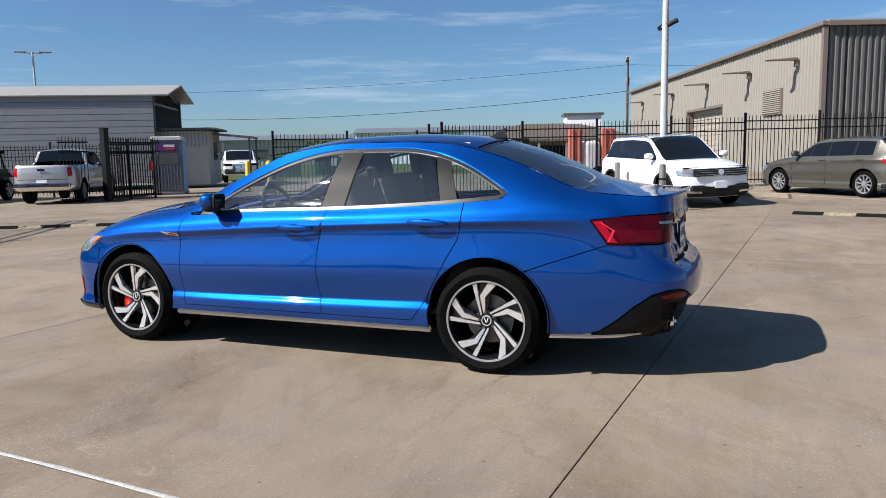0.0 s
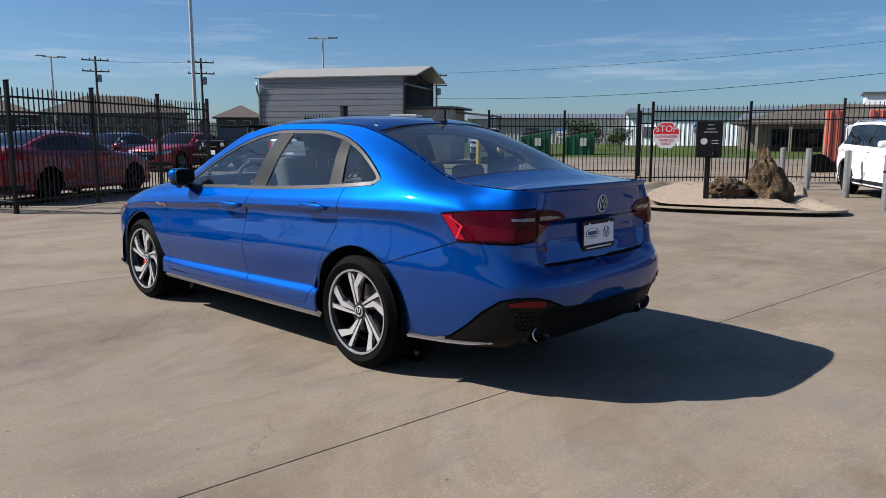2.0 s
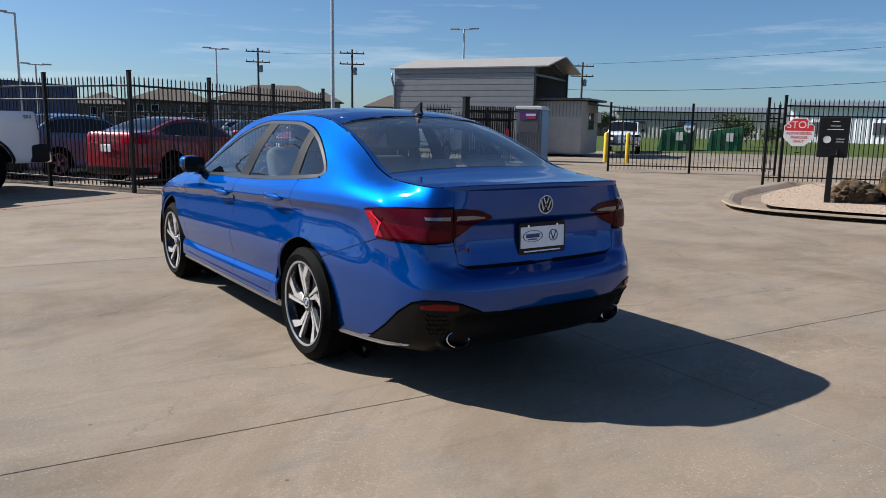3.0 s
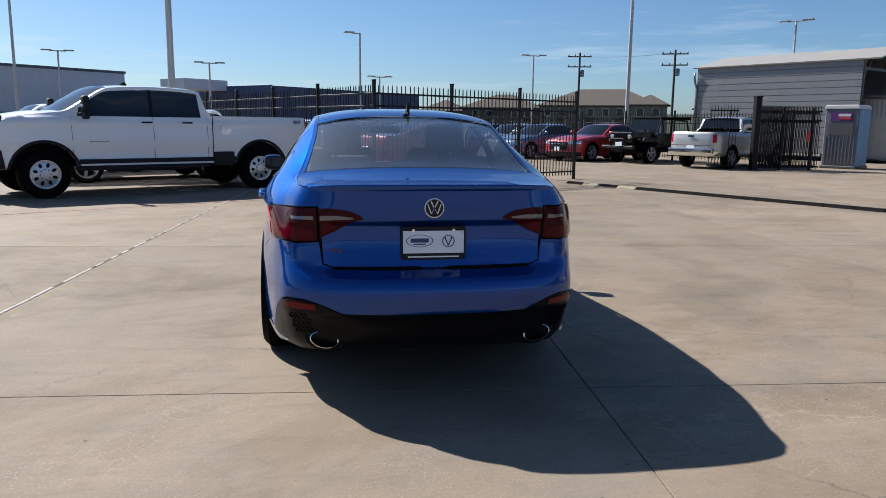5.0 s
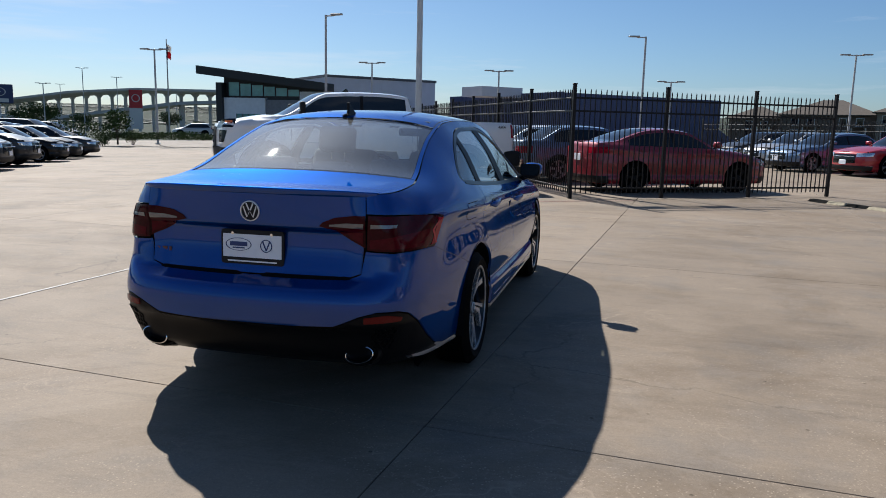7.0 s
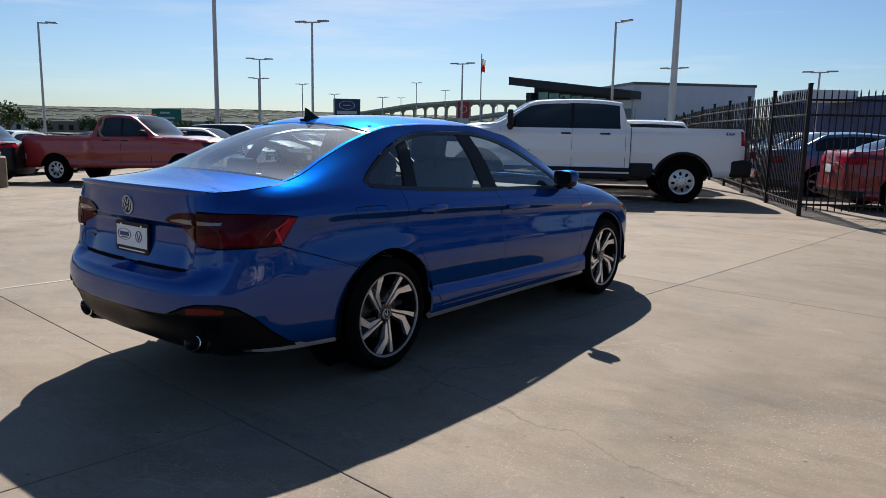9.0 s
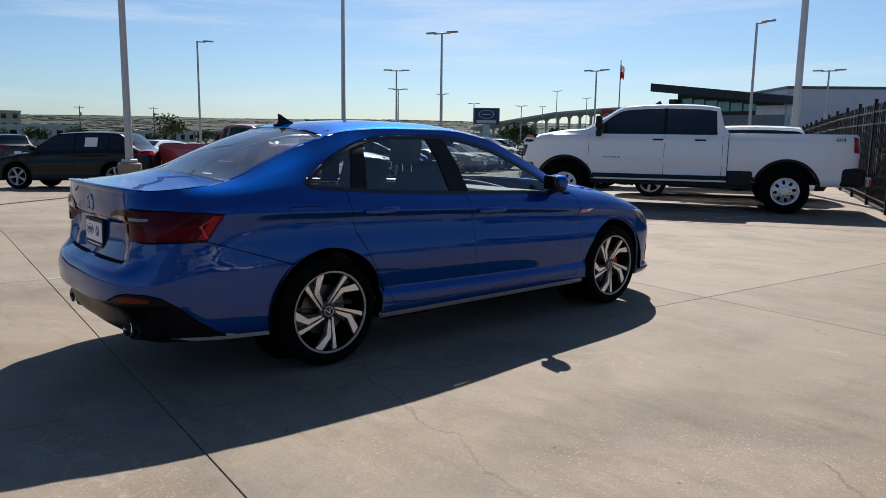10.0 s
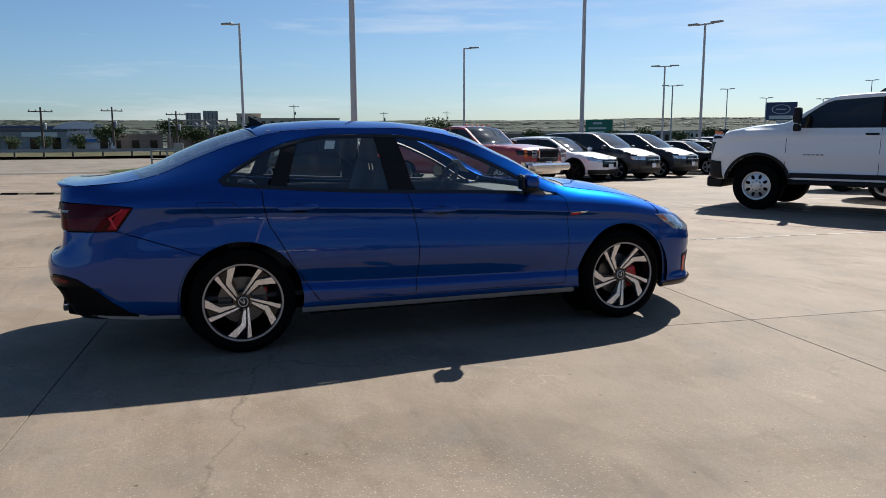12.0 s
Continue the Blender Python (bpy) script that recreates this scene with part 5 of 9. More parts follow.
proto_done = []
for sg, cy, spin in ((-1, AX, -15), (-1, -AX, 0), (1, AX, 21), (1, -AX, 26)):
    face = Matrix(((0, 0, -1, 0), (-1, 0, 0, 0), (0, 1, 0, 0), (0, 0, 0, 1))) if sg < 0 else Matrix(((0, 0, 1, 0), (1, 0, 0, 0), (0, 1, 0, 0), (0, 0, 0, 1)))
    m = T(sg * .765, cy, .322) @ face @ pose(0, 0, 0, 0, 0, spin)
    if not proto_done:
        wh = alloy_wheel(RW, .243, .215)
        wh.matrix_basis = m
        proto_done.append(wh)
    else:
        wh = copy_thing(proto_done[0], m)
    wh.parent = sedan
    fw = 1 if cy > 0 else -1
    bm = box(.055, .085, .155, pose(sg * .770, cy + .128, .295, 12, 0, 0), .02, seg=2) if fw > 0 else box(.04, .05, .10, pose(sg * .735, cy + .135, .345, 0, 0, 0), .015, seg=2)
    part("brake_caliper", bm, M_CALIPER, sedan, smooth=40)

# ---------------------------------------------------------------- parked vehicles
wheel_store = {}


def plain_wheel(r, w, style, spokes=5):
    """A road wheel about its own axle (z outwards)."""
    key = (r, w, style, spokes)
    if key in wheel_store:
        return wheel_store[key], False
    wh = thing("wheel", "", "")
    tw, rr = w / 2, r * (.70 if style != "truck" else .58)
    part("tyre", lathe([(rr, tw - .02), (rr + .02, tw), (r - .03, tw), (r - .004, tw - .03), (r, 0), (r - .004, -tw + .03), (r - .03, -tw), (rr, -tw + .02)], 32), M_RUBBER, wh, smooth=40)
    face = {"silver": M_ALLOY, "truck": M_SILVER, "dark": M_PILLAR}[style]
    part("rim", lathe([(rr + .004, tw - .012), (rr - .012, tw - .014), (rr - .03, tw - .07), (rr - .03, -tw + .03)], 32), face, wh, smooth=40)
    part("barrel", cyl(rr - .02, .01, T(0, 0, tw - .12), 28), M_DARK, wh)
    for i in range(spokes):
        mm = pose(0, 0, 0, 0, 0, 360 / spokes * i)
        hw = .030 if spokes < 8 else .015
        if style == "truck":
            part("hand_hole", lathe([(.0001, .004), (.030, .004), (.034, -.004)], 14, mm @ T(0, rr * .66, tw - .040) @ Matrix.Diagonal((.85, 1.25, 1, 1))), M_DARK, wh)
            part("lug", cyl(.012, .03, mm @ pose(0, 0, 0, 0, 0, 22) @ T(0, .085, tw - .030), 6), M_STEEL, wh)
            continue
        part("spoke", prism([(-hw * .8, .03), (hw * .8, .03), (hw * 1.2, rr - .01), (-hw * 1.2, rr - .01)], .03, mm @ T(0, 0, tw - .06), bev=.004), face, wh)
    if style == "truck":
        part("disc", lathe([(.07, tw - .030), (rr * .45, tw - .044), (rr * .88, tw - .040), (rr - .008, tw - .055)], 32), face, wh, smooth=40)
    part("hub", lathe([(.0001, tw - .012), (.055 if style != "truck" else .08, tw - .018), (.07 if style != "truck" else .09, tw - .05)], 20), face, wh, smooth=40)
    wheel_store[key] = wh
    return wh, True


def vehicle(name, label, paint, m, s, group=""):
    """A parked vehicle with its origin on the ground between the axles, ahead along y. s: its measures in metres."""
    g = dict(W=1.80, H=1.46, wb=2.70, fo=.90, ro=1.05, gc=.20, belt=(.93, 1.02), hood=.96, nose=.74, deck=1.05, ws=(.85, .05), roof_end=-1.15, bl=-1.85, tum=.29, r=.33, tw=.22,
             wheel="silver", spokes=5, glass=M_GLASS_DARK, clad=False, pillars=(-.25,), step=.09, seams=(), dlo_rear=None, bed=False, tail=.22, tail_z=(.72, .92), head_z=None, arch=.06, doors=True)
    g.update(s)
    W2, ya, yf, yb = g["W"] / 2, g["wb"] / 2, g["wb"] / 2 + g["fo"], -g["wb"] / 2 - g["ro"]
    root = thing(name, label, "pickup truck" if g["bed"] else "car", m, group)
    cr = .30 if not g["bed"] else .14
    plan = [(0, yb), (W2 * .45, yb + .02), (W2 * .78, yb + .07), (W2 - .07, yb + .07 + cr * .6), (W2 - .015, yb + .15 + cr), (W2, -ya + .3), (W2, 0), (W2, ya - .3),
            (W2 - .02, yf - .20 - cr), (W2 - .09, yf - .08 - cr * .6), (W2 * .78, yf - .12), (W2 * .42, yf - .03), (0, yf)]
    H, ws, re, bl = g["H"], g["ws"], g["roof_end"], g["bl"]
    railz = [(yb, g["deck"]), (bl, g["deck"] + .01), (re, H - .075), ((re + ws[1]) / 2, H - .045), (ws[1], H - .085), (ws[0], g["hood"]), (ya + .1, g["hood"] - .05), (yf - .25, g["nose"] + .04), (yf, g["nose"])]
    raild = [(yb, -.07), (bl, -g["tum"] * (.62 if not g["bed"] else .12)), (re, -g["tum"]), ((re + ws[1]) / 2, -g["tum"]), (ws[1], -g["tum"] * .93), (ws[0], -.16), (ya + .1, -.16), (yf - .25, -.14), (yf, -.10)]
    if g["bed"]:
        railz[1:3] = [(bl, g["deck"]), (bl + .06, g["deck"] + .10), (re, H - .10)]
        raild[1:3] = [(bl, -.04), (bl + .06, -g["tum"] * .5), (re, -g["tum"])]
    gc = g["gc"]
    belt = lambda y: float(np.interp(y, (yb, yf), (g["belt"][1], g["belt"][0])))

    def sec(y, end):
        zr, dr = float(curve1(railz, y)[0]), float(curve1(raild, y)[0])
        z8 = min(belt(y), zr - .03)
        zs = [gc, gc + .05, gc + .13, gc + .19, gc + (z8 - gc) * .52, z8 - .15, z8 - .11, z8 - .06, z8, (z8 + zr) / 2, zr]
        ds = [-.07, -.025, .0, .0, .0, -.006, -.012, -.02, -.03, (dr - .03) / 2, dr] if end else [-.06, -.012, -.006, -.025, .0, -.024, -.010, -.026, -.065, (dr - .065) * .42 - .03, dr]
        ds[9] = min(ds[8], max(ds[9], ds[10])) if ds[10] < ds[8] else ds[8]
        if ds[10] > ds[8]:
            ds[10] = ds[8] - .002
        return list(zip(np.maximum.accumulate(np.array(zs) + np.arange(11) * 1e-4).tolist(), ds))
    ys = sorted({bl, re, (re + ws[1]) / 2, ws[1], (ws[0] + ws[1]) / 2, ws[0], ya, (bl + re) / 2, 0.0} | ({bl + .06} if g["bed"] else set()))
    st = [(("r", 0), sec(yb, True)), (("r", W2 * .6), sec(yb, True))] + [(("y", y), sec(y, False)) for y in ys if yb + .45 < y < yf - .35] + [(("f", W2 * .6), sec(yf, True)), (("f", 0), sec(yf, True))]
    if yb + .45 >= bl:
        st.append((("y", yb + .5), sec(yb + .5, False)))
    sh = Shell(plan, st)
    yy = sh.y
    topz = lambda u: float(sh.top(u))
    RA = g["r"] + g["arch"]
    az_ = g["r"]

    def arch_pts(cy, rad):
        lim = math.degrees(math.asin(min(.99, (az_ - gc) / rad)))
        return [(float(yy(cy + rad * math.cos(radians(a)))), az_ + rad * math.sin(radians(a))) for a in np.linspace(180 + lim, -lim, 22)]
    out = [(.004, gc + .003)] + [(float(u), gc + .003) for u in np.linspace(.2, float(yy(-ya - RA - .02)), 8)] + arch_pts(-ya, RA) + arch_pts(ya, RA) + [(float(u), gc + .003) for u in np.linspace(float(yy(ya + RA + .02)), sh.L - .004, 8)]
    out += [(float(u), topz(u) - .002) for u in np.linspace(sh.L - .004, .004, 90)]
    y0, y1 = (g["dlo_rear"] if g["dlo_rear"] is not None else re - .30), ws[0] - .22

    def wtop(y):
        return max(float(curve1(railz, y)[0]) - .055, belt(y) + .03)
    dlo = [(float(yy(y)), belt(y) + .025) for y in np.linspace(y0, y1, 14)] + [(float(yy(y)), wtop(y)) for y in np.linspace(y1 - .04, y0 + .03, 22)]
    for mir in (False, True):
        panel("body_side", sh, out, paint, root, step=g["step"], gap=0, holes=[dlo], mirror=mir)
        cuts = [y1] + sorted(g["pillars"], reverse=True) + [y0]
        for a, b in zip(cuts, cuts[1:]):
            a2, b2 = a - (.025 if a != y1 else 0), b + (.025 if b != y0 else 0)
            win = [(float(yy(y)), belt(y) + .03) for y in np.linspace(a2, b2, 8)] + [(float(yy(y)), wtop(y) - .006) for y in np.linspace(b2, a2, 12)]
            if len(win) > 3:
                panel("side_window", sh, win, g["glass"], root, step=.12, gap=0, lift=-.006, depth=.004, mirror=mir)
        for y in g["pillars"]:
            panel("window_pillar", sh, [(float(yy(y + .03)), belt(y) + .026), (float(yy(y - .03)), belt(y) + .026), (float(yy(y - .03)), wtop(y)), (float(yy(y + .03)), wtop(y))], M_PILLAR, root, step=.2, gap=0, lift=-.003, mirror=mir)
        if g["doors"]:
            for y in (cuts[1] if len(cuts) > 2 else 0, y1 + .12) + ((y0 + .22,) if not g["bed"] else (y0 - .10,)):
                z1 = belt(y) + .01
                panel("door_gap", sh, [(float(yy(y - .004)), gc + .12), (float(yy(y + .004)), gc + .12), (float(yy(y + .004)), z1), (float(yy(y - .004)), z1)], M_DARK, root, step=.2, gap=0, lift=.002, depth=.002, mirror=mir)
            for y in ((cuts[1] if len(cuts) > 2 else 0) + .12, y0 + .30):
                p = sh.point([float(yy(y))], [belt(y) - .075])[0]
                part("door_handle", box(.025, .20, .03, T((-1 if mir else 1) * (p[0] + .012), p[1], p[2]), .008), g.get("handle", paint), root)
        tl = [(sh.at("r", W2 * (.45 if not g["bed"] else .80)), g["tail_z"][0]), (float(yy(yb + .10 + g["tail"])), g["tail_z"][0] + .02), (float(yy(yb + .10 + g["tail"])), g["tail_z"][1]), (sh.at("r", W2 * (.45 if not g["bed"] else .80)), g["tail_z"][1] - .02)]
        panel("tail_lamp", sh, rounded([(*p, .02) for p in tl]), M_REDLAMP, root, step=.08, lift=.006, mirror=mir)
        hz = g["head_z"] or (g["nose"] - .16, g["nose"] - .03)
        hd = [(sh.at("f", W2 * .52), hz[0]), (sh.at("f", W2 * .52), hz[1]), (float(yy(yf - .42)), hz[1] + .02), (float(yy(yf - .36)), hz[0] + .03)]
        panel("headlamp", sh, rounded([(*p, .02) for p in hd[::-1]]), g.get("lamp", M_HEADLAMP), root, step=.08, lift=.006, mirror=mir)
        if g["clad"]:
            for cy in (-ya, ya):
                o, i = arch_pts(cy, RA + .05), arch_pts(cy, RA)
                panel("arch_flare", sh, i + o[::-1], M_PLASTIC, root, step=.08, gap=0, lift=.012, depth=.03, mirror=mir)
            a, b = float(yy(-ya + RA + .01)), float(yy(ya - RA - .01))
            panel("lower_cladding", sh, [(a, gc), (b, gc), (b, gc + .15), (a, gc + .15)], M_PLASTIC, root, step=.1, gap=0, lift=.010, mirror=mir)
        sg = -1 if mir else 1
        mr = thing("door_mirror", "", "")
        mr.parent = root
        k = 1.7 if g["bed"] and g["H"] > 1.95 else 1.0
        px = W2 + .07 * k
        if k > 1:
            part("mirror_cap", box(.20, .11, .26, T(sg * (px + .02), y1 - .08, belt(y1) + .24), .035, seg=2), g.get("mirror", paint), mr, smooth=50)
            part("lower_mirror", box(.19, .10, .12, T(sg * (px + .02), y1 - .08, belt(y1) + .03), .03, seg=2), g.get("mirror", paint), mr, smooth=50)
            part("chrome_band", box(.205, .03, .05, T(sg * (px + .02), y1 - .02, belt(y1) + .20), .01), M_CHROME, mr)
        else:
            part("mirror_cap", ball(.11, .07, .075, T(sg * px, y1 - .05, belt(y1) + .12), power=.7), g.get("mirror", paint), mr, smooth=60)
        part("mirror_arm", rod((sg * (W2 - .10), y1 - .02, belt(y1) + .05), (sg * px, y1 - .04, belt(y1) + .08), .025), M_PLASTIC, mr)
    hb = g.get("high_bumper", .17)
    bmp = [(sh.at("r", W2 * .95), gc + .01), (sh.at("r", W2 * .95), gc + .17), (.003, gc + .17), (.003, gc + .01)]
    fbm = [(sh.L - .003, gc + .01), (sh.L - .003, gc + hb), (sh.at("f", W2 * .95), gc + hb), (sh.at("f", W2 * .95), gc + .01)]
    bmat = g.get("bumper", M_PLASTIC)
    for mir in (False, True):
        panel("rear_bumper", sh, bmp, bmat, root, step=.1, gap=0, lift=.012, mirror=mir)
        panel("front_bumper", sh, fbm, bmat, root, step=.1, gap=0, lift=.012, mirror=mir)
        panel("grille", sh, [(sh.L - .003, gc + .24), (sh.at("f", W2 * .50), gc + .25), (sh.at("f", W2 * .50), g["nose"] - .08), (sh.L - .003, g["nose"] - .07)][::-1], g.get("grille", M_GLOSSBLK), root, step=.1, gap=0, lift=.010, mirror=mir)
    part("grille_bar", box(W2 * .98, .02, .02, T(0, yf + .012, g["nose"] - .15), .006), M_CHROME, root)
    for yq, sgn in ((yb, -1), (yf, 1)):
        part("plate", box(.30, .012, .15, T(0, yq + sgn * .022, (g["deck"] * .70 if sgn < 0 and not g["bed"] else gc + .28)), .004), M_PLATE, root)
    cn = [(yb, .01), (bl, .02), (re, .045), (ws[1], .045), (ws[0], .02), (ya, .05), (yf, .02)]
    bw = [(yb, 0), (bl, -.05 if not g["bed"] else 0), (re, -.03 if not g["bed"] else 0), ((re + ws[1]) / 2, 0), (ws[1], .06), (ws[0], .15), (ya, .06), (yf, 0)]
    yr_ = lambda u: sh.point(u, sh.top(u))[:, 1]
    c_, b_ = (lambda u: curve1(cn, yr_(np.asarray(u)))), (lambda u: curve1(bw, yr_(np.asarray(u))))
    U = lambda y: float(yy(y))
    span("roof", sh, U(re), U(ws[1]), c_, b_, paint, root, nu=12, ns=12, power=3)
    span("windscreen", sh, U(ws[1]), U(ws[0]), c_, b_, g.get("screen", M_GLASS_DARK), root, s0=-.92, s1=.92, nu=10, ns=10)
    span("bonnet", sh, U(ws[0]), sh.L - .01, c_, b_, paint, root, nu=20, ns=14)
    lo = bl + .06 if g["bed"] else bl
    span("rear_screen", sh, U(lo), U(re), c_, b_, M_GLASS_DARK, root, s0=-.90, s1=.90, nu=8, ns=8)
    for sg in (-1, 1):
        span("a_pillar", sh, U(ws[1]), U(ws[0]), c_, b_, paint, root, s0=sg * .92, s1=sg, nu=10, ns=3)
        span("rear_pillar", sh, U(lo), U(re), c_, b_, paint, root, s0=sg * .90, s1=sg, nu=8, ns=3)
    if g["bed"]:
        span("bed_floor", sh, .02, U(bl + .05), c_, b_, M_PLASTIC, root, s0=-.93, s1=.93, nu=20, ns=6, drop=.10)
        for sg in (-1, 1):
            span("bed_rail", sh, .02, U(bl + .05), c_, b_, paint, root, s0=sg * .93, s1=sg, nu=20, ns=3)
    else:
        span("tail_deck", sh, .01, U(bl), c_, b_, paint, root, nu=22, ns=12)
    part("underbody", box(g["W"] - .36, yf - yb - .5, belt(0) - .18 - gc, T(0, (yf + yb) / 2, (belt(0) - .18 + gc) / 2 + .02)), M_DARK, root)
    for sg in (-1, 1):
        for cy in (-ya, ya):
            face = Matrix(((0, 0, sg, 0), (sg, 0, 0, 0), (0, 1, 0, 0), (0, 0, 0, 1)))
            mm = T(sg * (W2 - g["tw"] / 2 - .02), cy, g["r"]) @ face @ pose(0, 0, 0, 0, 0, 17 * (cy > 0) + 9)
            wh, fresh = plain_wheel(g["r"], g["tw"], g["wheel"], g["spokes"])
            if fresh:
                wh.matrix_basis = mm
            else:
                wh = copy_thing(wh, mm)
            wh.parent = root
    root["half_width"] = W2
    return root, sh, g


def parked(near_wheel, front, heading, side, s):
    """The pose of a vehicle from the ground place of one wheel: front or rear axle, on its right (+1) or left (-1) side."""
    w2, wb = s.get("W", 1.8) / 2 - .10, s.get("wb", 2.7)
    off = pose(0, 0, 0, 0, 0, heading - 90) @ Vector((side * w2, wb / 2 * (1 if front else -1), 0))
    return rest(near_wheel[0] - off.x, near_wheel[1] - off.y, heading - 90)


P_WHITE = car_paint("white_paint", (0.86, 0.86, 0.86), 0.0, 0.4)
P_RED = car_paint("red_paint", (0.25, 0.007, 0.018), 0.25, 0.4)
P_RED2 = car_paint("bright_red_paint", (0.36, 0.008, 0.016), 0.1, 0.4)
P_BRICK = car_paint("faded_red_paint", (0.33, 0.022, 0.020), 0.0, 0.45)
P_SILVER = car_paint("silver_paint", (0.46, 0.45, 0.44), 0.7, 0.4)
P_GREY = car_paint("warm_grey_paint", (0.11, 0.10, 0.085), 0.6, 0.4)
P_STEELBLUE = car_paint("steel_blue_paint", (0.13, 0.19, 0.28), 0.6, 0.4)
P_BLACK = car_paint("black_paint", (0.005, 0.005, 0.006), 0.0, 0.5, 0.0, 0.45)
put(P_BLACK.node_tree.nodes["Principled BSDF"], Specular_IOR_Level=.12)
P_CHAR = car_paint("charcoal_paint", (0.016, 0.017, 0.020), 0.4, 0.45, 0.0, 0.6)

BIG = dict(W=2.06, H=2.02, wb=4.04, fo=1.00, ro=1.27, gc=.52, belt=(1.40, 1.40), hood=1.50, nose=1.33, deck=1.46, ws=(1.66, .86), roof_end=-.82, bl=-.98, tum=.20, r=.42, tw=.28, wheel="truck", spokes=8, lamp=M_GLOSSBLK, high_bumper=.34,
           pillars=(.14,), bed=True, dlo_rear=-.80, tail_z=(1.12, 1.42), tail=.10, head_z=(1.22, 1.40), arch=.12, clad=True, step=.06, handle=M_GLOSSBLK, mirror=M_PLASTIC, bumper=M_PLASTIC, grille=M_PLASTIC)
t_ob, t_sh, t_g = vehicle("pickup_truck", "large white crew-cab pickup with black flares and chrome wheels", P_WHITE, parked((-1.76, 10.01), False, 211.3, -1, BIG), BIG)
for mir in (False, True):
    panel("bumper_corner", t_sh, [(float(t_sh.y(2.62)), .53), (float(t_sh.at("f", .60)), .53), (float(t_sh.at("f", .60)), .88), (float(t_sh.y(2.66)), .84)], M_PLASTIC, t_ob, step=.06, gap=0, lift=.020, depth=.04, mirror=mir)
    panel("lower_headlamp", t_sh, rounded([(float(t_sh.y(2.84)), .96, .02), (float(t_sh.at("f", .74)), .96, .02), (float(t_sh.at("f", .74)), 1.19, .02), (float(t_sh.y(2.78)), 1.19, .02)]), M_GLOSSBLK, t_ob, step=.06, gap=0, lift=.008, mirror=mir)
    panel("lamp_strip", t_sh, [(float(t_sh.y(2.80)), 1.30), (float(t_sh.at("f", .70)), 1.28), (float(t_sh.at("f", .70)), 1.33), (float(t_sh.y(2.80)), 1.35)], M_HEADLAMP, t_ob, step=.06, gap=0, lift=.012, mirror=mir)
part("front_valance", box(1.70, .30, .20, T(0, 2.82, .46), .05, seg=2), M_PLASTIC, t_ob)
for k in range(4):
    part("grille_slat", box(1.20, .03, .035, T(0, 3.03, .86 + .11 * k), .01), M_GLOSSBLK, t_ob)
for sg in (-1, 1):
    part("running_board", box(.20, 2.45, .07, T(sg * .93, .28, .50), .02), M_PLASTIC, t_ob)
    part("rear_step_cladding", box(.03, .44, .28, T(sg * 1.022, -1.22, .63), .02), M_PLASTIC, t_ob)
    part("amber_lamp", box(.04, .14, .045, T(sg * .965, 2.74, 1.36), .012), M_AMBER, t_ob)
    part("tow_hook", box(.05, .10, .10, T(sg * .45, 3.02, .56), .02), M_CHROME, t_ob)
    for i in range(5):
        part("side_letter_bar", box(.004, .050, .022, T(sg * 1.034, .98 + .068 * i, .98), .001), M_GALV, t_ob)
    part("rear_corner_bumper", box(.10, .42, .34, T(sg * .985, -3.10, .70), .06, seg=2), M_PLASTIC, t_ob)
    yq, zq = -1.28, 1.19
    part("filler_flap", prism(rounded([(-.11, -.09, .03), (.11, -.09, .03), (.11, .09, .03), (-.11, .09, .03)]), .006, pose(sg * 1.028, yq, zq, 90, 0, 90 if sg > 0 else -90)), P_WHITE, t_ob)
    part("bed_gap", box(.012, .012, .85, T(sg * 1.030, -1.00, 1.02)), M_DARK, t_ob)
part("roof_antenna", prism([(-.10, 0), (.06, 0), (-.03, .07), (-.06, .07)], .02, pose(0, .35, 2.02, 90, 0, 90)), M_GLOSSBLK, t_ob)
part("rear_step_bumper", box(1.92, .20, .20, T(0, -3.32, .62), .04), M_CHROME, t_ob)

SUV = dict(W=1.84, H=1.67, wb=2.79, fo=.92, ro=.99, gc=.24, belt=(1.02, 1.12), hood=1.06, nose=.86, deck=1.02, ws=(1.14, .22), roof_end=-1.72, bl=-2.12, tum=.25, r=.36, pillars=(-.25, -1.20), dlo_rear=-1.95, tail_z=(.92, 1.08), clad=True, step=.06, wheel="dark", grille=M_GLOSSBLK)
tg, tg_sh, _ = vehicle("suv", "white family crossover with dark windows beside the gate fence", P_WHITE, parked((13.0, -1.1), True, 214, 1, SUV), dict(SUV, grille=P_WHITE))
for sg in (-1, 1):
    part("roof_rail", tube([(sg * .62, .15, 1.60), (sg * .64, 0, 1.66), (sg * .64, -1.5, 1.66), (sg * .62, -1.7, 1.60)], .018), M_CHROME, tg)
    part("head_lamp_bar", box(.46, .05, .11, pose(sg * .62, 2.20, .83, 0, 0, sg * -22), .02), M_HEADLAMP, tg)
    part("bumper_blade", prism([(0, 0), (.34, .02), (.40, .16), (.36, .16), (.30, .06), (0, .04)], .03, pose(sg * .46, 2.30, .34, 90, 0, 180 if sg > 0 else 0) @ (Matrix.Diagonal((-1, 1, 1, 1)) if sg > 0 else Matrix.Diagonal((-1, 1, -1, 1)))), M_CHROME, tg)
part("wide_grille", box(1.30, .06, .17, T(0, 2.29, .80), .02), M_GLOSSBLK, tg)
for k in range(3):
    part("grille_chrome", box(1.26, .02, .012, T(0, 2.325, .75 + .05 * k), .004), M_CHROME, tg)
part("badge", lathe([(.0001, .02), (.065, .02), (.065, 0)], 24, pose(0, 2.32, .80, -90, 0, 0)), M_EMBLEM, tg)
part("lower_intake", box(1.45, .06, .20, T(0, 2.29, .42), .04), M_PLASTIC, tg)
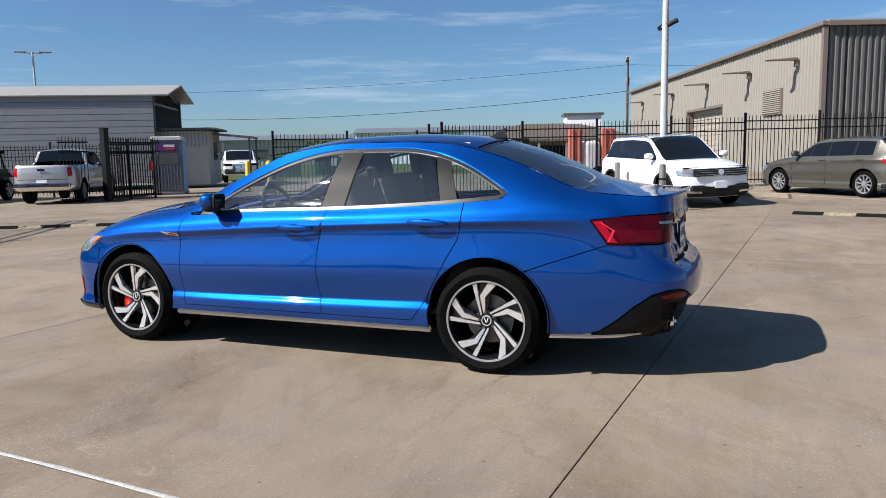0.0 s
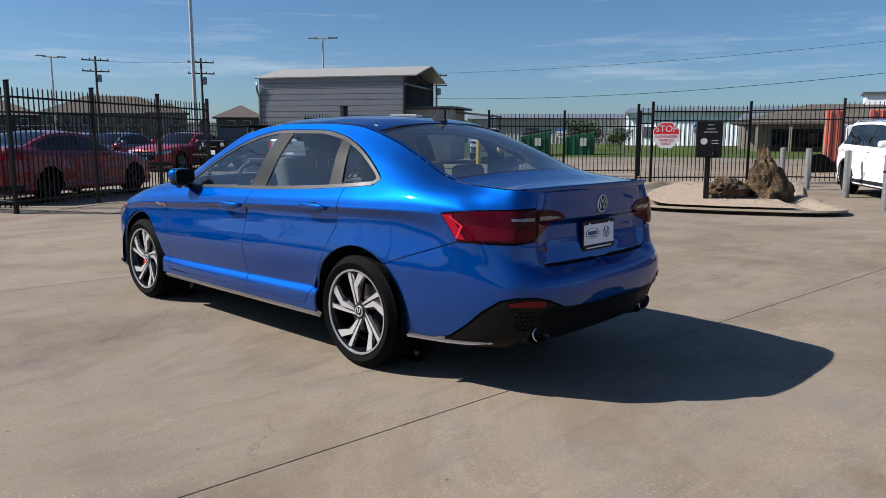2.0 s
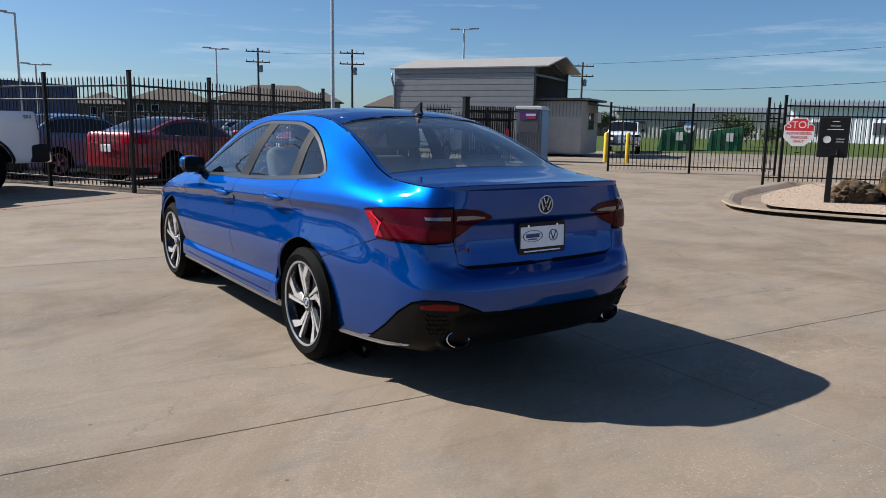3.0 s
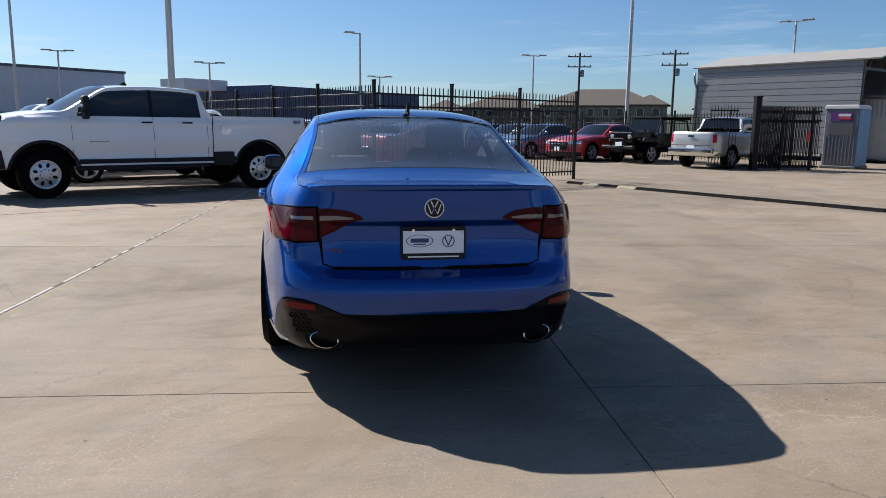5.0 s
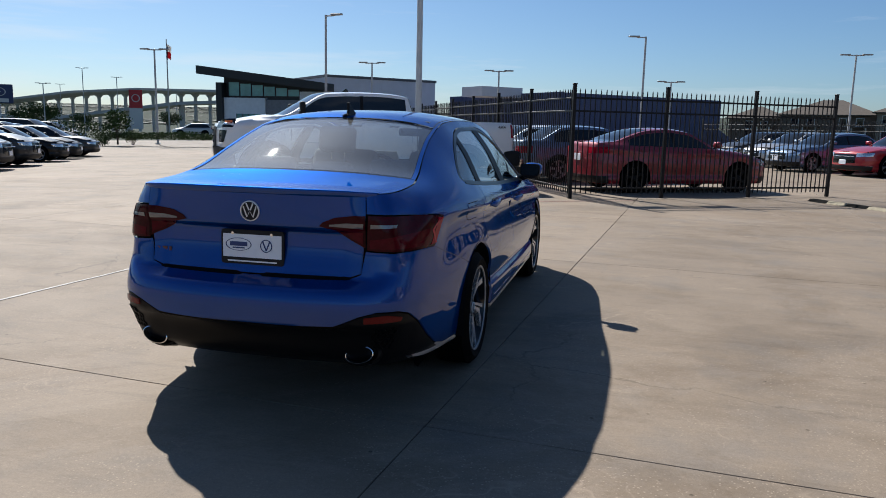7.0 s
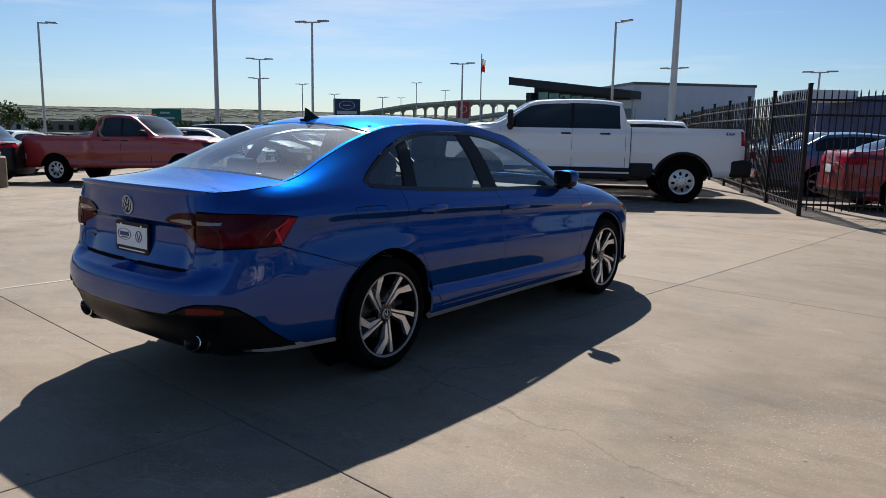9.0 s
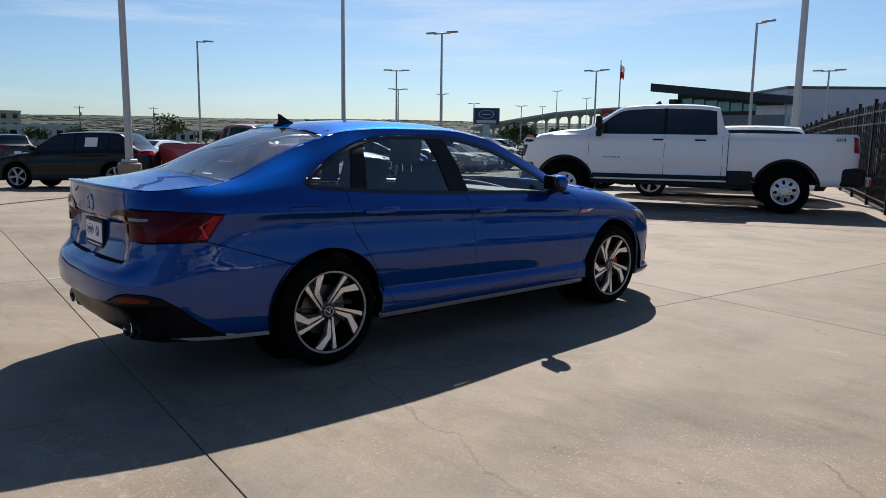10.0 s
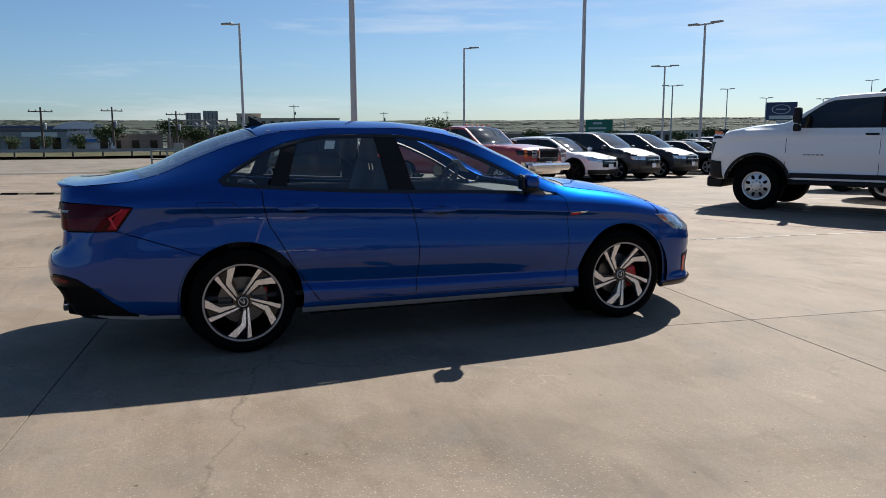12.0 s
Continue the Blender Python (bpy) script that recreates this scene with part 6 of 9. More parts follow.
HATCH = dict(W=1.80, H=1.45, wb=2.63, fo=.86, ro=.78, gc=.18, belt=(.92, 1.00), hood=.95, nose=.74, deck=.98, ws=(.95, .15), roof_end=-1.55, bl=-1.85, tum=.27, r=.32, pillars=(-.22, -.98), dlo_rear=-1.50, tail_z=(.80, .96), step=.06, spokes=10)
vehicle("hatchback", "warm grey hatchback with silver wheels by the fence", P_GREY, parked((17.2, -3.7), True, 42, -1, HATCH), HATCH)
COUPE = dict(H=1.43, wb=2.70, fo=.95, ro=.95, belt=(.92, 1.03), deck=1.08, ws=(.92, .0), roof_end=-.95, bl=-1.95, dlo_rear=-1.50, pillars=(-.35,), wheel="dark", tail_z=(.84, 1.0))
vehicle("coupe", "dark red two-door coupe behind the picket fence", P_RED, parked((1.79, 11.4), False, 31, 1, COUPE), COUPE)
SEDAN = dict(wheel="silver")
row = E2 * 2.75
for i, (pt, lab, dx) in enumerate(((P_STEELBLUE, "steel blue sedan in the fenced row", -.5), (P_WHITE, "white sedan in the fenced row", -.3), (P_CHAR, "charcoal sedan in the fenced row", .2))):
    a = Vector((1.68, 11.7, 0)) + row * (i + 1) + E1 * dx
    vehicle("parked_sedan", lab, pt, parked((a.x, a.y), False, HEAD, 1, SEDAN), SEDAN, "cars in the fenced row")
MUSCLE = dict(W=1.89, H=1.48, wb=3.05, fo=1.0, ro=1.03, belt=(.96, 1.04), hood=1.0, nose=.82, deck=1.08, ws=(.80, .05), roof_end=-1.0, bl=-1.8, r=.36, dlo_rear=-1.35, gc=.2, grille=M_GLOSSBLK)
vehicle("muscle_sedan", "bright red wide sedan facing the fence gap", P_RED2, parked((10.0, 22.0), True, HEAD + 180, -1, MUSCLE), MUSCLE, "cars facing the gate")
for i, (pt, lab, dx, sp) in enumerate(((P_STEELBLUE, "grey blue sedan facing the fence", -.6, SEDAN), (P_SILVER, "pale silver sedan facing the fence", .4, SEDAN), (P_CHAR, "dark hatchback facing the fence", .9, HATCH))):
    a = Vector((10.0, 22.0, 0)) + row * (i + 1) + E1 * dx
    vehicle("facing_car", lab, pt, parked((a.x, a.y), True, HEAD + 180, -1, sp), sp, "cars facing the gate")
MID = dict(W=1.84, H=1.76, wb=3.24, fo=.90, ro=1.10, gc=.42, belt=(1.16, 1.16), hood=1.20, nose=1.05, deck=1.22, ws=(1.05, .35), roof_end=-.80, bl=-1.0, tum=.20, r=.37, tw=.24, wheel="silver", pillars=(-.15,), bed=True, dlo_rear=-.80, tail_z=(.86, 1.16), tail=.06, arch=.08, bumper=M_CHROME, spokes=6)
tc, tc_sh, _ = vehicle("small_pickup", "silver double-cab pickup seen from its tailgate", P_SILVER, parked((12.3, 18.7), False, HEAD + 2, -1, MID), MID)
part("tailgate_handle", box(.22, .02, .06, T(0, -2.735, 1.08), .01), M_GLOSSBLK, tc)
part("tailgate_line", box(1.46, .012, .012, T(0, -2.722, .78)), M_DARK, tc)
part("chrome_step_bumper", box(1.66, .14, .16, T(0, -2.74, .60), .03), M_CHROME, tc)
FULL = dict(BIG, H=1.82, W=1.96, wb=3.60, gc=.42, belt=(1.20, 1.20), hood=1.24, nose=1.10, deck=1.26, r=.37, tw=.24, ws=(1.05, .35), roof_end=-.55, bl=-.75, dlo_rear=-.60, pillars=(.10,), tail_z=(.90, 1.18), head_z=(.92, 1.06), clad=False, bumper=M_CHROME, handle=M_PLASTIC, fo=.95, ro=1.15, arch=.07)
gm, gm_sh, _ = vehicle("old_pickup", "older faded red extended-cab pickup with chrome bumpers", P_BRICK, parked((-16.5, 4.7), False, HEAD, 1, FULL), FULL)
for i in range(5):
    part("cab_marker_lamp", box(.10, .05, .03, T(-.5 + .25 * i, .22, 1.835), .01), M_AMBER, gm)
for sg in (-1, 1):
    for k in (0, 1):
        part("square_headlamp", box(.24, .02, .10, T(sg * .68, 2.775, .92 + .13 * k), .01), M_HEADLAMP, gm)
        part("corner_amber", box(.02, .10, .10, T(sg * .93, 2.66, .92 + .13 * k), .01), M_AMBER, gm)
part("chrome_grille", box(.95, .02, .28, T(0, 2.765, .98), .02), M_CHROME, gm)
part("grille_mesh", box(.85, .02, .20, T(0, 2.775, .98), .01), M_GLOSSBLK, gm)
part("front_chrome_bumper", box(1.90, .16, .20, T(0, 2.80, .62), .05), M_CHROME, gm)
RAM = dict(FULL, pillars=(-.10,), grille=M_CHROME)
vehicle("white_pickup", "white pickup waiting beyond the yard gate", P_WHITE, pose(31.0, 24.6, 0, 0, 0, 220 - 90), RAM)
# the row along the back of the lot
CROSS = dict(SUV, H=1.58, W=1.80, wb=2.67, step=.08, belt=(.97, 1.06), hood=1.00, nose=.82, ws=(1.12, .12), roof_end=-1.55)
LARGE = dict(SUV, H=1.74, W=1.98, wb=2.98, step=.08, wheel="silver", hood=1.12, ws=(1.28, .30))
for (x, y), pt, lab, sp in (((-17.0, 10.7), P_WHITE, "white compact crossover with black cladding", CROSS), ((-17.5, 12.7), P_CHAR, "dark grey large crossover with bright wheels", LARGE), ((-19.0, 15.5), P_CHAR, "charcoal crossover parked in the row", LARGE),
                            ((-21.0, 19.3), P_BLACK, "black sedan parked in the row", SEDAN), ((-22.6, 22.0), P_BLACK, "black sedan at the end of the row", SEDAN), ((-24.0, 24.9), P_CHAR, "dark sedan farther along the row", SEDAN)):
    vehicle("row_car", lab, pt, parked((x, y), True, HEAD, 1, sp), sp, "cars in the back row")
M_CARD = plain("white_card", (0.80, 0.80, 0.78), 0.6, vary=0.03)
EV = dict(SUV, H=1.62, wb=2.80, W=1.88, step=.08, wheel="silver", belt=(1.0, 1.10), hood=1.02, nose=.84, roof_end=-1.45, bl=-2.10, dlo_rear=-1.80)
ec, ec_sh, _ = vehicle("electric_crossover", "black crossover with a white card in its window", P_BLACK, parked((-19.2, .9), True, 228, -1, EV), EV)
c_lo, c_hi = (Vector(ec_sh.point([float(ec_sh.y(-.72))], [z])[0]) for z in (1.17, 1.45))
for v_ in (c_lo, c_hi):
    v_.x = -v_.x - .012
c_up = (c_hi - c_lo).normalized()
c_fw = Vector((0, 1, 0))
c_m = Matrix((c_fw, c_up, c_fw.cross(c_up))).transposed().to_4x4()
c_m.translation = (c_lo + c_hi) / 2
part("window_card", box(.36, .27, .004, c_m), M_CARD, ec, "white paper card")
vehicle("white_sedan", "white sedan parked behind the black crossover", P_WHITE, parked((-21.7, 5.9), False, 121, 1, SEDAN), SEDAN)
vehicle("card_sedan", "black sedan with a white card in its window", P_BLACK, parked((-24.9, 10.6), False, 121, 1, SEDAN), SEDAN)
vehicle("dark_suv", "charcoal crossover parked beside the lamp pole", P_CHAR, parked((-36.6, 3.2), False, 184, -1, CROSS), CROSS)
BACK = dict(SUV, wheel="silver", step=.08)
b0 = Vector((-1.80, 9.98, 0)) + E2 * 3.1 + E1 * .2
vehicle("white_suv", "white crossover parked beyond the large pickup", P_WHITE, parked((b0.x, b0.y), False, 210.5, -1, BACK), BACK)
b1 = Vector((-1.80, 9.98, 0)) + E2 * 6.3 - E1 * .6
vehicle("far_pickup", "white pickup parked two stalls beyond the large pickup", P_WHITE, parked((b1.x, b1.y), False, 211, -1, RAM), RAM)
for i in range(6):
    p = Vector((-27, 28, 0)) + E2 * (2.8 * i) - E1 * 3.0
    sp = (SEDAN, CROSS, SEDAN, LARGE, SEDAN, CROSS)[i]
    vehicle("far_row_car", "dark car in the far row near the bushes", (P_BLACK, P_CHAR, P_STEELBLUE, P_BLACK, P_CHAR, P_BLACK)[i], parked((p.x, p.y), True, HEAD - 10, 1, sp), sp, "cars in the far row")
for i in range(8):
    p = Vector((-48 + 5.2 * i, 70 + 2.8 * i, 0))
    sp = (CROSS, SEDAN, LARGE, SEDAN)[i % 4]
    vehicle("distant_car", "parked car in the neighbouring dealer lot", (P_SILVER, P_CHAR, P_WHITE, P_BLACK)[i % 4], parked((p.x, p.y), True, 210, -1, sp), sp, "cars in the neighbouring lot")


# open-top off-roader
def off_roader(m):
    j = thing("off_roader", "black open off-roader with round lamps and a soft top", "car", m)
    part("tub", box(1.46, 2.3, .55, T(0, -.45, .84), .05, seg=2), P_BLACK, j, smooth=40)
    part("bonnet", prism([(-.56, 0), (.56, 0), (.50, 1.30), (-.50, 1.30)], .30, T(0, .62, .86), bev=.04), P_BLACK, j)
    part("grille", box(1.02, .06, .40, T(0, 1.93, .97), .03), P_BLACK, j)
    for i in range(7):
        part("grille_slot", box(.045, .02, .24, T(-.24 + .08 * i, 1.965, .99), .01), M_DARK, j)
    for sg in (-1, 1):
        part("round_headlamp", lathe([(.0001, .03), (.085, .02), (.09, 0)], 20, pose(sg * .40, 1.96, 1.0, -90, 0, 0)), M_HEADLAMP, j, smooth=50)
        for cy in (1.19, -1.19):
            part("wing", prism([(-.50, 0), (.50, 0), (.46, .10), (.30, .17), (-.28, .17), (-.46, .02)], .26, pose(sg * .69 + .13, cy, .80, 90, 0, 90) @ T(0, 0, -.26), bev=.02), M_PLASTIC, j)
            face = Matrix(((0, 0, sg, 0), (sg, 0, 0, 0), (0, 1, 0, 0), (0, 0, 0, 1)))
            wh = copy_thing(wheel_store[(.36, .22, "silver", 5)], T(sg * .76, cy, .36) @ face)
            wh.parent = j
        part("door_half", box(.04, .95, .46, T(sg * .745, -.12, .90), .02), P_BLACK, j)
        part("screen_post", rod((sg * .66, .60, 1.16), (sg * .64, .40, 1.68), .03), P_BLACK, j)
        part("roll_hoop", tube([(sg * .60, -.35, 1.1), (sg * .60, -.38, 1.66), (sg * .58, -1.4, 1.60), (sg * .60, -1.55, 1.1)], .035), M_PLASTIC, j)
        part("mirror", box(.05, .10, .18, T(sg * .84, .52, 1.25), .02), M_PLASTIC, j)
        part("turn_lamp", box(.10, .03, .06, T(sg * .62, 1.70, .90), .01), M_AMBER, j)
    part("windscreen", box(1.26, .02, .46, pose(0, .50, 1.44, 22, 0, 0), .004), M_GLASS_DARK, j)
    part("soft_top", box(1.36, 1.95, .10, T(0, -.58, 1.70), .04, seg=2), M_RUBBER, j)
    part("front_bumper", box(1.50, .16, .14, T(0, 2.12, .60), .04), M_PLASTIC, j)
    part("winch_guard", tube([(-.35, 2.16, .62), (-.30, 2.20, .92), (.30, 2.20, .92), (.35, 2.16, .62)], .03), M_PLASTIC, j)
    part("plate", box(.30, .01, .15, T(-.1, 2.215, .72), .004), M_PLATE, j)
    part("underframe", box(.9, 3.6, .25, T(0, 0, .52)), M_DARK, j)


off_roader(parked((11.8, 20.6), True, HEAD + 180, -1, dict(W=1.72, wb=2.38)))

# ---------------------------------------------------------------- the yard: fences, gates, island
def write_on(name, body, size, m, material, parent, depth=.002):
    """Words in the built-in font, as a mesh."""
    cu = bpy.data.curves.new(name, "FONT")
    cu.body, cu.size, cu.extrude, cu.align_x, cu.align_y = body, size, depth, "CENTER", "CENTER"
    tmp = bpy.data.objects.new(name, cu)
    me = bpy.data.meshes.new_from_object(tmp)
    bpy.data.objects.remove(tmp)
    me.materials.clear()
    me.materials.append(material)
    ob = new(name, me)
    ob.parent, ob.matrix_basis = parent, m
    return ob


def picket_mesh(h):
    bm = box(.017, .017, h - .03, T(0, 0, (h - .03) / 2))
    top = [bm.verts.new((x, y, h - .03)) for x, y in ((-.0085, -.0085), (.0085, -.0085), (.0085, .0085), (-.0085, .0085))]
    tip = bm.verts.new((0, 0, h + .015))
    for i in range(4):
        bm.faces.new((top[i], top[(i + 1) % 4], tip))
    me = bpy.data.meshes.new("picket")
    bm.to_mesh(me)
    bm.free()
    me.materials.append(M_FENCE)
    return me


picket_store = {}


def shared(name, me, m, parent):
    ob = new(name, me)
    ob.parent, ob.matrix_basis = parent, m
    return ob


def fence(label, posts, height=2.13, gap=.10, step=.112, skip=(), name="fence", post_w=.066, first=True, z0=0.0):
    """Black steel picket fence from post to post, with three rails and spear-topped pickets."""
    fc = thing(name, label, "fence", T(*posts[0], z0))
    o = Vector((*posts[0], 0))
    ph = height - gap
    if ph not in picket_store:
        picket_store[ph] = picket_mesh(ph)
        bm = box(post_w, post_w, height + .09, T(0, 0, (height + .09) / 2), .006)
        box(post_w + .012, post_w + .012, .02, T(0, 0, height + .095), .006, bm=bm)
        me = bpy.data.meshes.new("post")
        bm.to_mesh(me)
        bm.free()
        me.materials.append(M_FENCE)
        picket_store[(ph, 0)] = me
    rng = random.Random(len(posts) * 7 + int(posts[0][0] * 10))
    for i, p in enumerate(posts):
        if i or first:
            d = Vector((*posts[min(i + 1, len(posts) - 1)], 0)) - Vector((*posts[max(0, i - 1)], 0))
            shared("post", picket_store[(ph, 0)], T(p[0] - o.x, p[1] - o.y, gz(*p)) @ pose(0, 0, 0, 0, 0, math.degrees(math.atan2(d.y, d.x))), fc)
    for i, (a, b) in enumerate(zip(posts, posts[1:])):
        if i in skip:
            continue
        zg = Vector((0, 0, (gz(*a) + gz(*b)) / 2))
        a, b = Vector((*a, 0)) - o + zg, Vector((*b, 0)) - o + zg
        d = b - a
        ang = math.degrees(math.atan2(d.y, d.x))
        for z in (gap + .10, height - .42, height - .17):
            part("rail", box(d.length - .06, .034, .036, T(*((a + b) / 2 + Vector((0, 0, z)))) @ pose(0, 0, 0, 0, 0, ang), .004), M_FENCE, fc)
        n = max(2, int(d.length / step))
        for k in range(1, n):
            q = a + d * (k / n)
            shared("picket", picket_store[ph], T(q.x, q.y, q.z + gap) @ pose(0, 0, 0, rng.uniform(-.25, .25), rng.uniform(-.25, .25), ang), fc)
    return fc


fence("black steel picket fence panel run ending at the yard opening", [(.58, 9.35), (2.36, 10.4), (4.2, 11.5), (6.0, 12.6)])
bl_ = [(.58 - .46 * 2.42 * k, 9.35 + .888 * 2.42 * k) for k in range(0, 12)]
fence("black steel picket fence running back beside the white pickup", bl_, first=False)
fd = [(15.26, 5.42)] + [(17.3 + .867 * k, 3.57 - 2.113 * k) for k in range(0, 11)]
fence("black steel picket fence between the lot and the street", fd, 2.16)
fence("black steel picket fence across the yard entrance", [(15.45, 11.4), (17.39, 9.75), (19.3, 8.0)], 2.08, step=.125, name="entrance_fence")
fence("black steel end frame of the entrance gate", [(15.02, 5.72), (15.26, 5.42)], 2.10, name="gate_leaf", first=True)
# far yard fence in front of the carport
fy = [(13.3 - .485 * 2.5 * k, 16.9 + .875 * 2.5 * k) for k in range(0, 10)]
fence("black steel picket fence along the back of the yard", [(p[0] + 3.2, p[1] + 2.0) for p in fy], 1.95, step=.125)
# stacked sliding gate with its heavy post
gt = thing("sliding_gate", "black sliding picket gate stacked open at a heavy post", "gate", T(13.65, 16.7, 0))
part("gate_post", box(.20, .20, 2.36, T(0, 0, 1.18), .012), M_FENCE, gt)
part("post_cap", box(.24, .24, .04, T(0, 0, 2.38), .01), M_FENCE, gt)
for lay, (ox, oy, ln, hh) in enumerate(((.15, .10, 2.1, 2.05), (.30, .45, 2.1, 2.0), (.22, .28, 2.1, 2.05), (.35, .62, 2.1, 2.0), (-.55, .15, .9, 2.05))):
    ang = -8 if lay < 4 else 150
    d = Vector((math.cos(radians(ang)), math.sin(radians(ang)), 0))
    for z in (.12, hh - .42, hh - .12):
        part("gate_rail", box(ln, .05, .05, T(ox + d.x * ln / 2, oy + d.y * ln / 2, z) @ pose(0, 0, 0, 0, 0, ang), .006), M_FENCE, gt)
    for k in range(int(ln / .10)):
        shared("gate_picket", picket_store[2.16 - .10], T(ox + d.x * .10 * (k + .5), oy + d.y * .10 * (k + .5), .05), gt)
for x in (.9, 1.9):
    part("gate_stile", box(.06, .06, 2.05, T(x, .02 - x * .12, 1.03), .006), M_FENCE, gt)

# second heavy post by the entrance with a wire basket lamp
ext = thing("fire_extinguisher", "small red extinguisher hung on the gate", "extinguisher", T(15.40, 16.45, .95))
part("bottle", lathe([(.0001, 0), (.06, .005), (.06, .28), (.035, .33), (.02, .36)], 16), M_CALIPER, ext, smooth=40)

for sg in (-1, 1):
    write_on("bed_decal", "4X4", .10, T(sg * 1.034, -2.86, 1.36) @ Matrix(((0, 0, sg, 0), (sg, 0, 0, 0), (0, 1, 0, 0), (0, 0, 0, 1))), M_GLOSSBLK, t_ob)
# stop sign hung on the gate
M_SIGNRED = plain("sign_red", (0.50, 0.015, 0.02), 0.45, vary=0.08)
M_SIGNWHITE = plain("sign_white", (0.58, 0.57, 0.56), 0.45, vary=0.05)
M_SIGNBLUE = plain("sign_blue", (0.03, 0.16, 0.40), 0.45, vary=0.08)
octa = [(math.cos(radians(22.5 + 45 * i)), math.sin(radians(22.5 + 45 * i))) for i in range(8)]
face_cam = pose(0, 0, 0, 90, 0, -64)
sm = T(15.10, 4.92, 1.36) @ face_cam
st = thing("stop_sign", "red and white octagonal stop sign on the gate", "sign", sm)
part("sign_plate", prism([(x * .37, y * .37) for x, y in octa], .004), M_SIGNWHITE, st)
part("red_field", prism([(x * .345, y * .345) for x, y in octa if True][:4] + [(-.345 * math.cos(radians(22.5)), .03), (.345 * math.cos(radians(22.5)), .03)], .003, T(0, 0, .004)), M_SIGNRED, st)
write_on("stop_word", "STOP", .235, T(0, .165, .0075), M_SIGNWHITE, st)
for i, wd in enumerate(("AUTHORIZED", "VEHICLES", "ONLY")):
    write_on("rule_word", wd, .092, T(0, -.035 - .095 * i, .006), M_SIGNRED, st)
part("hanger", box(.10, .02, .30, T(0, -.5, -.02)), M_FENCE, st)
for (x, y, z), r in (((16.15, 4.5, 1.53), .17), ((17.85, 10.2, 1.45), .17)):
    cs = thing("camera_notice", "round blue and white notice on the fence", "sign", T(x, y, z) @ pose(0, 0, 0, 90, 0, -64))
    part("disc", lathe([(.0001, .004), (r, .004), (r, 0)], 24), M_SIGNWHITE, cs)
    part("blue_band", prism([(r * math.cos(radians(a)), r * math.sin(radians(a))) for a in range(20, 161, 10)], .003, T(0, 0, .004)), M_SIGNBLUE, cs)
    part("text_bar", box(r * 1.3, .03, .002, T(0, -.03, .005)), M_INK, cs)
    part("text_bar", box(r * 1.1, .03, .002, T(0, -.08, .005)), M_INK, cs)

# keypad board on its post
kp = thing("keypad_board", "black entry board with white marks on a steel post", "entry panel", T(10.88, 1.86, .10) @ pose(0, 0, 0, 0, 0, -61))
part("post", box(.10, .10, 1.05, T(0, .06, .50), .008), M_FENCE, kp)
part("board", box(.50, .10, .72, T(0, 0, 1.17), .015), M_FENCE, kp)
for w, z in ((.12, 1.45), (.16, 1.37), (.26, 1.31)):
    part("text_bar", box(w, .004, .012, T(.02, -.052, z)), M_SIGNWHITE, kp)
part("round_mark", lathe([(.0001, 0), (.065, 0), (.065, .003)], 24, pose(-.10, -.051, 1.13, 90, 0, 0)), M_SIGNWHITE, kp)
for z in (1.14, 1.09):
    part("text_bar", box(.13, .004, .012, T(.11, -.052, z)), M_SIGNWHITE, kp)
part("key_cover", box(.12, .05, .14, T(.02, -.06, .92), .01), M_GLOSSBLK, kp)


# raised island with kerb, gravel bed and boulders
def strip_along(pts, prof, closed=False):
    """A profile of (out, up) swept along a plan line."""
    bm = bmesh.new()
    pts = [Vector((*p, 0)) for p in pts]
    rows = []
    for i, p in enumerate(pts):
        d = ((pts[(i + 1) % len(pts)] if closed or i + 1 < len(pts) else pts[i]) - (pts[i - 1] if closed or i else pts[i])).normalized()
        n = Vector((d.y, -d.x, 0))
        rows.append([bm.verts.new(p + n * a + Vector((0, 0, b))) for a, b in prof])
    for a, b in zip(rows, rows[1:] + (rows[:1] if closed else [])):
        for i in range(len(prof) - 1):
            bm.faces.new((a[i], a[i + 1], b[i + 1], b[i]))
    bmesh.ops.recalc_face_normals(bm, faces=bm.faces[:])
    return bm


isl = [(8.95, 1.75), (9.25, .75), (9.75, -.30), (10.05, -.62), (10.45, -.50), (11.3, .15), (13.0, 1.05), (17.2, 2.4), (15.9, 5.2), (14.5, 4.8), (12.9, 4.35), (11.0, 3.62), (9.6, 2.75), (9.05, 2.2)]
island = thing("kerb_island", "raised concrete kerb island with a gravel bed", "kerb", T(0, 0, 0), kind="structure")
ring_ = rounded([(*p, .25) for p in isl], 4)
part("kerb", strip_along([tuple(p) for p in ring_[::-1]], [(0.0, -.02), (-.02, .004), (-.17, .082), (-.23, .097), (-.34, .10), (-.35, .07)], True), M_KERB, island)
bm = bmesh.new()
bm.faces.new([bm.verts.new((*p, .088)) for p in inset(ring_, .33)])
bmesh.ops.recalc_face_normals(bm, faces=bm.faces[:])
M_GRAVEL = plain("pale_gravel", (0.36, 0.27, 0.195), 0.9, vary=0.35, scale=28, grain=1.0, world=True)
part("gravel_bed", bm, M_GRAVEL, island)
rng = random.Random(5)
gv, gf = [], []
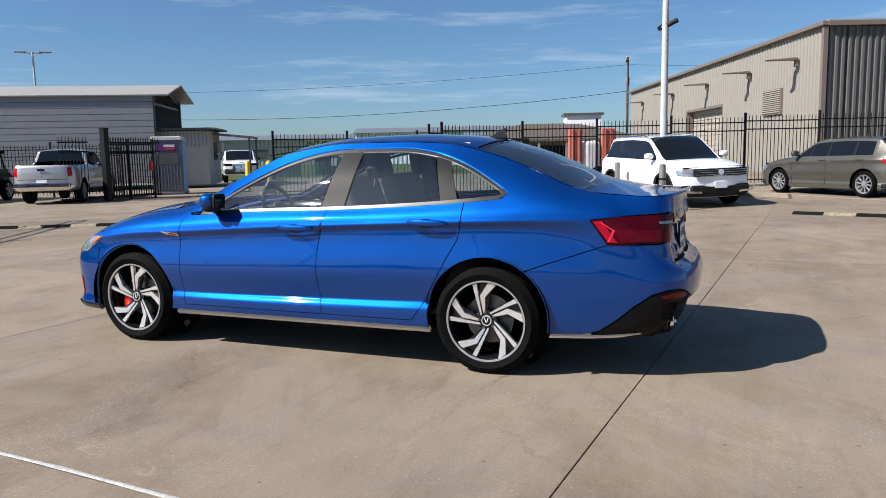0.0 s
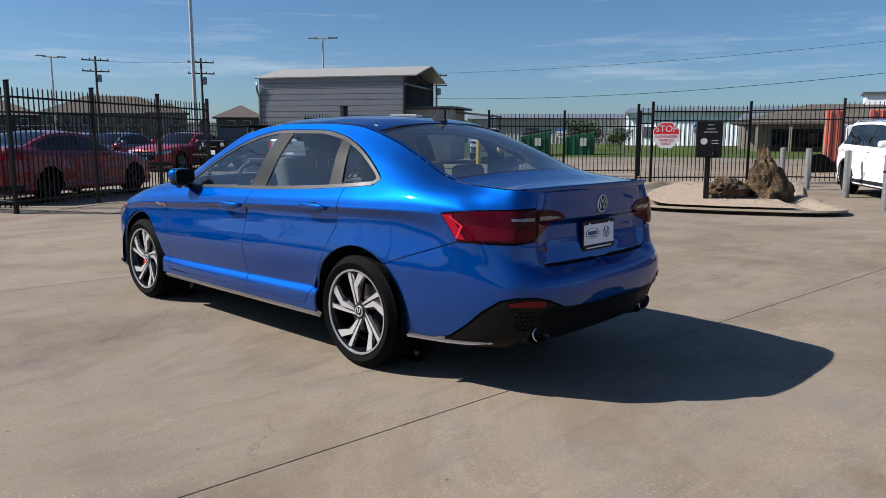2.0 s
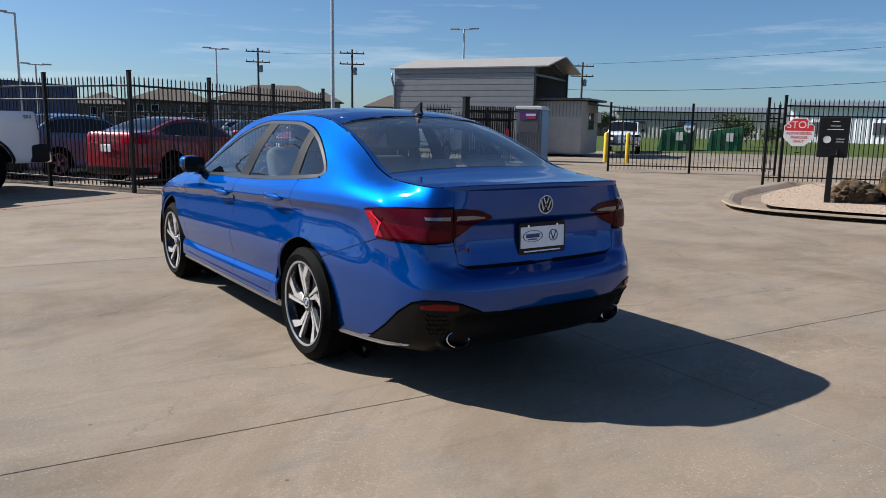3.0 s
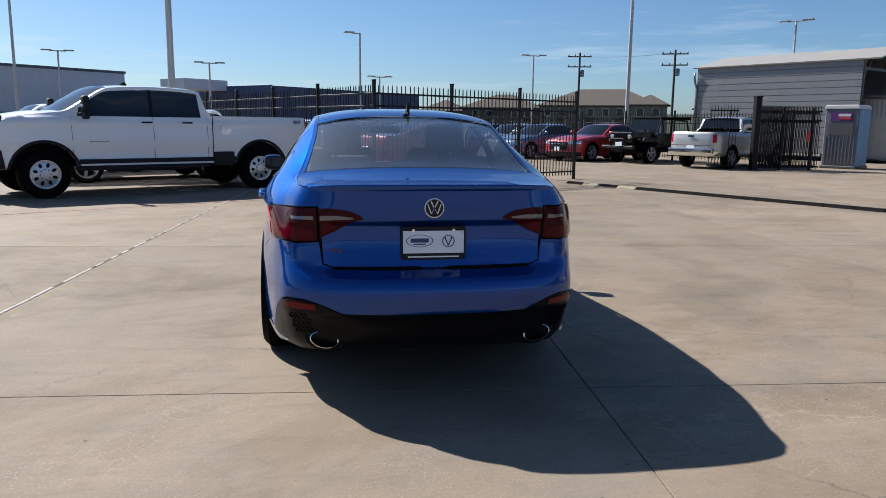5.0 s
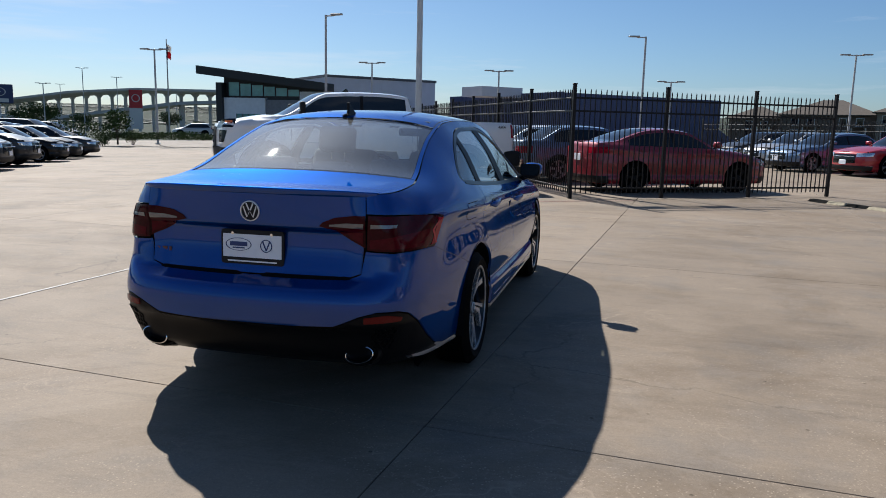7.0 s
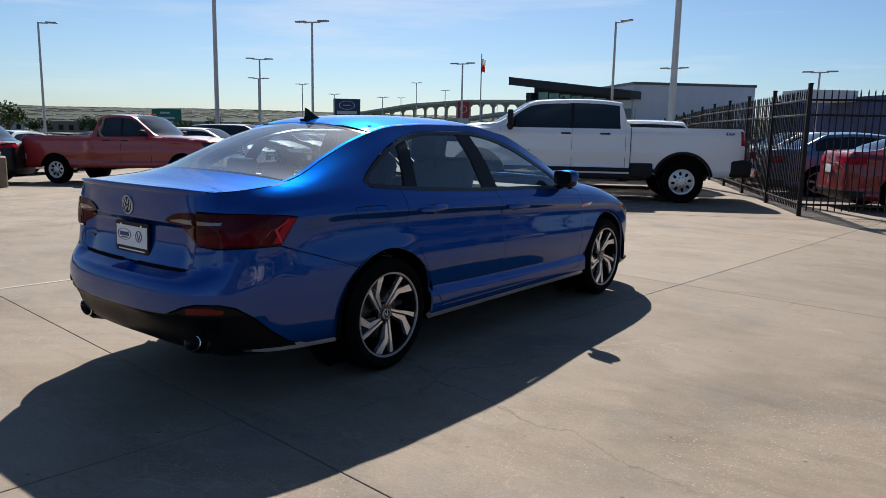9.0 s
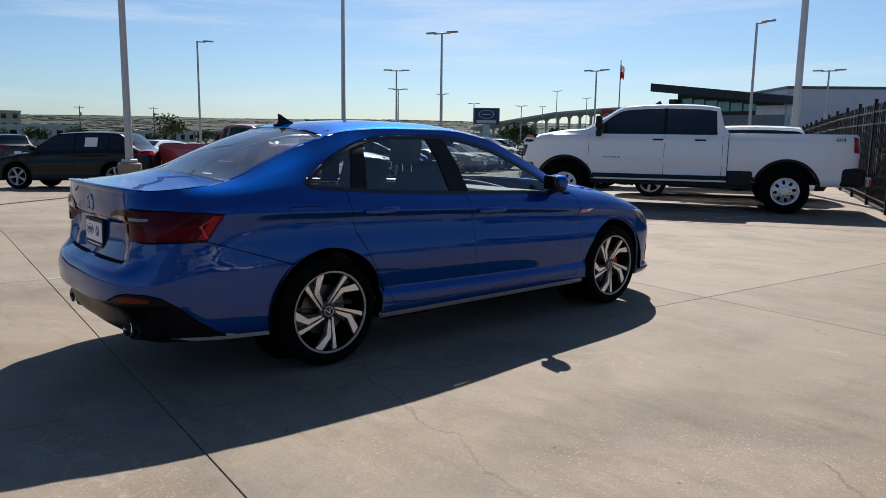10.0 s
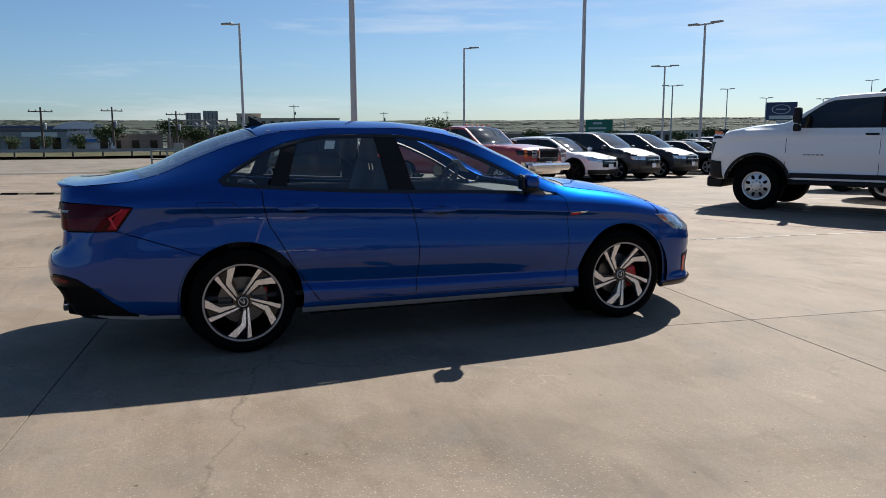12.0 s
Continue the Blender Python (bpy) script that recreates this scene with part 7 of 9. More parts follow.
for i in range(2600):
    p = Vector((rng.uniform(9, 17), rng.uniform(-.6, 5.2)))
    if not inside(np.array([[p.x, p.y]]), inset(ring_, .33))[0]:
        continue
    r = rng.uniform(.008, .022)
    k = len(gv)
    for dx, dy, dz in ((1, 0, 0), (0, 1, 0), (-1, 0, 0), (0, -1, 0), (0, 0, 1.1)):
        gv.append((p.x + dx * r * rng.uniform(.7, 1.3), p.y + dy * r * rng.uniform(.7, 1.3), .086 + dz * r))
    gf += [(k, k + 1, k + 4), (k + 1, k + 2, k + 4), (k + 2, k + 3, k + 4), (k + 3, k, k + 4)]
tagged(raw("gravel", gv, gf, M_GRAVEL, kind="stuff"), "loose pale gravel chips", "gravel", kind="stuff")


def rock_material():
    m, n, l, b = shader("weathered_rock")
    a = noise_tex(n, l, 2.2, 8, 0.7)
    c = noise_tex(n, l, 9, 8, 0.75)
    r1 = ramp(n, l, a.outputs["Fac"], 0.35, 0.62, (0.045, 0.026, 0.014), (0.24, 0.155, 0.078))
    r2 = ramp(n, l, c.outputs["Fac"], 0.35, 0.65, (0.45, 0.42, 0.40), (1.25, 1.22, 1.15))
    lich = ramp(n, l, c.outputs["Fac"], 0.60, 0.68, (0, 0, 0), (0.5, 0.5, 0.5))
    col = mixc(n, l, 1.0, r1.outputs["Color"], r2.outputs["Color"], "MULTIPLY")
    l.new(mixc(n, l, lich.outputs["Color"], col, (0.42, 0.43, 0.38, 1)), b.inputs["Base Color"])
    put(b, Roughness=0.9)
    bump(n, l, b, c.outputs["Fac"], 1.0, 0.10)
    return m


M_ROCK = rock_material()


def boulder(label, m, sx, sy, sz, lean, seed):
    bm = bmesh.new()
    bmesh.ops.create_icosphere(bm, subdivisions=5, radius=1)
    for v in bm.verts:
        q = v.co * 1.4 + Vector((seed, 0, 0))
        d = 1 + .30 * noise.noise(q) + .16 * noise.noise(q * 2.7) + .12 * noise.noise(q * 6) + .06 * noise.noise(q * 13)
        ridge = abs(noise.noise(q * 1.6 + Vector((9, 3, 1))))
        v.co = v.co * (d - .18 * ridge)
        up = max(0, v.co.z)
        tp = 1 - lean * up * .62
        v.co = Vector((v.co.x * sx * tp - lean * .15 * up, v.co.y * sy * tp + lean * .13 * up, v.co.z * sz))
    ob = part("boulder", bm, M_ROCK, None, smooth=28)
    ob.matrix_basis = m
    return tagged(ob, label, "rock")


boulder("tall pointed brown boulder on the gravel island", T(12.35, 1.15, .28), .54, .44, .82, 1.0, 3.1)
boulder("low flat mottled boulder on the gravel island", T(11.75, 1.78, .18), .66, .42, .30, .1, 8.7)

M_BOLLARD = M_GALV
for i, (x, y, h) in enumerate(((16.6, 2.4, 1.0), (15.9, 1.55, 1.0), (14.2, .21, 1.0), (11.7, -1.13, 1.0), (17.0, 3.0, 1.0))):
    bo = thing("bollard", "round grey steel bollard on the concrete", "bollard", T(x, y, gz(x, y)), "bollards at the island")
    part("pipe", lathe([(.07, 0), (.07, h), (.05, h + .02), (.0001, h + .03)], 20), M_BOLLARD, bo, smooth=40)
    if i == 3:
        part("band", lathe([(.072, .68), (.078, .68), (.078, .72), (.072, .72)], 20, closed=True), M_FENCE, bo)
        part("hasp", box(.12, .03, .04, T(.09, 0, .70), .005), M_FENCE, bo)
ws_ = thing("wheel_stop", "pale concrete wheel stop by the fence", "wheel stop", rest(15.7, -3.2, 50))
part("block", prism([(-.85, 0), (.85, 0), (.80, .12), (-.80, .12)], .15, pose(0, .075, 0, 90, 0, 0), bev=.01), M_KERB, ws_)


# rubber speed humps with pale end blocks
def hump(label, a, b, w=.24, h=.05):
    a, b = Vector((*a, 0)), Vector((*b, 0))
    d = b - a
    ob = thing("speed_hump", label, "speed hump", rest(a.x, a.y, math.degrees(math.atan2(d.y, d.x))))
    n = int(d.length / .5)
    prof = [(-w / 2, .0), (-w / 2 + .04, h * .45), (-w * .2, h), (w * .2, h), (w / 2 - .04, h * .45), (w / 2, .0)]
    for i in range(n):
        yellow = i in (1, 3)
        seg_ = prism(prof, d.length / n - .012, pose(i * d.length / n, 0, .002, 90, 0, 90))
        part("hump_block", seg_, M_HUMP_PALE if yellow else M_HUMP, ob)


M_HUMP = plain("hump_rubber", (0.010, 0.010, 0.010), 0.95, vary=0.3, scale=12, grain=0.3, spec=0.05)
M_HUMP_PALE = plain("worn_pale_rubber", (0.22, 0.19, 0.12), 0.75, vary=0.4, scale=12, grain=0.4)
hump("black rubber speed hump with worn pale blocks", (5.4, 11.2), (8.8, 5.0))
hump("short black rubber speed hump", (11.3, -3.7), (10.0, -6.9))
hump("long black rubber speed hump across the lane", (-17.6, -6.6), (-16.5, -3.8))

# painted lines
M_FADED = plain("faded_red_paint_line", (0.252, 0.144, 0.114), 0.8, vary=0.3, scale=6, grain=0.3, world=True)
M_WLINE = plain("worn_white_paint_line", (0.372, 0.348, 0.312), 0.75, vary=0.25, scale=8, grain=0.3, world=True)


def painted(label, a, b, w, mat):
    a, b = Vector((*a, 0)), Vector((*b, 0))
    n = Vector((-(b - a).y, (b - a).x, 0)).normalized() * w / 2
    sheet("painted_line", [tuple(q)[:2] for q in (a - n, b - n, b + n, a + n)], .003, mat, label, "road marking")


painted("faded red line along the fence side", (-5.9, 5.1), (1.9, 9.5), .10, M_FADED)
for k in range(-2, 4):
    p = Vector((-6.2, 8.2, 0)) + E2 * (3.0 * k - .45) - E1 * .6
    if k >= 0:
        painted("worn white parking stall line", (p.x, p.y), tuple((p + E1 * 5.2))[:2], .10, M_WLINE)
    q = Vector((-17.8, 5.9, 0)) + E2 * 2.9 * k
    painted("worn white parking stall line", (q.x - 2.6, q.y - 1.4), tuple((q + E1 * 2.6))[:2], .10, M_WLINE)
painted("worn white parking stall line", (13.8, -2.9), (18.4, -.5), .10, M_WLINE)
painted("worn white parking stall line", (13.2, -6.9), (18.6, -1.7), .10, M_WLINE)
painted("worn red kerb line at the island", (9.6, 2.9), (13.4, 4.75), .12, M_FADED)


# lamp poles
def lamp_pole(x, y, h, heads, turn, base=.0, r=.085, label="tall white steel lot lamp pole", arm=.55):
    lp = thing("lamp_pole", label, "lamp pole", pose(x, y, gz(x, y), 0, 0, turn), "lot lamp poles")
    if base:
        part("concrete_base", lathe([(.30, 0), (.30, base - .03), (.27, base), (.0001, base)], 28), M_KERB, lp, smooth=40)
    part("pole", lathe([(r, base), (r * .72, h), (.0001, h + .02)], 16), M_POLE, lp, smooth=40)
    part("base_cover", box(.30, .30, .10, T(0, 0, base + .05), .02), M_POLE, lp)
    for k in range(heads):
        s = 1 - 2 * k
        part("arm", box(arm, .06, .08, T(s * arm / 2, 0, h - .05), .01), M_POLE, lp)
        part("lamp_head", prism([(-.10, -.17), (.55, -.13), (.62, 0), (.55, .13), (-.10, .17)], .09, pose(s * (arm - .05), 0, h - .04, 0, 0, 0 if s > 0 else 180), bev=.02), M_LAMPHEAD, lp)
    return lp


lamp_pole(-15.9, 2.9, 8.6, 2, 20, .75, .10)
lamp_pole(-23.6, 14.6, 9.0, 2, 29, .75, .10)
lamp_pole(-4.6, 16.5, 9.5, 2, 29, .75, .10)
lamp_pole(-37.5, 1.2, 7.8, 1, 235, .6)
lamp_pole(-46.6, 17.6, 8.0, 1, 62, 0)
lamp_pole(-30.5, 26.1, 7.9, 2, 20, .6)
lamp_pole(-47.0, 35.1, 7.2, 2, 50)
lamp_pole(-62.5, 47.0, 6.8, 2, 50)
lamp_pole(-15.5, 35.2, 7.75, 1, -10)
lamp_pole(-19.1, 53.3, 6.8, 2, 10)
lamp_pole(-8.3, 51.7, 5.8, 2, 10)
lamp_pole(2.3, 45.0, 7.3, 1, 190)
lamp_pole(4.65, 57.8, 5.3, 2, 10)
lamp_pole(17.4, 55.8, 7.2, 2, 0)
lamp_pole(14.2, 28.5, 9.0, 2, 0, 0, .10)
lamp_pole(-32.9, 44.1, 7.0, 2, 10)
lamp_pole(30.6, 40.0, 8.4, 2, -50)
for az_, d, h in ((139.3, 112, 8.0), (136.9, 126, 7.4), (133.3, 120, 6.7), (130.7, 140, 10.4), (128.5, 150, 9.7), (131.8, 190, 10.2), (124.5, 170, 8.0), (147, 210, 7)):
    lamp_pole(4.1 + d * math.cos(radians(az_)), -4 + d * math.sin(radians(az_)), h, 2, az_ + 60, label="distant pale lot lamp pole")
cp_ = lamp_pole(17.85, -.55, 8.2, 2, 30, .6, .11, "white lamp pole carrying two security cameras")
for s in (-1, 1):
    part("camera_arm", rod((0, 0, 4.85), (s * .28, 0, 4.78), .03), M_POLE, cp_)
    part("camera_body", lathe([(.0001, -.16), (.07, -.15), (.07, .15), (.05, .17), (.0001, .17)], 14, pose(s * .33, -.05, 4.82, 65, 0, s * 30)), M_PLASTIC, cp_, smooth=40)

# flagpole
fp = thing("flagpole", "tall pole with a hanging red white and blue flag", "flagpole", T(-46, 65, -.3))
part("pole", lathe([(.09, 0), (.05, 9.9), (.08, 9.95), (.0001, 10.05)], 12), M_POLE, fp, smooth=40)
M_FLAGRED, M_FLAGBLUE = plain("flag_red", (.5, .03, .04), .8), plain("flag_blue", (.03, .06, .25), .8)
for (z0, z1, x0, x1, mt) in ((8.1, 8.8, .1, .55, M_FLAGRED), (8.8, 9.5, .1, .55, M_SIGNWHITE), (8.1, 9.5, .0, .12, M_FLAGBLUE)):
    bm = bmesh.new()
    rows = []
    for i in range(7):
        t = i / 6
        rows.append([bm.verts.new((x0 + (x1 - x0) * t, .10 * math.sin(t * 7 + z * 1.3), z - .25 * t)) for z in np.linspace(z0, z1, 4)])
    for a, b in zip(rows, rows[1:]):
        for i in range(3):
            bm.faces.new((a[i], b[i], b[i + 1], a[i + 1]))
    bmesh.ops.solidify(bm, geom=bm.faces[:], thickness=.01)
    part("flag_field", bm, mt, fp)


# wooden utility poles and the wire
M_WOOD = plain("weathered_pole_wood", (0.10, 0.075, 0.055), 0.9, vary=0.3, scale=6, grain=0.4)


def utility_pole(x, y, h, turn, arms=(.4, 1.5)):
    up = thing("utility_pole", "dark wooden utility pole with crossarms", "utility pole", pose(x, y, 0, 0, 0, turn), "utility poles")
    part("pole", lathe([(.15, 0), (.10, h), (.0001, h + .02)], 12), M_WOOD, up, smooth=40)
    for dz in arms:
        part("crossarm", box(2.6, .10, .12, T(0, .12, h - dz), .01), M_WOOD, up)
        for k in (-1.2, -.5, .5, 1.2):
            part("insulator", lathe([(.03, 0), (.06, .06), (.05, .14), (.02, .2)], 8, T(k, .12, h - dz + .06)), M_GALV, up, smooth=40)
    part("transformer", lathe([(.0001, 0), (.2, .02), (.2, .7), (.15, .76), (.0001, .78)], 14, T(.32, 0, h - 2.6)), M_GALV, up, smooth=40)


utility_pole(28.2, 74.7, 9.4, -15)
utility_pole(35.1, 65.9, 9.1, -25)
utility_pole(69.3, 7.8, 10.3, 10, (.3,))
utility_pole(58.0, 55.0, 8.6, -30)


def wire(label, a, b, sag, r=.022):
    a, b = Vector(a), Vector(b)
    pts = [a.lerp(b, t) - Vector((0, 0, sag * 4 * t * (1 - t))) for t in np.linspace(0, 1, 24)]
    tagged(part("overhead_wire", tube(pts, r, 5), M_GLOSSBLK, None), label, "cable")


wire("dark overhead cable across the street", (69.3, 7.8, 7.1), (60, 60, 5.9), .9)
wire("thin overhead cable across the street", (69.3, 7.8, 9.6), (58, 55, 8.4), .5, .014)
wire("thin overhead cable leaving the pole", (69.3, 7.8, 9.6), (95, -60, 9.0), .6, .014)
wire("thin overhead cable between poles", (35.1, 65.9, 8.8), (28.2, 74.7, 9.0), .2, .012)

# short vapour trail high over the yard
def vapour_material():
    m, n, l, b = shader("vapour")
    tx = noise_tex(n, l, 0.02, 6, 0.7, "World")
    rr = n.new("ShaderNodeMapRange")
    put(rr, From_Min=0.3, From_Max=0.7, To_Min=0.10, To_Max=0.55)
    l.new(tx.outputs["Fac"], rr.inputs["Value"])
    l.new(rr.outputs["Result"], b.inputs["Alpha"])
    put(b, Base_Color=(0.85, 0.87, 0.9, 1), Roughness=1.0, Specular_IOR_Level=0.0)
    return m


va, vb = (Vector((-3 + 3600 * math.cos(radians(a)), -5 + 3600 * math.sin(radians(a)), 3600 * math.tan(radians(e)))) for a, e in ((45.9, 9.2), (42.4, 7.8)))
tagged(raw("vapour_trail", *(lambda bm_: ([tuple(v.co) for v in bm_.verts], [tuple(v.index for v in f.verts) for f in bm_.faces]))(tube([va.lerp(vb, t) + Vector((0, 0, 3 * math.sin(t * 9))) for t in np.linspace(0, 1, 14)], 5.5, 7)), vapour_material()), "short thin white vapour trail in the sky", "vapour trail", kind="structure")

# ---------------------------------------------------------------- carport shed
M_SHEETMETAL = plain("grey_sheet_metal", (0.216, 0.222, 0.234), 0.42, 0.35, 0.07, 2.0, coat=0.1)
M_ROOFTAN = plain("tan_metal_roof", (0.372, 0.348, 0.312), 0.45, 0.2, 0.06, 2.0)
M_TRIMGREY = plain("dark_trim_metal", (0.10, 0.10, 0.105), 0.5, 0.3, 0.1)
shed = thing("carport", "grey sheet-metal carport with a tan gabled roof", "shed", pose(21.5, 21.9, 0, 0, 0, 119))
LW, DW, EH, RH = 7.6, 5.4, 4.22, 4.85          # along x: the long wall; depth runs to -y
for i in range(14):
    z = .30 + i * .28
    part("siding_panel", prism([(0, 0), (.28, .0), (.27, .028), (.03, .028), (.0, .006)], LW, T(0, 0, z) @ pose(0, 0, 0, 0, -90, 0) @ pose(0, 0, 0, 0, 0, 0) @ Matrix(((1, 0, 0, 0), (0, 1, 0, 0), (0, 0, -1, 0), (0, 0, 0, 1)))), M_SHEETMETAL, shed)
for y in (0, -DW):
    for x in (0, LW / 2, LW):
        part("frame_post", box(.09, .09, EH, T(x, y - .06 if y == 0 else y + .06, EH / 2)), M_TRIMGREY, shed)
part("back_wall", box(LW, .05, 4.0, T(LW / 2, -DW, 2.2)), M_SHEETMETAL, shed)
part("end_wall", box(.05, DW - .1, 3.8, T(LW - .1, -DW / 2, 2.3)), M_SHEETMETAL, shed)
for sg in (0, 1):
    ang = math.degrees(math.atan2(RH - EH, DW / 2))
    ln = math.hypot(RH - EH, DW / 2) + .12
    yc = -DW / 4 + .10 if sg == 0 else -DW * 3 / 4 - .10
    part("roof_slope", box(LW + .9, ln, .06, T(LW / 2 - .25, yc, (EH + RH) / 2 + .0) @ pose(0, 0, 0, -ang if sg == 0 else ang, 0, 0)), M_ROOFTAN, shed)
part("gable_truss", prism([(0, 0), (-DW, 0), (-DW / 2, RH - EH)], .05, pose(LW - .05, 0, EH, 90, 0, 90)), M_SHEETMETAL, shed)
part("gable_sheet", prism([(.2, -.05), (-DW - .2, -.05), (-DW / 2, RH - EH)], .04, pose(2.4, 0, EH, 90, 0, 90)), M_SHEETMETAL, shed)
for x in (0.1, .5):
    part("rafter", rod((x, 0, EH - .1), (x, -DW / 2, RH - .15), .05), M_TRIMGREY, shed)
    part("rafter", rod((x, -DW, EH - .1), (x, -DW / 2, RH - .15), .05), M_TRIMGREY, shed)
    part("knee_brace", rod((x, 0, EH - 1.2), (x, -1.1, EH + .25), .04), M_TRIMGREY, shed)
part("tie_beam", box(.08, DW, .10, T(.1, -DW / 2, EH - .35)), M_TRIMGREY, shed)
part("downpipe", tube([(LW + .1, .15, 4.0), (LW + .12, .12, 3.7), (LW + .02, .06, 3.2), (LW + .02, .06, .1)], .06), M_GALV, shed, smooth=40)
# white site office and awning beside it
M_OFFICE = plain("off_white_panel", (0.372, 0.360, 0.330), 0.6, vary=0.08, scale=3)
so = thing("site_office", "off-white trailer office with a low awning roof", "office", pose(21.5, 21.9, 0, 0, 0, 119))
part("box", box(2.4, 3.0, 2.5, T(-1.0, -2.2, 1.4), .03), M_OFFICE, so)
for i in range(14):
    part("rib", box(.03, .03, .7, T(-2.12 + .17 * i, -.69, 2.25)), M_SHEETMETAL, so)
part("roof", box(2.9, 3.6, .10, T(-1.1, -2.2, 2.72), .02), M_TRIMGREY, so)
part("awning", box(2.0, 3.0, .08, T(-3.0, -3.2, 2.45) @ pose(0, 0, 0, 0, -6, 0)), M_TRIMGREY, so)
for y in (-1.9, -4.5):
    part("awning_post", box(.08, .08, 2.4, T(-3.9, y, 1.2)), M_TRIMGREY, so)
part("air_unit", box(.25, .7, .5, T(-2.3, -3.2, 1.9), .03), M_SIGNWHITE, so)
part("window", box(.04, .9, .8, T(-2.21, -2.4, 1.7)), M_GLASS_DARK, so)

# portable toilet
M_PORTA = plain("grey_ribbed_plastic", (0.13, 0.14, 0.155), 0.5, vary=0.1)
M_PORTABLUE = plain("light_blue_plastic", (0.14, 0.28, 0.46), 0.5, vary=0.1)
M_PURPLE = plain("sign_dark_purple", (0.10, 0.02, 0.14), 0.5, vary=0.1)
pt_ = thing("portable_toilet", "grey and blue portable toilet with a white roof", "portable toilet", pose(17.9, 17.9, 0, 0, 0, 214 - 90 - 180))
part("cabin", box(1.10, 1.15, 2.0, T(0, 0, 1.08), .03), M_PORTA, pt_)
part("blue_side", box(.03, 1.12, 1.95, T(.56, 0, 1.07), .01), M_PORTABLUE, pt_)
part("roof", prism([(-.60, 0), (.60, 0), (.52, .14), (-.52, .14)], 1.22, pose(0, .61, 2.06, 90, 0, 0), bev=.02), M_SIGNWHITE, pt_)
for i in range(9):
    part("rib", box(.03, .02, .95, T(-.46 + .115 * i, -.582, .65)), M_PORTA, pt_)
part("sign", box(.72, .02, .30, T(0, -.585, 1.80)), M_PURPLE, pt_)
part("sign_bar", box(.40, .01, .09, T(.10, -.598, 1.85)), M_SIGNWHITE, pt_)
part("sign_bar", box(.36, .01, .07, T(.12, -.598, 1.74)), M_FLAGRED, pt_)
part("vent_panel", box(.80, .02, .42, T(0, -.585, 1.36)), M_TRIMGREY, pt_)
part("skid", box(1.2, 1.25, .10, T(0, 0, .05), .02), M_TRIMGREY, pt_)
M_YELLOW = plain("safety_yellow", (0.62, 0.42, 0.02), 0.5, vary=0.12, scale=5)
for x, y in ((20.5, 16.2), (21.0, 15.5), (33, 2.8)):
    yb_ = thing("yellow_bollard", "yellow painted steel bollard", "bollard", T(x, y, 0), "yellow bollards")
    part("pipe", lathe([(.10, 0), (.10, 1.15), (.07, 1.2), (.0001, 1.22)], 16), M_YELLOW, yb_, smooth=40)

# green waste bins beyond the entrance
M_BIN = plain("dark_green_steel", (0.012, 0.10, 0.045), 0.5, vary=0.2, scale=3)
for i, (x, y) in enumerate(((36.6, 25.2), (38.2, 22.8))):
    db = thing("waste_bin", "dark green steel waste bin with black lid", "dumpster", pose(x, y, 0, 0, 0, -58), "green waste bins")
    part("body", prism([(-1.0, 0), (1.0, 0), (1.0, 1.55), (-.8, 1.25)], 2.4, pose(0, 1.2, .1, 90, 0, 0) , bev=.02), M_BIN, db)
    for k in range(4):
        part("rib", box(.06, .05, 1.15, T(-.75 + .5 * k, -1.22, .72)), M_BIN, db)
    part("lid", box(2.0, 2.3, .05, T(.1, 0, 1.62) @ pose(0, 0, 0, 0, -9, 0)), M_PLASTIC, db)
    part("label_plate", box(.40, .02, .5, T(.3, -1.24, 1.0)), M_SIGNWHITE, db)
ob_ = thing("orange_trailer", "orange and white upright machine beyond the fence", "machine", pose(23.8, 3.3, 0, 0, 0, -62))
M_ORANGE = plain("salmon_plastic", (0.46, 0.13, 0.09), 0.5, vary=0.1)
for k in (0, 1.3):
    part("panel", box(.55, .12, 1.75, T(k, 0, 1.35), .03), M_ORANGE, ob_)
for k in range(4):
    part("corrugation", box(.05, .05, 1.7, T((-.13, .13, 1.17, 1.43)[k], -.08, 1.35), .01), M_ORANGE, ob_)
part("white_cab", box(.66, 1.2, 1.3, T(.66, .5, 1.1), .15, seg=3), M_SIGNWHITE, ob_)
part("base", box(1.8, 1.2, .4, T(.3, .5, .35), .05), M_PLASTIC, ob_)
for k in (-.4, .9):
    part("tyre", cyl(.38, .25, pose(k, -.05, .38, 90, 0, 0), 20), M_RUBBER, ob_)

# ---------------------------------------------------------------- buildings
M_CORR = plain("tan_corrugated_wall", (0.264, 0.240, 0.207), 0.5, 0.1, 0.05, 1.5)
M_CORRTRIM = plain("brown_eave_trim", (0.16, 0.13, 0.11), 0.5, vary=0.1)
# darker, greyer base than the front wall's tan; side wall and lining use it
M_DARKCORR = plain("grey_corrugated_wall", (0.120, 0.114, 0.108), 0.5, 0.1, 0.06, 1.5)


def ribbed_wall(name, length, z0, z1f, mat, parent, m, pitch=.30, rise=.04):
    """A wall of trapezoid ribs along x; z1f gives its top."""
    bm = bmesh.new()
    cols = []
    n = int(length / pitch)
    for i in range(n):
        for dx, dy in ((0, 0), (.42, 0), (.52, -rise), (.88, -rise)):
            x = (i + dx) * length / n
            cols.append((bm.verts.new((x, dy, z0)), bm.verts.new((x, dy, z1f(x)))))
    cols.append((bm.verts.new((length, 0, z0)), bm.verts.new((length, 0, z1f(length)))))
    for a, b in zip(cols, cols[1:]):
        bm.faces.new((a[0], b[0], b[1], a[1]))
    bmesh.ops.transform(bm, matrix=m, verts=bm.verts[:])
    return part(name, bm, mat, parent)


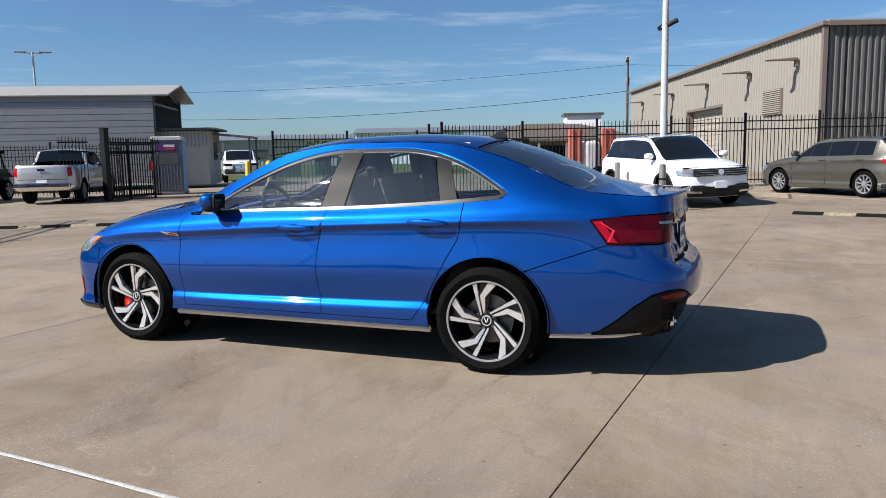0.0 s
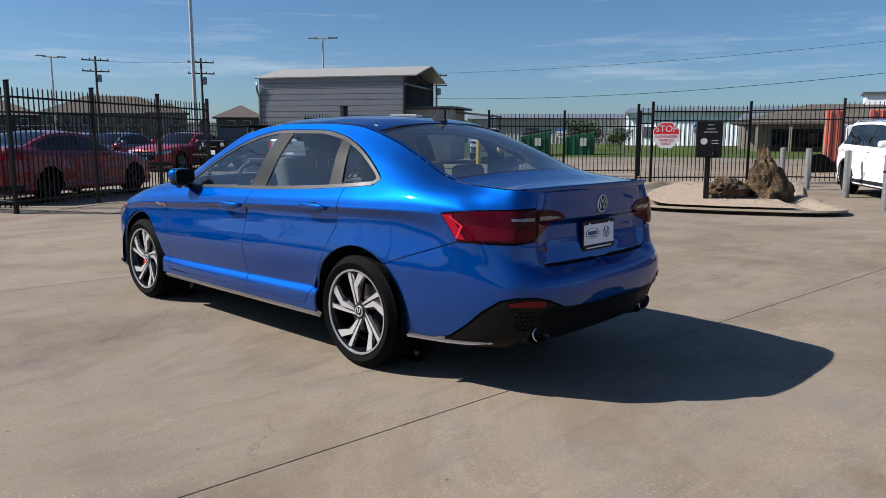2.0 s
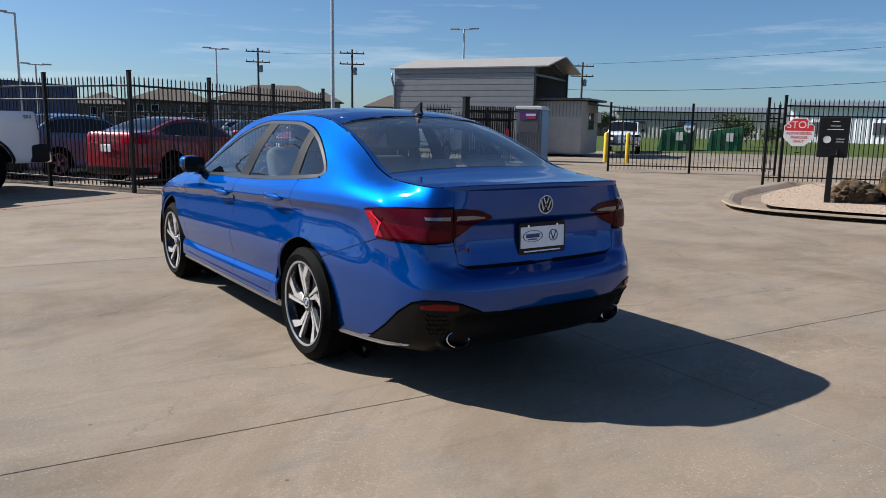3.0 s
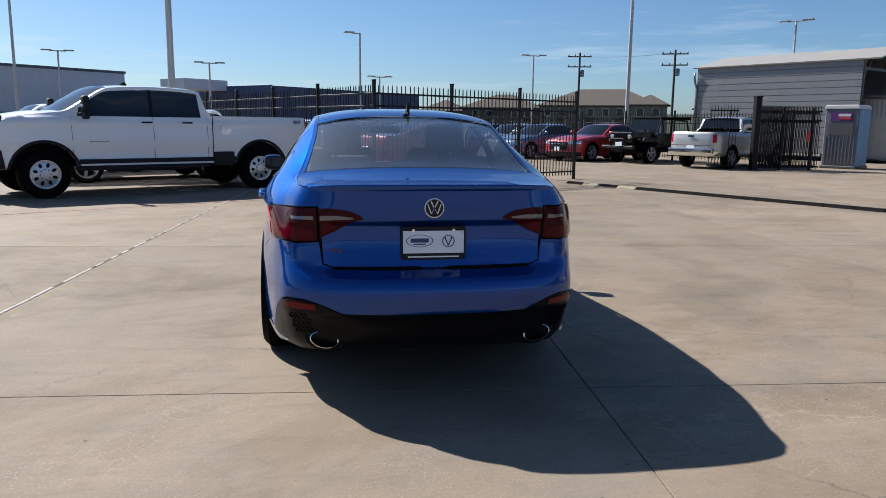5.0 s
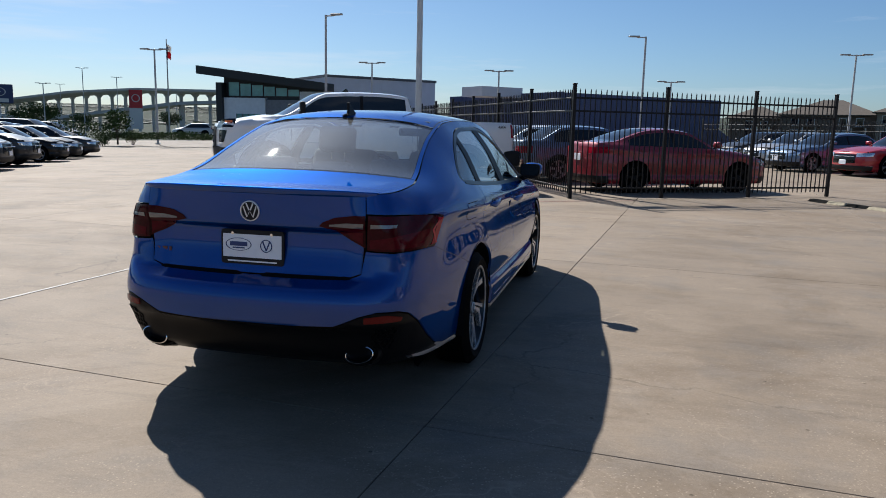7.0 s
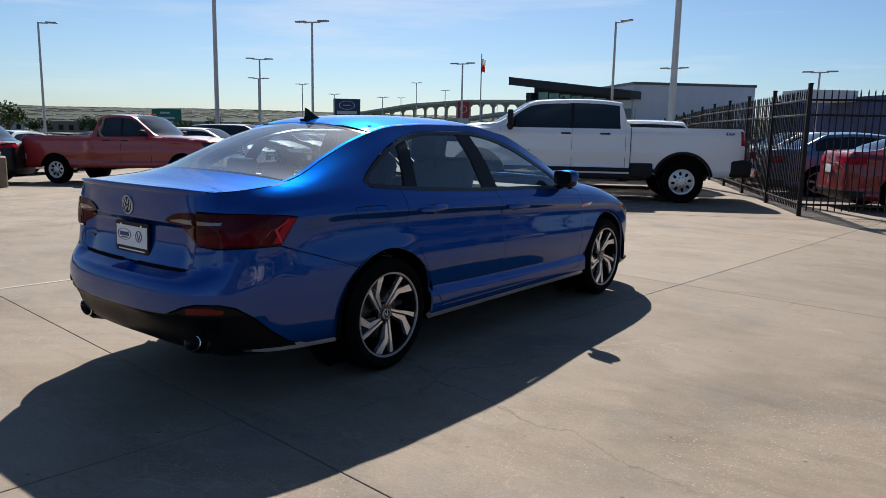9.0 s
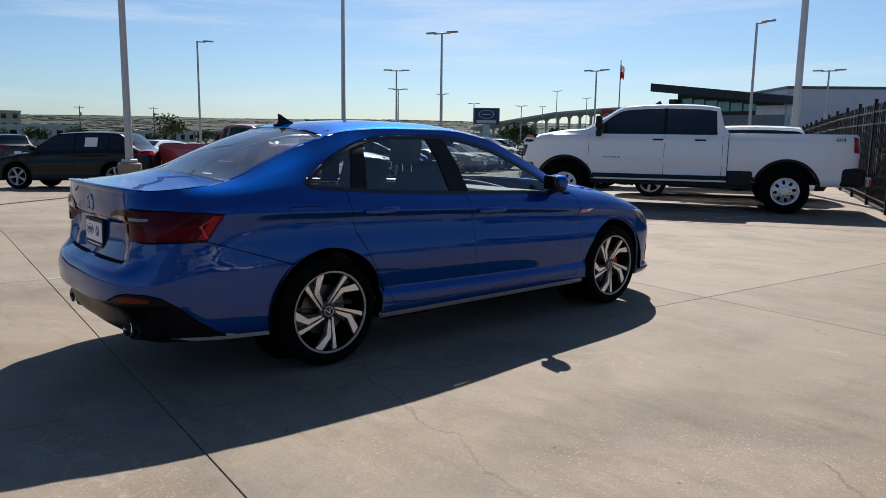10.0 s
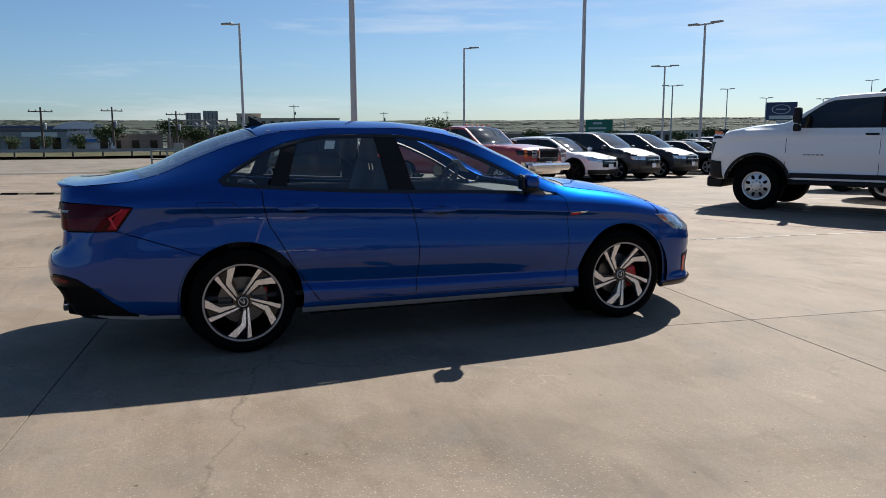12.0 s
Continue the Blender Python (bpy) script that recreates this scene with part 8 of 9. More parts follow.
ca, cb = Vector((29.0, -5.66, 0)), Vector((59.5, 6.06, 0))
dd_ = cb - ca
wl_ = dd_.length
wang = math.degrees(math.atan2(dd_.y, dd_.x))
ware = thing("warehouse", "tan corrugated metal service building with roller door", "building", pose(ca.x, ca.y, 0, 0, 0, wang))
WH0, WH1 = 6.15, 6.15
wtopf = lambda x: WH0 + (WH1 - WH0) * x / wl_
mflip = Matrix(((1, 0, 0, 0), (0, -1, 0, 0), (0, 0, 1, 0), (0, 0, 0, 1)))
d0, d1, dz = 17.6, 11.2, 3.75
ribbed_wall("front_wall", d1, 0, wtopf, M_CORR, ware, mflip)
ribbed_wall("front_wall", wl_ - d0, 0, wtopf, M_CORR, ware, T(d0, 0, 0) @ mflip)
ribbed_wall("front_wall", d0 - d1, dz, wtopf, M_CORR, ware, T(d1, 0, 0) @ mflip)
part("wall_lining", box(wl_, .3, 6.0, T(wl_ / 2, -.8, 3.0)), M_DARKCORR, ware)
for i in range(12):
    part("door_slat", box(d0 - d1 - .1, .05, .29, T((d0 + d1) / 2, -.42, .17 + .31 * i), .01), plain("roller_door_%s" % "tan", (0.36, 0.32, 0.27), 0.5) if i == 0 else bpy.data.materials["roller_door_tan"], ware)
for x in (d0, d1):
    part("door_jamb", box(.14, .5, dz, T(x, -.2, dz / 2)), M_CORRTRIM, ware)
part("door_head", box(d0 - d1, .5, .14, T((d0 + d1) / 2, -.2, dz)), M_CORRTRIM, ware)
part("service_door", box(1.0, .06, 2.1, T(22.5, .04, 1.05), .01), M_CORRTRIM, ware)
part("eave_trim", box(wl_ + .4, .30, .18, T(wl_ / 2, .10, 6.22), .02), M_CORRTRIM, ware)
part("roof", box(wl_ + .4, 40, .2, T(wl_ / 2, -20, 6.25)), M_ROOFTAN, ware)
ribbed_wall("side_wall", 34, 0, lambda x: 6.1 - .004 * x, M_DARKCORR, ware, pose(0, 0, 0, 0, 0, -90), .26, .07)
part("rake_trim", box(.3, 34, .18, T(-.10, -17, 6.2)), M_CORRTRIM, ware)
part("corner_trim", box(.18, .18, 6.1, T(-.05, .05, 3.05)), M_CORRTRIM, ware)
vt = part("louvre_frame", box(2.0, .10, 1.15, T(4.6, .08, 3.45)), M_CORRTRIM, ware)
for k in range(12):
    part("louvre_slat", box(1.86, .10, .06, T(4.6, .12, 2.95 + .09 * k) @ pose(0, 0, 0, 35, 0, 0)), M_CORR, vt)
for x in (2.2, 7.4, 13.6, 20.5, 28.5):
    wp = thing("wall_lamp", "", "")
    wp.parent = ware
    wp.matrix_basis = T(x, .05, 5.0)
    part("mount", box(.20, .16, .34, T(0, .08, -.04), .02), M_CORRTRIM, wp)
    part("arm_shade", prism([(0, .06), (1.25, .05), (1.30, .09), (0, .18)], .34, pose(-.17, .1, 0, 90, 0, 90) @ T(0, 0, 0), bev=.015), M_CORRTRIM, wp)

# neighbouring showroom: black wedge roof, glazed upper band
M_BLKROOF = plain("black_fascia", (0.022, 0.021, 0.021), 0.45, vary=0.1)
M_TEAL = plain("teal_window_glass", (0.12, 0.36, 0.36), 0.05, vary=0.3, scale=.4, spec=0.9)
M_WHITEWALL = plain("white_render", (0.82, 0.83, 0.85), 0.6, vary=0.05, scale=2)
M_GREYTILE = plain("grey_stone_cladding", (0.24, 0.24, 0.25), 0.6, vary=0.16, scale=3, grain=0.3)
M_GREYBOX = plain("grey_panel_wall", (0.58, 0.58, 0.62), 0.5, vary=0.05, scale=1)
sr = thing("showroom", "low modern showroom with a black wedge roof", "building", pose(-48.0, 78.2, -.3, 0, 0, -1))
X_R = 14.6
part("lower_wall", box(5.6, 12, 4.6, T(3.4, 6.4, 2.3)), M_WHITEWALL, sr)
part("stone_wall", box(X_R - 6.2, 12, 4.4, T((X_R + 6.2) / 2, 6.6, 2.2)), M_GREYTILE, sr)
part("upper_wall", prism([(.3, 4.2), (X_R - .3, 4.2), (X_R - .3, 5.7), (.3, 7.3)], 11, pose(0, 12, 0, 90, 0, 0)), M_BLKROOF, sr)
for i in range(6):
    x = 1.0 + 1.62 * i
    zt = 6.75 - (x + .75) * .102
    pn = part("clerestory_frame", box(1.58, .14, zt - 4.75, T(x + .75, .95, (zt + 4.75) / 2)), M_BLKROOF, sr)
    part("pane", box(1.42, .06, zt - 4.95, T(x + .75, .86, (zt + 4.75) / 2)), M_TEAL, pn)
part("white_fascia", box(3.6, .3, 1.35, T(12.5, .85, 4.75)), M_WHITEWALL, sr)
part("shop_window", box(3.4, .1, 1.3, T(4.0, .36, 2.0)), M_TEAL, sr)
for k in range(5):
    part("mullion", box(.08, .14, 1.3, T(2.4 + .8 * k, .33, 2.0)), M_BLKROOF, sr)
part("dark_pier", box(.8, 2, 6.4, T(.2, .9, 3.2)), M_BLKROOF, sr)
part("wedge_roof", prism([(-2.0, 7.35), (X_R + .4, 5.45), (X_R + .4, 6.35), (-2.0, 8.35)], 14, pose(0, 12.5, 0, 90, 0, 0)), M_BLKROOF, sr)
gbx = thing("service_block", "plain grey boxy service building", "building", pose(-33.3, 78.7, 0, 0, 0, 45))
part("hall", box(15, 14, 7.0, T(7.0, 7, 3.5), .05), M_GREYBOX, gbx)
part("stone_base", box(15.2, 14.2, 2.2, T(7.0, 7, 1.1)), M_GREYTILE, gbx)
part("parapet", box(15.2, 14.2, .3, T(7.0, 7, 7.0)), M_TRIMGREY, gbx)
# dark blue hall
M_NAVY = plain("navy_metal_wall", (0.055, 0.070, 0.16), 0.45, 0.1, 0.08, 1.2)
nv = thing("blue_hall", "navy blue low metal hall", "building", pose(-4.75, 68.1, 0, 0, 0, 43.5))
ribbed_wall("wall", 22.2, 0, lambda x: 4.87, M_NAVY, nv, I4)
ribbed_wall("wall", 22, 0, lambda x: 4.95, M_NAVY, nv, Matrix.Translation((0, 22, 0)) @ pose(0, 0, 0, 0, 0, -90))
part("core", box(19.8, 21.6, 4.8, T(10, 11, 2.4)), M_NAVY, nv)
part("ramp_roof", prism([(0, 0), (6, 0), (0, 2.6)], 8, pose(20, 8, 0, 90, 0, 0)), M_NAVY, nv)
part("pale_parapet", box(5, 4, 1.0, T(-2.4, 9, 5.0)), M_GREYBOX, nv)

# brown two-storey homes
M_SHINGLE = plain("brown_shingles", (0.090, 0.074, 0.060), 0.9, vary=0.25, scale=4, grain=0.4)
M_STUCCO = plain("tan_stucco", (0.240, 0.204, 0.162), 0.85, vary=0.1, scale=3)
M_BROWNWALL = plain("brown_siding", (0.114, 0.090, 0.069), 0.8, vary=0.1, scale=3)


def hip_roof(L, D, rise, over=.6):
    """A hipped roof over L by D, its eaves out by over."""
    bm = bmesh.new()
    x, y = L / 2 + over, D / 2 + over
    r = max(0.2, x - y)
    lo = [bm.verts.new(p) for p in ((-x, -y, -.18), (x, -y, -.18), (x, y, -.18), (-x, y, -.18))]
    ev = [bm.verts.new(p) for p in ((-x, -y, 0), (x, -y, 0), (x, y, 0), (-x, y, 0))]
    a, b = bm.verts.new((-r, 0, rise)), bm.verts.new((r, 0, rise))
    for f in (lo[::-1], (lo[0], lo[1], ev[1], ev[0]), (lo[1], lo[2], ev[2], ev[1]), (lo[2], lo[3], ev[3], ev[2]), (lo[3], lo[0], ev[0], ev[3]), (ev[0], ev[1], b, a), (ev[1], ev[2], b), (ev[2], ev[3], a, b), (ev[3], ev[0], a)):
        bm.faces.new(f)
    return bm


def home_block(m, L, D, wall_h, ridge, label, walls):
    hb = thing("terraced_home", label, "house", m, "brown homes")
    part("wall", box(L, D, wall_h, T(0, D / 2, wall_h / 2)), walls, hb)
    rf = hip_roof(L, D, ridge - wall_h)
    bmesh.ops.translate(rf, vec=(0, D / 2, wall_h), verts=rf.verts[:])
    part("roof", rf, M_SHINGLE, hb)
    n = max(1, int(L / 5))
    for i in range(n):
        x = -L / 2 + L * (i + .5) / n
        for dx, z in ((-1.2, wall_h - 1.15), (1.2, wall_h - 1.15), (-1.2, 1.5)):
            w = part("window_frame", box(1.15, .12, 1.35, T(x + dx, -.05, z)), M_SIGNWHITE, hb)
            part("pane", box(.95, .08, 1.15, T(x + dx, -.10, z)), M_GLASS_DARK, w)
        part("porch_opening", box(1.7, .10, 2.1, T(x + 1.2, -.04, 1.15)), M_TRIMGREY, hb)
        for k in (.25, 2.15):
            part("porch_post", box(.26, .26, 2.6, T(x + k, -1.1, 1.3)), M_SIGNWHITE, hb)
        part("porch_roof", box(2.6, 1.5, .18, T(x + 1.2, -.7, 2.7)), M_SHINGLE, hb)


def at_(c, az_deg, d):
    return c[0] + d * math.cos(radians(az_deg)), c[1] + d * math.sin(radians(az_deg))


C5, C2, C10 = (-.2, -5.8), (-3.2, -4.8), (4.9, -2.8)
for az_, d, L, D, wh, rh, lab, mt in ((69.0, 132, 20, 12, 5.0, 8.0, "tan two-storey homes with a broad hipped roof", M_STUCCO), (76.2, 136, 14, 11, 4.6, 7.1, "brown two-storey homes with hipped roofs", M_BROWNWALL), (80.6, 140, 9, 9, 4.0, 6.1, "low brown home with a hipped roof", M_BROWNWALL),
                                      (65.4, 122, 5, 5, 4.9, 6.5, "tan stair tower with a hipped roof", M_STUCCO), (60.4, 122, 7, 8, 4.3, 6.3, "grey home with a hipped roof past the carport", M_BROWNWALL)):
    x, y = at_(C5, az_, d)
    home_block(pose(x, y, 0, 0, 0, az_ - 96), L, D, wh, rh, lab, mt)

# low white warehouses beyond the street
for az_, d, w, h, lab, mt in ((31.0, 120, 46, 4.2, "long white industrial shed", M_OFFICE), (23.0, 105, 26, 4.6, "white industrial shed with ribbed walls", M_WHITEWALL), (16.5, 80, 16, 3.0, "low tan shop building", M_STUCCO), (40.0, 150, 60, 3.8, "long far white industrial shed", M_OFFICE), (47, 140, 40, 3.6, "far pale industrial shed", M_STUCCO)):
    x, y = at_(C2, az_, d)
    ws2 = thing("industrial_shed", lab, "building", pose(x, y, 0, 0, 0, az_ - 90), "industrial sheds")
    ribbed_wall("wall", w, 0, lambda q: h, mt, ws2, T(-w / 2, 0, 0), .6, .06)
    part("core", box(w - .2, 14, h - .1, T(0, 7.2, h / 2)), mt, ws2)
    part("roof", prism([(-7.6, 0), (7.6, 0), (0, .9)], w + .6, pose(-w / 2 - .3, 7, h, 90, 0, 90)), M_SHEETMETAL, ws2)
    for k in range(int(w / 7)):
        dr = part("loading_door", box(2.2, .12, 1.4, T(-w / 2 + 3.5 + 7 * k, -.10, 2.0)), M_TRIMGREY, ws2)
x, y = at_((-4.9, -2.7), 13.6, 66)
gs = thing("canopy_building", "low building with a broad brown hipped roof", "building", pose(x, y, 0, 0, 0, -72))
part("wall", box(13, 8, 2.5, T(0, 4, 1.25)), M_STUCCO, gs)
rf = hip_roof(13, 8, 1.5, 1.4)
bmesh.ops.translate(rf, vec=(0, 4, 2.5), verts=rf.verts[:])
part("roof", rf, M_SHINGLE, gs)
part("white_monitor", box(3.2, 2.6, 1.1, T(3.2, 5, 4.2)), M_WHITEWALL, gs)
part("monitor_cap", box(3.6, 3.0, .2, T(3.2, 5, 4.8)), M_TRIMGREY, gs)
part("shop_glass", box(10, .1, 1.7, T(0, -.06, 1.1)), M_GLASS_DARK, gs)
for k in range(6):
    part("post", box(.22, .22, 2.5, T(-6 + 2.4 * k, -1.2, 1.25)), M_STUCCO, gs)

# brand pylons and road signs drawn as plain shapes
M_NAVYSIGN = plain("navy_sign_face", (0.012, 0.030, 0.11), 0.4, vary=0.06)
sx, sy = -90.0, 87.0
sg_ = thing("pylon_sign", "navy pylon sign with a white oval emblem", "sign", pose(sx, sy, 0, 0, 0, 136 - 90))
part("panel", box(4.6, .5, 2.8, T(0, 0, 4.7), .05), M_NAVYSIGN, sg_)
part("stem", box(1.2, .4, 3.2, T(0, .1, 1.6)), M_GREYBOX, sg_)
part("emblem_ring", lathe([(.95, 0), (1.05, 0), (1.05, .06), (.95, .06)], 32, pose(0, -.26, 5.0, 90, 0, 0) @ Matrix.Diagonal((1.3, .7, 1, 1)), closed=True), M_SIGNWHITE, sg_)
part("emblem_bar", box(1.4, .06, .12, T(0, -.28, 5.0)), M_SIGNWHITE, sg_)
part("name_bar", box(3.4, .06, .55, T(0, -.28, 3.75)), M_SIGNWHITE, sg_)
x, y = at_((2, -5), 126.4, 210)
rp = thing("red_pylon", "red and white roadside pylon", "sign", pose(x, y, -1, 0, 0, 36))
part("red_panel", box(3.2, .6, 4.6, T(0, 0, 7.6)), M_SIGNRED, rp)
part("white_base", box(3.2, .6, 5.2, T(0, 0, 2.6)), M_SIGNWHITE, rp)
part("ring", lathe([(.8, 0), (1.0, 0), (1.0, .1), (.8, .1)], 24, pose(0, -.34, 7.8, 90, 0, 0), closed=True), M_SIGNWHITE, rp)
M_HWYGREEN = plain("highway_green", (0.01, 0.16, 0.10), 0.5, vary=0.05)
x, y = at_((5, -2.5), 149.3, 190)
hs = thing("highway_sign", "large green highway sign with white bars", "sign", pose(x, y, -1, 0, 0, 149 - 90))
part("panel", box(6.6, .2, 4.2, T(0, 0, 3.6)), M_HWYGREEN, hs)
for w, z in ((2.2, 4.8), (4.4, 3.6), (3.6, 2.6)):
    part("text_bar", box(w, .05, .45, T(-.4, -.13, z)), M_SIGNWHITE, hs)
for k in (-2.4, 2.4):
    part("leg", box(.25, .25, 4, T(k, .2, 1.5)), M_GALV, hs)

# flyover on piers
M_DECK = plain("pale_flyover_concrete", (0.46, 0.45, 0.43), 0.8, vary=0.1, scale=.3, world=True)
fly = thing("flyover", "long pale concrete flyover on round piers", "bridge", T(0, 0, 0))
fpts = []
for az_, el_, d in ((136.5, .55, 420), (134.1, 1.05, 390), (130.0, 1.75, 350), (125.8, 2.1, 320), (121.0, 2.15, 300), (116, 2.1, 290), (110, 1.9, 290)):
    x, y = at_((3, -5), az_, d)
    fpts.append((x, y, 1.35 + d * math.tan(radians(el_))))
bm = bmesh.new()
rows = []
for i, p in enumerate(fpts):
    d = (Vector(fpts[min(i + 1, 6)]) - Vector(fpts[max(i - 1, 0)]))
    n = Vector((-d.y, d.x, 0)).normalized() * 5
    rows.append([bm.verts.new(Vector(p) + n * a + Vector((0, 0, b))) for a, b in ((-1, .4), (-1, -.5), (-.6, -1.3), (.6, -1.3), (1, -.5), (1, .4))])
for a, b in zip(rows, rows[1:]):
    for i in range(6):
        bm.faces.new((a[i], a[(i + 1) % 6], b[(i + 1) % 6], b[i]))
bmesh.ops.recalc_face_normals(bm, faces=bm.faces[:])
part("deck", bm, M_DECK, fly)
for i in range(6):
    for t in (.1, .3, .5, .7, .9):
        p = Vector(fpts[i]).lerp(Vector(fpts[i + 1]), t)
        part("pier", lathe([(.65, -8), (.65, p.z - 2.6), (1.8, p.z - 1.25)], 12, T(p.x, p.y, 0)), M_DECK, fly, smooth=40)
ramp2 = [(at_((3, -5), a, d)[0], at_((3, -5), a, d)[1], 1.35 + d * math.tan(radians(e))) for a, e, d in ((136, -.2, 330), (131, .1, 290), (127, .75, 270), (123.5, 1.3, 260), (120.5, 1.5, 255))]
rb = thing("ramp_road", "pale curved slip road embankment", "road", T(0, 0, 0))
bm = bmesh.new()
rows = []
for i, p in enumerate(ramp2):
    d = (Vector(ramp2[min(i + 1, 4)]) - Vector(ramp2[max(i - 1, 0)]))
    n = Vector((-d.y, d.x, 0)).normalized() * 4
    rows.append([bm.verts.new(Vector(p) + n * a + Vector((0, 0, b))) for a, b in ((-1, 0), (-1, -1.0), (1, -1.0), (1, 0))])
for a, b in zip(rows, rows[1:]):
    for i in range(4):
        bm.faces.new((a[i], a[(i + 1) % 4], b[(i + 1) % 4], b[i]))
bmesh.ops.recalc_face_normals(bm, faces=bm.faces[:])
part("deck", bm, M_DECK, rb)
for p in ramp2:
    part("pier", lathe([(.9, -7), (.9, p[2] - 1)], 10, T(p[0], p[1], 0)), M_DECK, rb)


# far town: shops, a beige block, billboards
def town_block(az_, d, w, h, mt, label, rows_, z0=0.0, top=None, c=(5.4, -1.8), depth=14, win=M_GLASS_DARK):
    x, y = at_(c, az_, d)
    tb = thing("town_building", label, "building", pose(x, y, z0, 0, 0, az_ - 90), "far town buildings")
    part("wall", box(w, depth, h, T(0, depth / 2, h / 2)), mt, tb)
    part("parapet", box(w + .4, depth + .4, .5, T(0, depth / 2, h + .1)), top or mt, tb)
    for r in range(rows_):
        n = max(2, int(w / 3.6))
        for k in range(n):
            part("window", box(1.6, .15, h / rows_ * .5, T(-w / 2 + w * (k + .5) / n, -.06, h * (r + .5) / rows_)), win, tb)
    return tb


M_TOWN = plain("pale_town_render", (0.560, 0.530, 0.480), 0.7, vary=0.1, scale=.4)
M_BEIGE = plain("beige_render", (0.500, 0.410, 0.310), 0.8, vary=0.08, scale=.5)
M_BRICKTAN = plain("brown_brick_front", (0.240, 0.180, 0.140), 0.85, vary=0.15, scale=1)
town_block(172.5, 330, 38, 10.4, M_BEIGE, "beige four-storey block with rows of windows", 3, -2.4)
town_block(175.85, 334, 10, 12.4, M_BEIGE, "tall beige centre block of the same building", 3, -2.4)
town_block(171.2, 240, 46, 5.0, M_TOWN, "long pale retail building", 1, -2.6)
pgn = town_block(-170.0, 175, 12, 5.4, M_GREYTILE, "dark grey shop with a pale name bar", 1, -3.2, M_TRIMGREY)
part("name_bar", box(6.5, .1, .9, T(1, -.3, 4.7)), M_SIGNWHITE, pgn)
dn = town_block(-172.8, 185, 14, 5.6, M_GREYBOX, "grey shop with a rounded gable", 1, -3.2, M_TRIMGREY)
write_on("sign_word", "Dental", 1.7, pose(1.5, -.35, 4.9, 90, 0, 0), M_SIGNWHITE, dn, .05)
part("awning", prism([(0, 0), (1.6, 0), (0, .7)], 6, pose(-3, -.1, 3.0, 90, 0, -90) @ T(0, 0, -6)), M_SIGNBLUE, dn)
part("round_gable", prism([(5.5 * math.cos(radians(k)), 2.0 * math.sin(radians(k))) for k in range(0, 181, 15)], .4, pose(0, .2, 5.5, 90, 0, 0)), M_GREYBOX, dn)
town_block(-176.3, 190, 12, 4.4, M_BRICKTAN, "low brown brick shop front", 1, -3.2)
town_block(179.6, 200, 14, 4.2, M_BRICKTAN, "low brown shop behind trees", 1, -3.0)
town_block(-169.0, 260, 20, 6.8, M_NAVY, "dark blue and white shop block", 2, -3.0)
town_block(-166.0, 230, 30, 5.8, M_BRICKTAN, "long brown brick store", 1, -3.0)
for az_, d, w, h, mt in ((166.5, 420, 40, 4.5, M_TOWN), (163, 520, 50, 5, M_BEIGE), (157, 600, 60, 5, M_TOWN), (152, 700, 70, 6, M_BEIGE), (146.6, 330, 26, 5.0, M_GREYTILE), (144.5, 620, 60, 6, M_TOWN), (141, 760, 70, 6, M_BRICKTAN), (155, 330, 22, 4, M_BRICKTAN), (160.5, 360, 30, 4.2, M_TOWN), (149.8, 560, 40, 6, M_BEIGE), (136, 700, 60, 6, M_TOWN), (168.5, 650, 60, 6, M_TOWN)):
    town_block(az_, d, w, h, mt, "low far commercial building", 1, float(np.interp(d, *zip(*prof))))
for az_, d, w in ((179.75, 170, 3.1), (178.55, 172, 3.1)):
    x, y = at_((5.5, -1.7), az_, d)
    bb = thing("billboard", "billboard seen from its grey back on a steel post", "billboard", pose(x, y, -2, 0, 0, az_ - 90), "billboards")
    part("panel", box(w, .4, 4.0, T(0, 0, 6.0 if az_ > 179 else 6.5), .03), M_GALV, bb)
    for k in range(4):
        part("rib", box(.15, .2, 4.0, T(-w / 2 + w * (k + .5) / 4, -.25, 6.0)), M_TRIMGREY, bb)
    part("post", box(.7, .7, 4.6, T(0, .3, 2.2)), M_TRIMGREY, bb)
ga, gb_ = Vector((*at_((5.5, -1.7), -178.6, 120), -1)), Vector((*at_((5.5, -1.7), 177.4, 120), -1))
gn = thing("sign_gantry", "grey lattice steel sign gantry over the road", "gantry", T(0, 0, 0))
for q in (ga, gb_):
    for k in (-.4, .4):
        part("leg", box(.22, .22, 5.0, T(q.x + k, q.y, 1.3)), M_GALV, gn)
    for z in (.4, 1.5, 2.6):
        part("brace", rod((q.x - .4, q.y, z - .5), (q.x + .4, q.y, z + .5), .05), M_GALV, gn)
for z in (2.7, 3.5):
    part("chord", rod((ga.x, ga.y, z), (gb_.x, gb_.y, z), .09), M_GALV, gn)
for i in range(10):
    a, b = ga.lerp(gb_, i / 10), ga.lerp(gb_, (i + 1) / 10)
    part("lattice_bar", rod((a.x, a.y, 2.7 if i % 2 else 3.5), (b.x, b.y, 3.5 if i % 2 else 2.7), .05), M_GALV, gn)
for az_, d, h in ((-170.6, 100, 4.6), (-175.0, 105, 4.9), (-179.2, 110, 4.6), (172.5, 200, 9), (161.0, 260, 9), (165.8, 230, 8)):
    x, y = at_((5.4, -1.9), az_, d)
    utility_pole(x, y, h, az_ - 80, (.5,))

M_DRYGRASS = plain("dry_grass", (0.075, 0.072, 0.036), 0.9, vary=0.35, scale=.8, grain=0.5, spec=0.1, world=True)
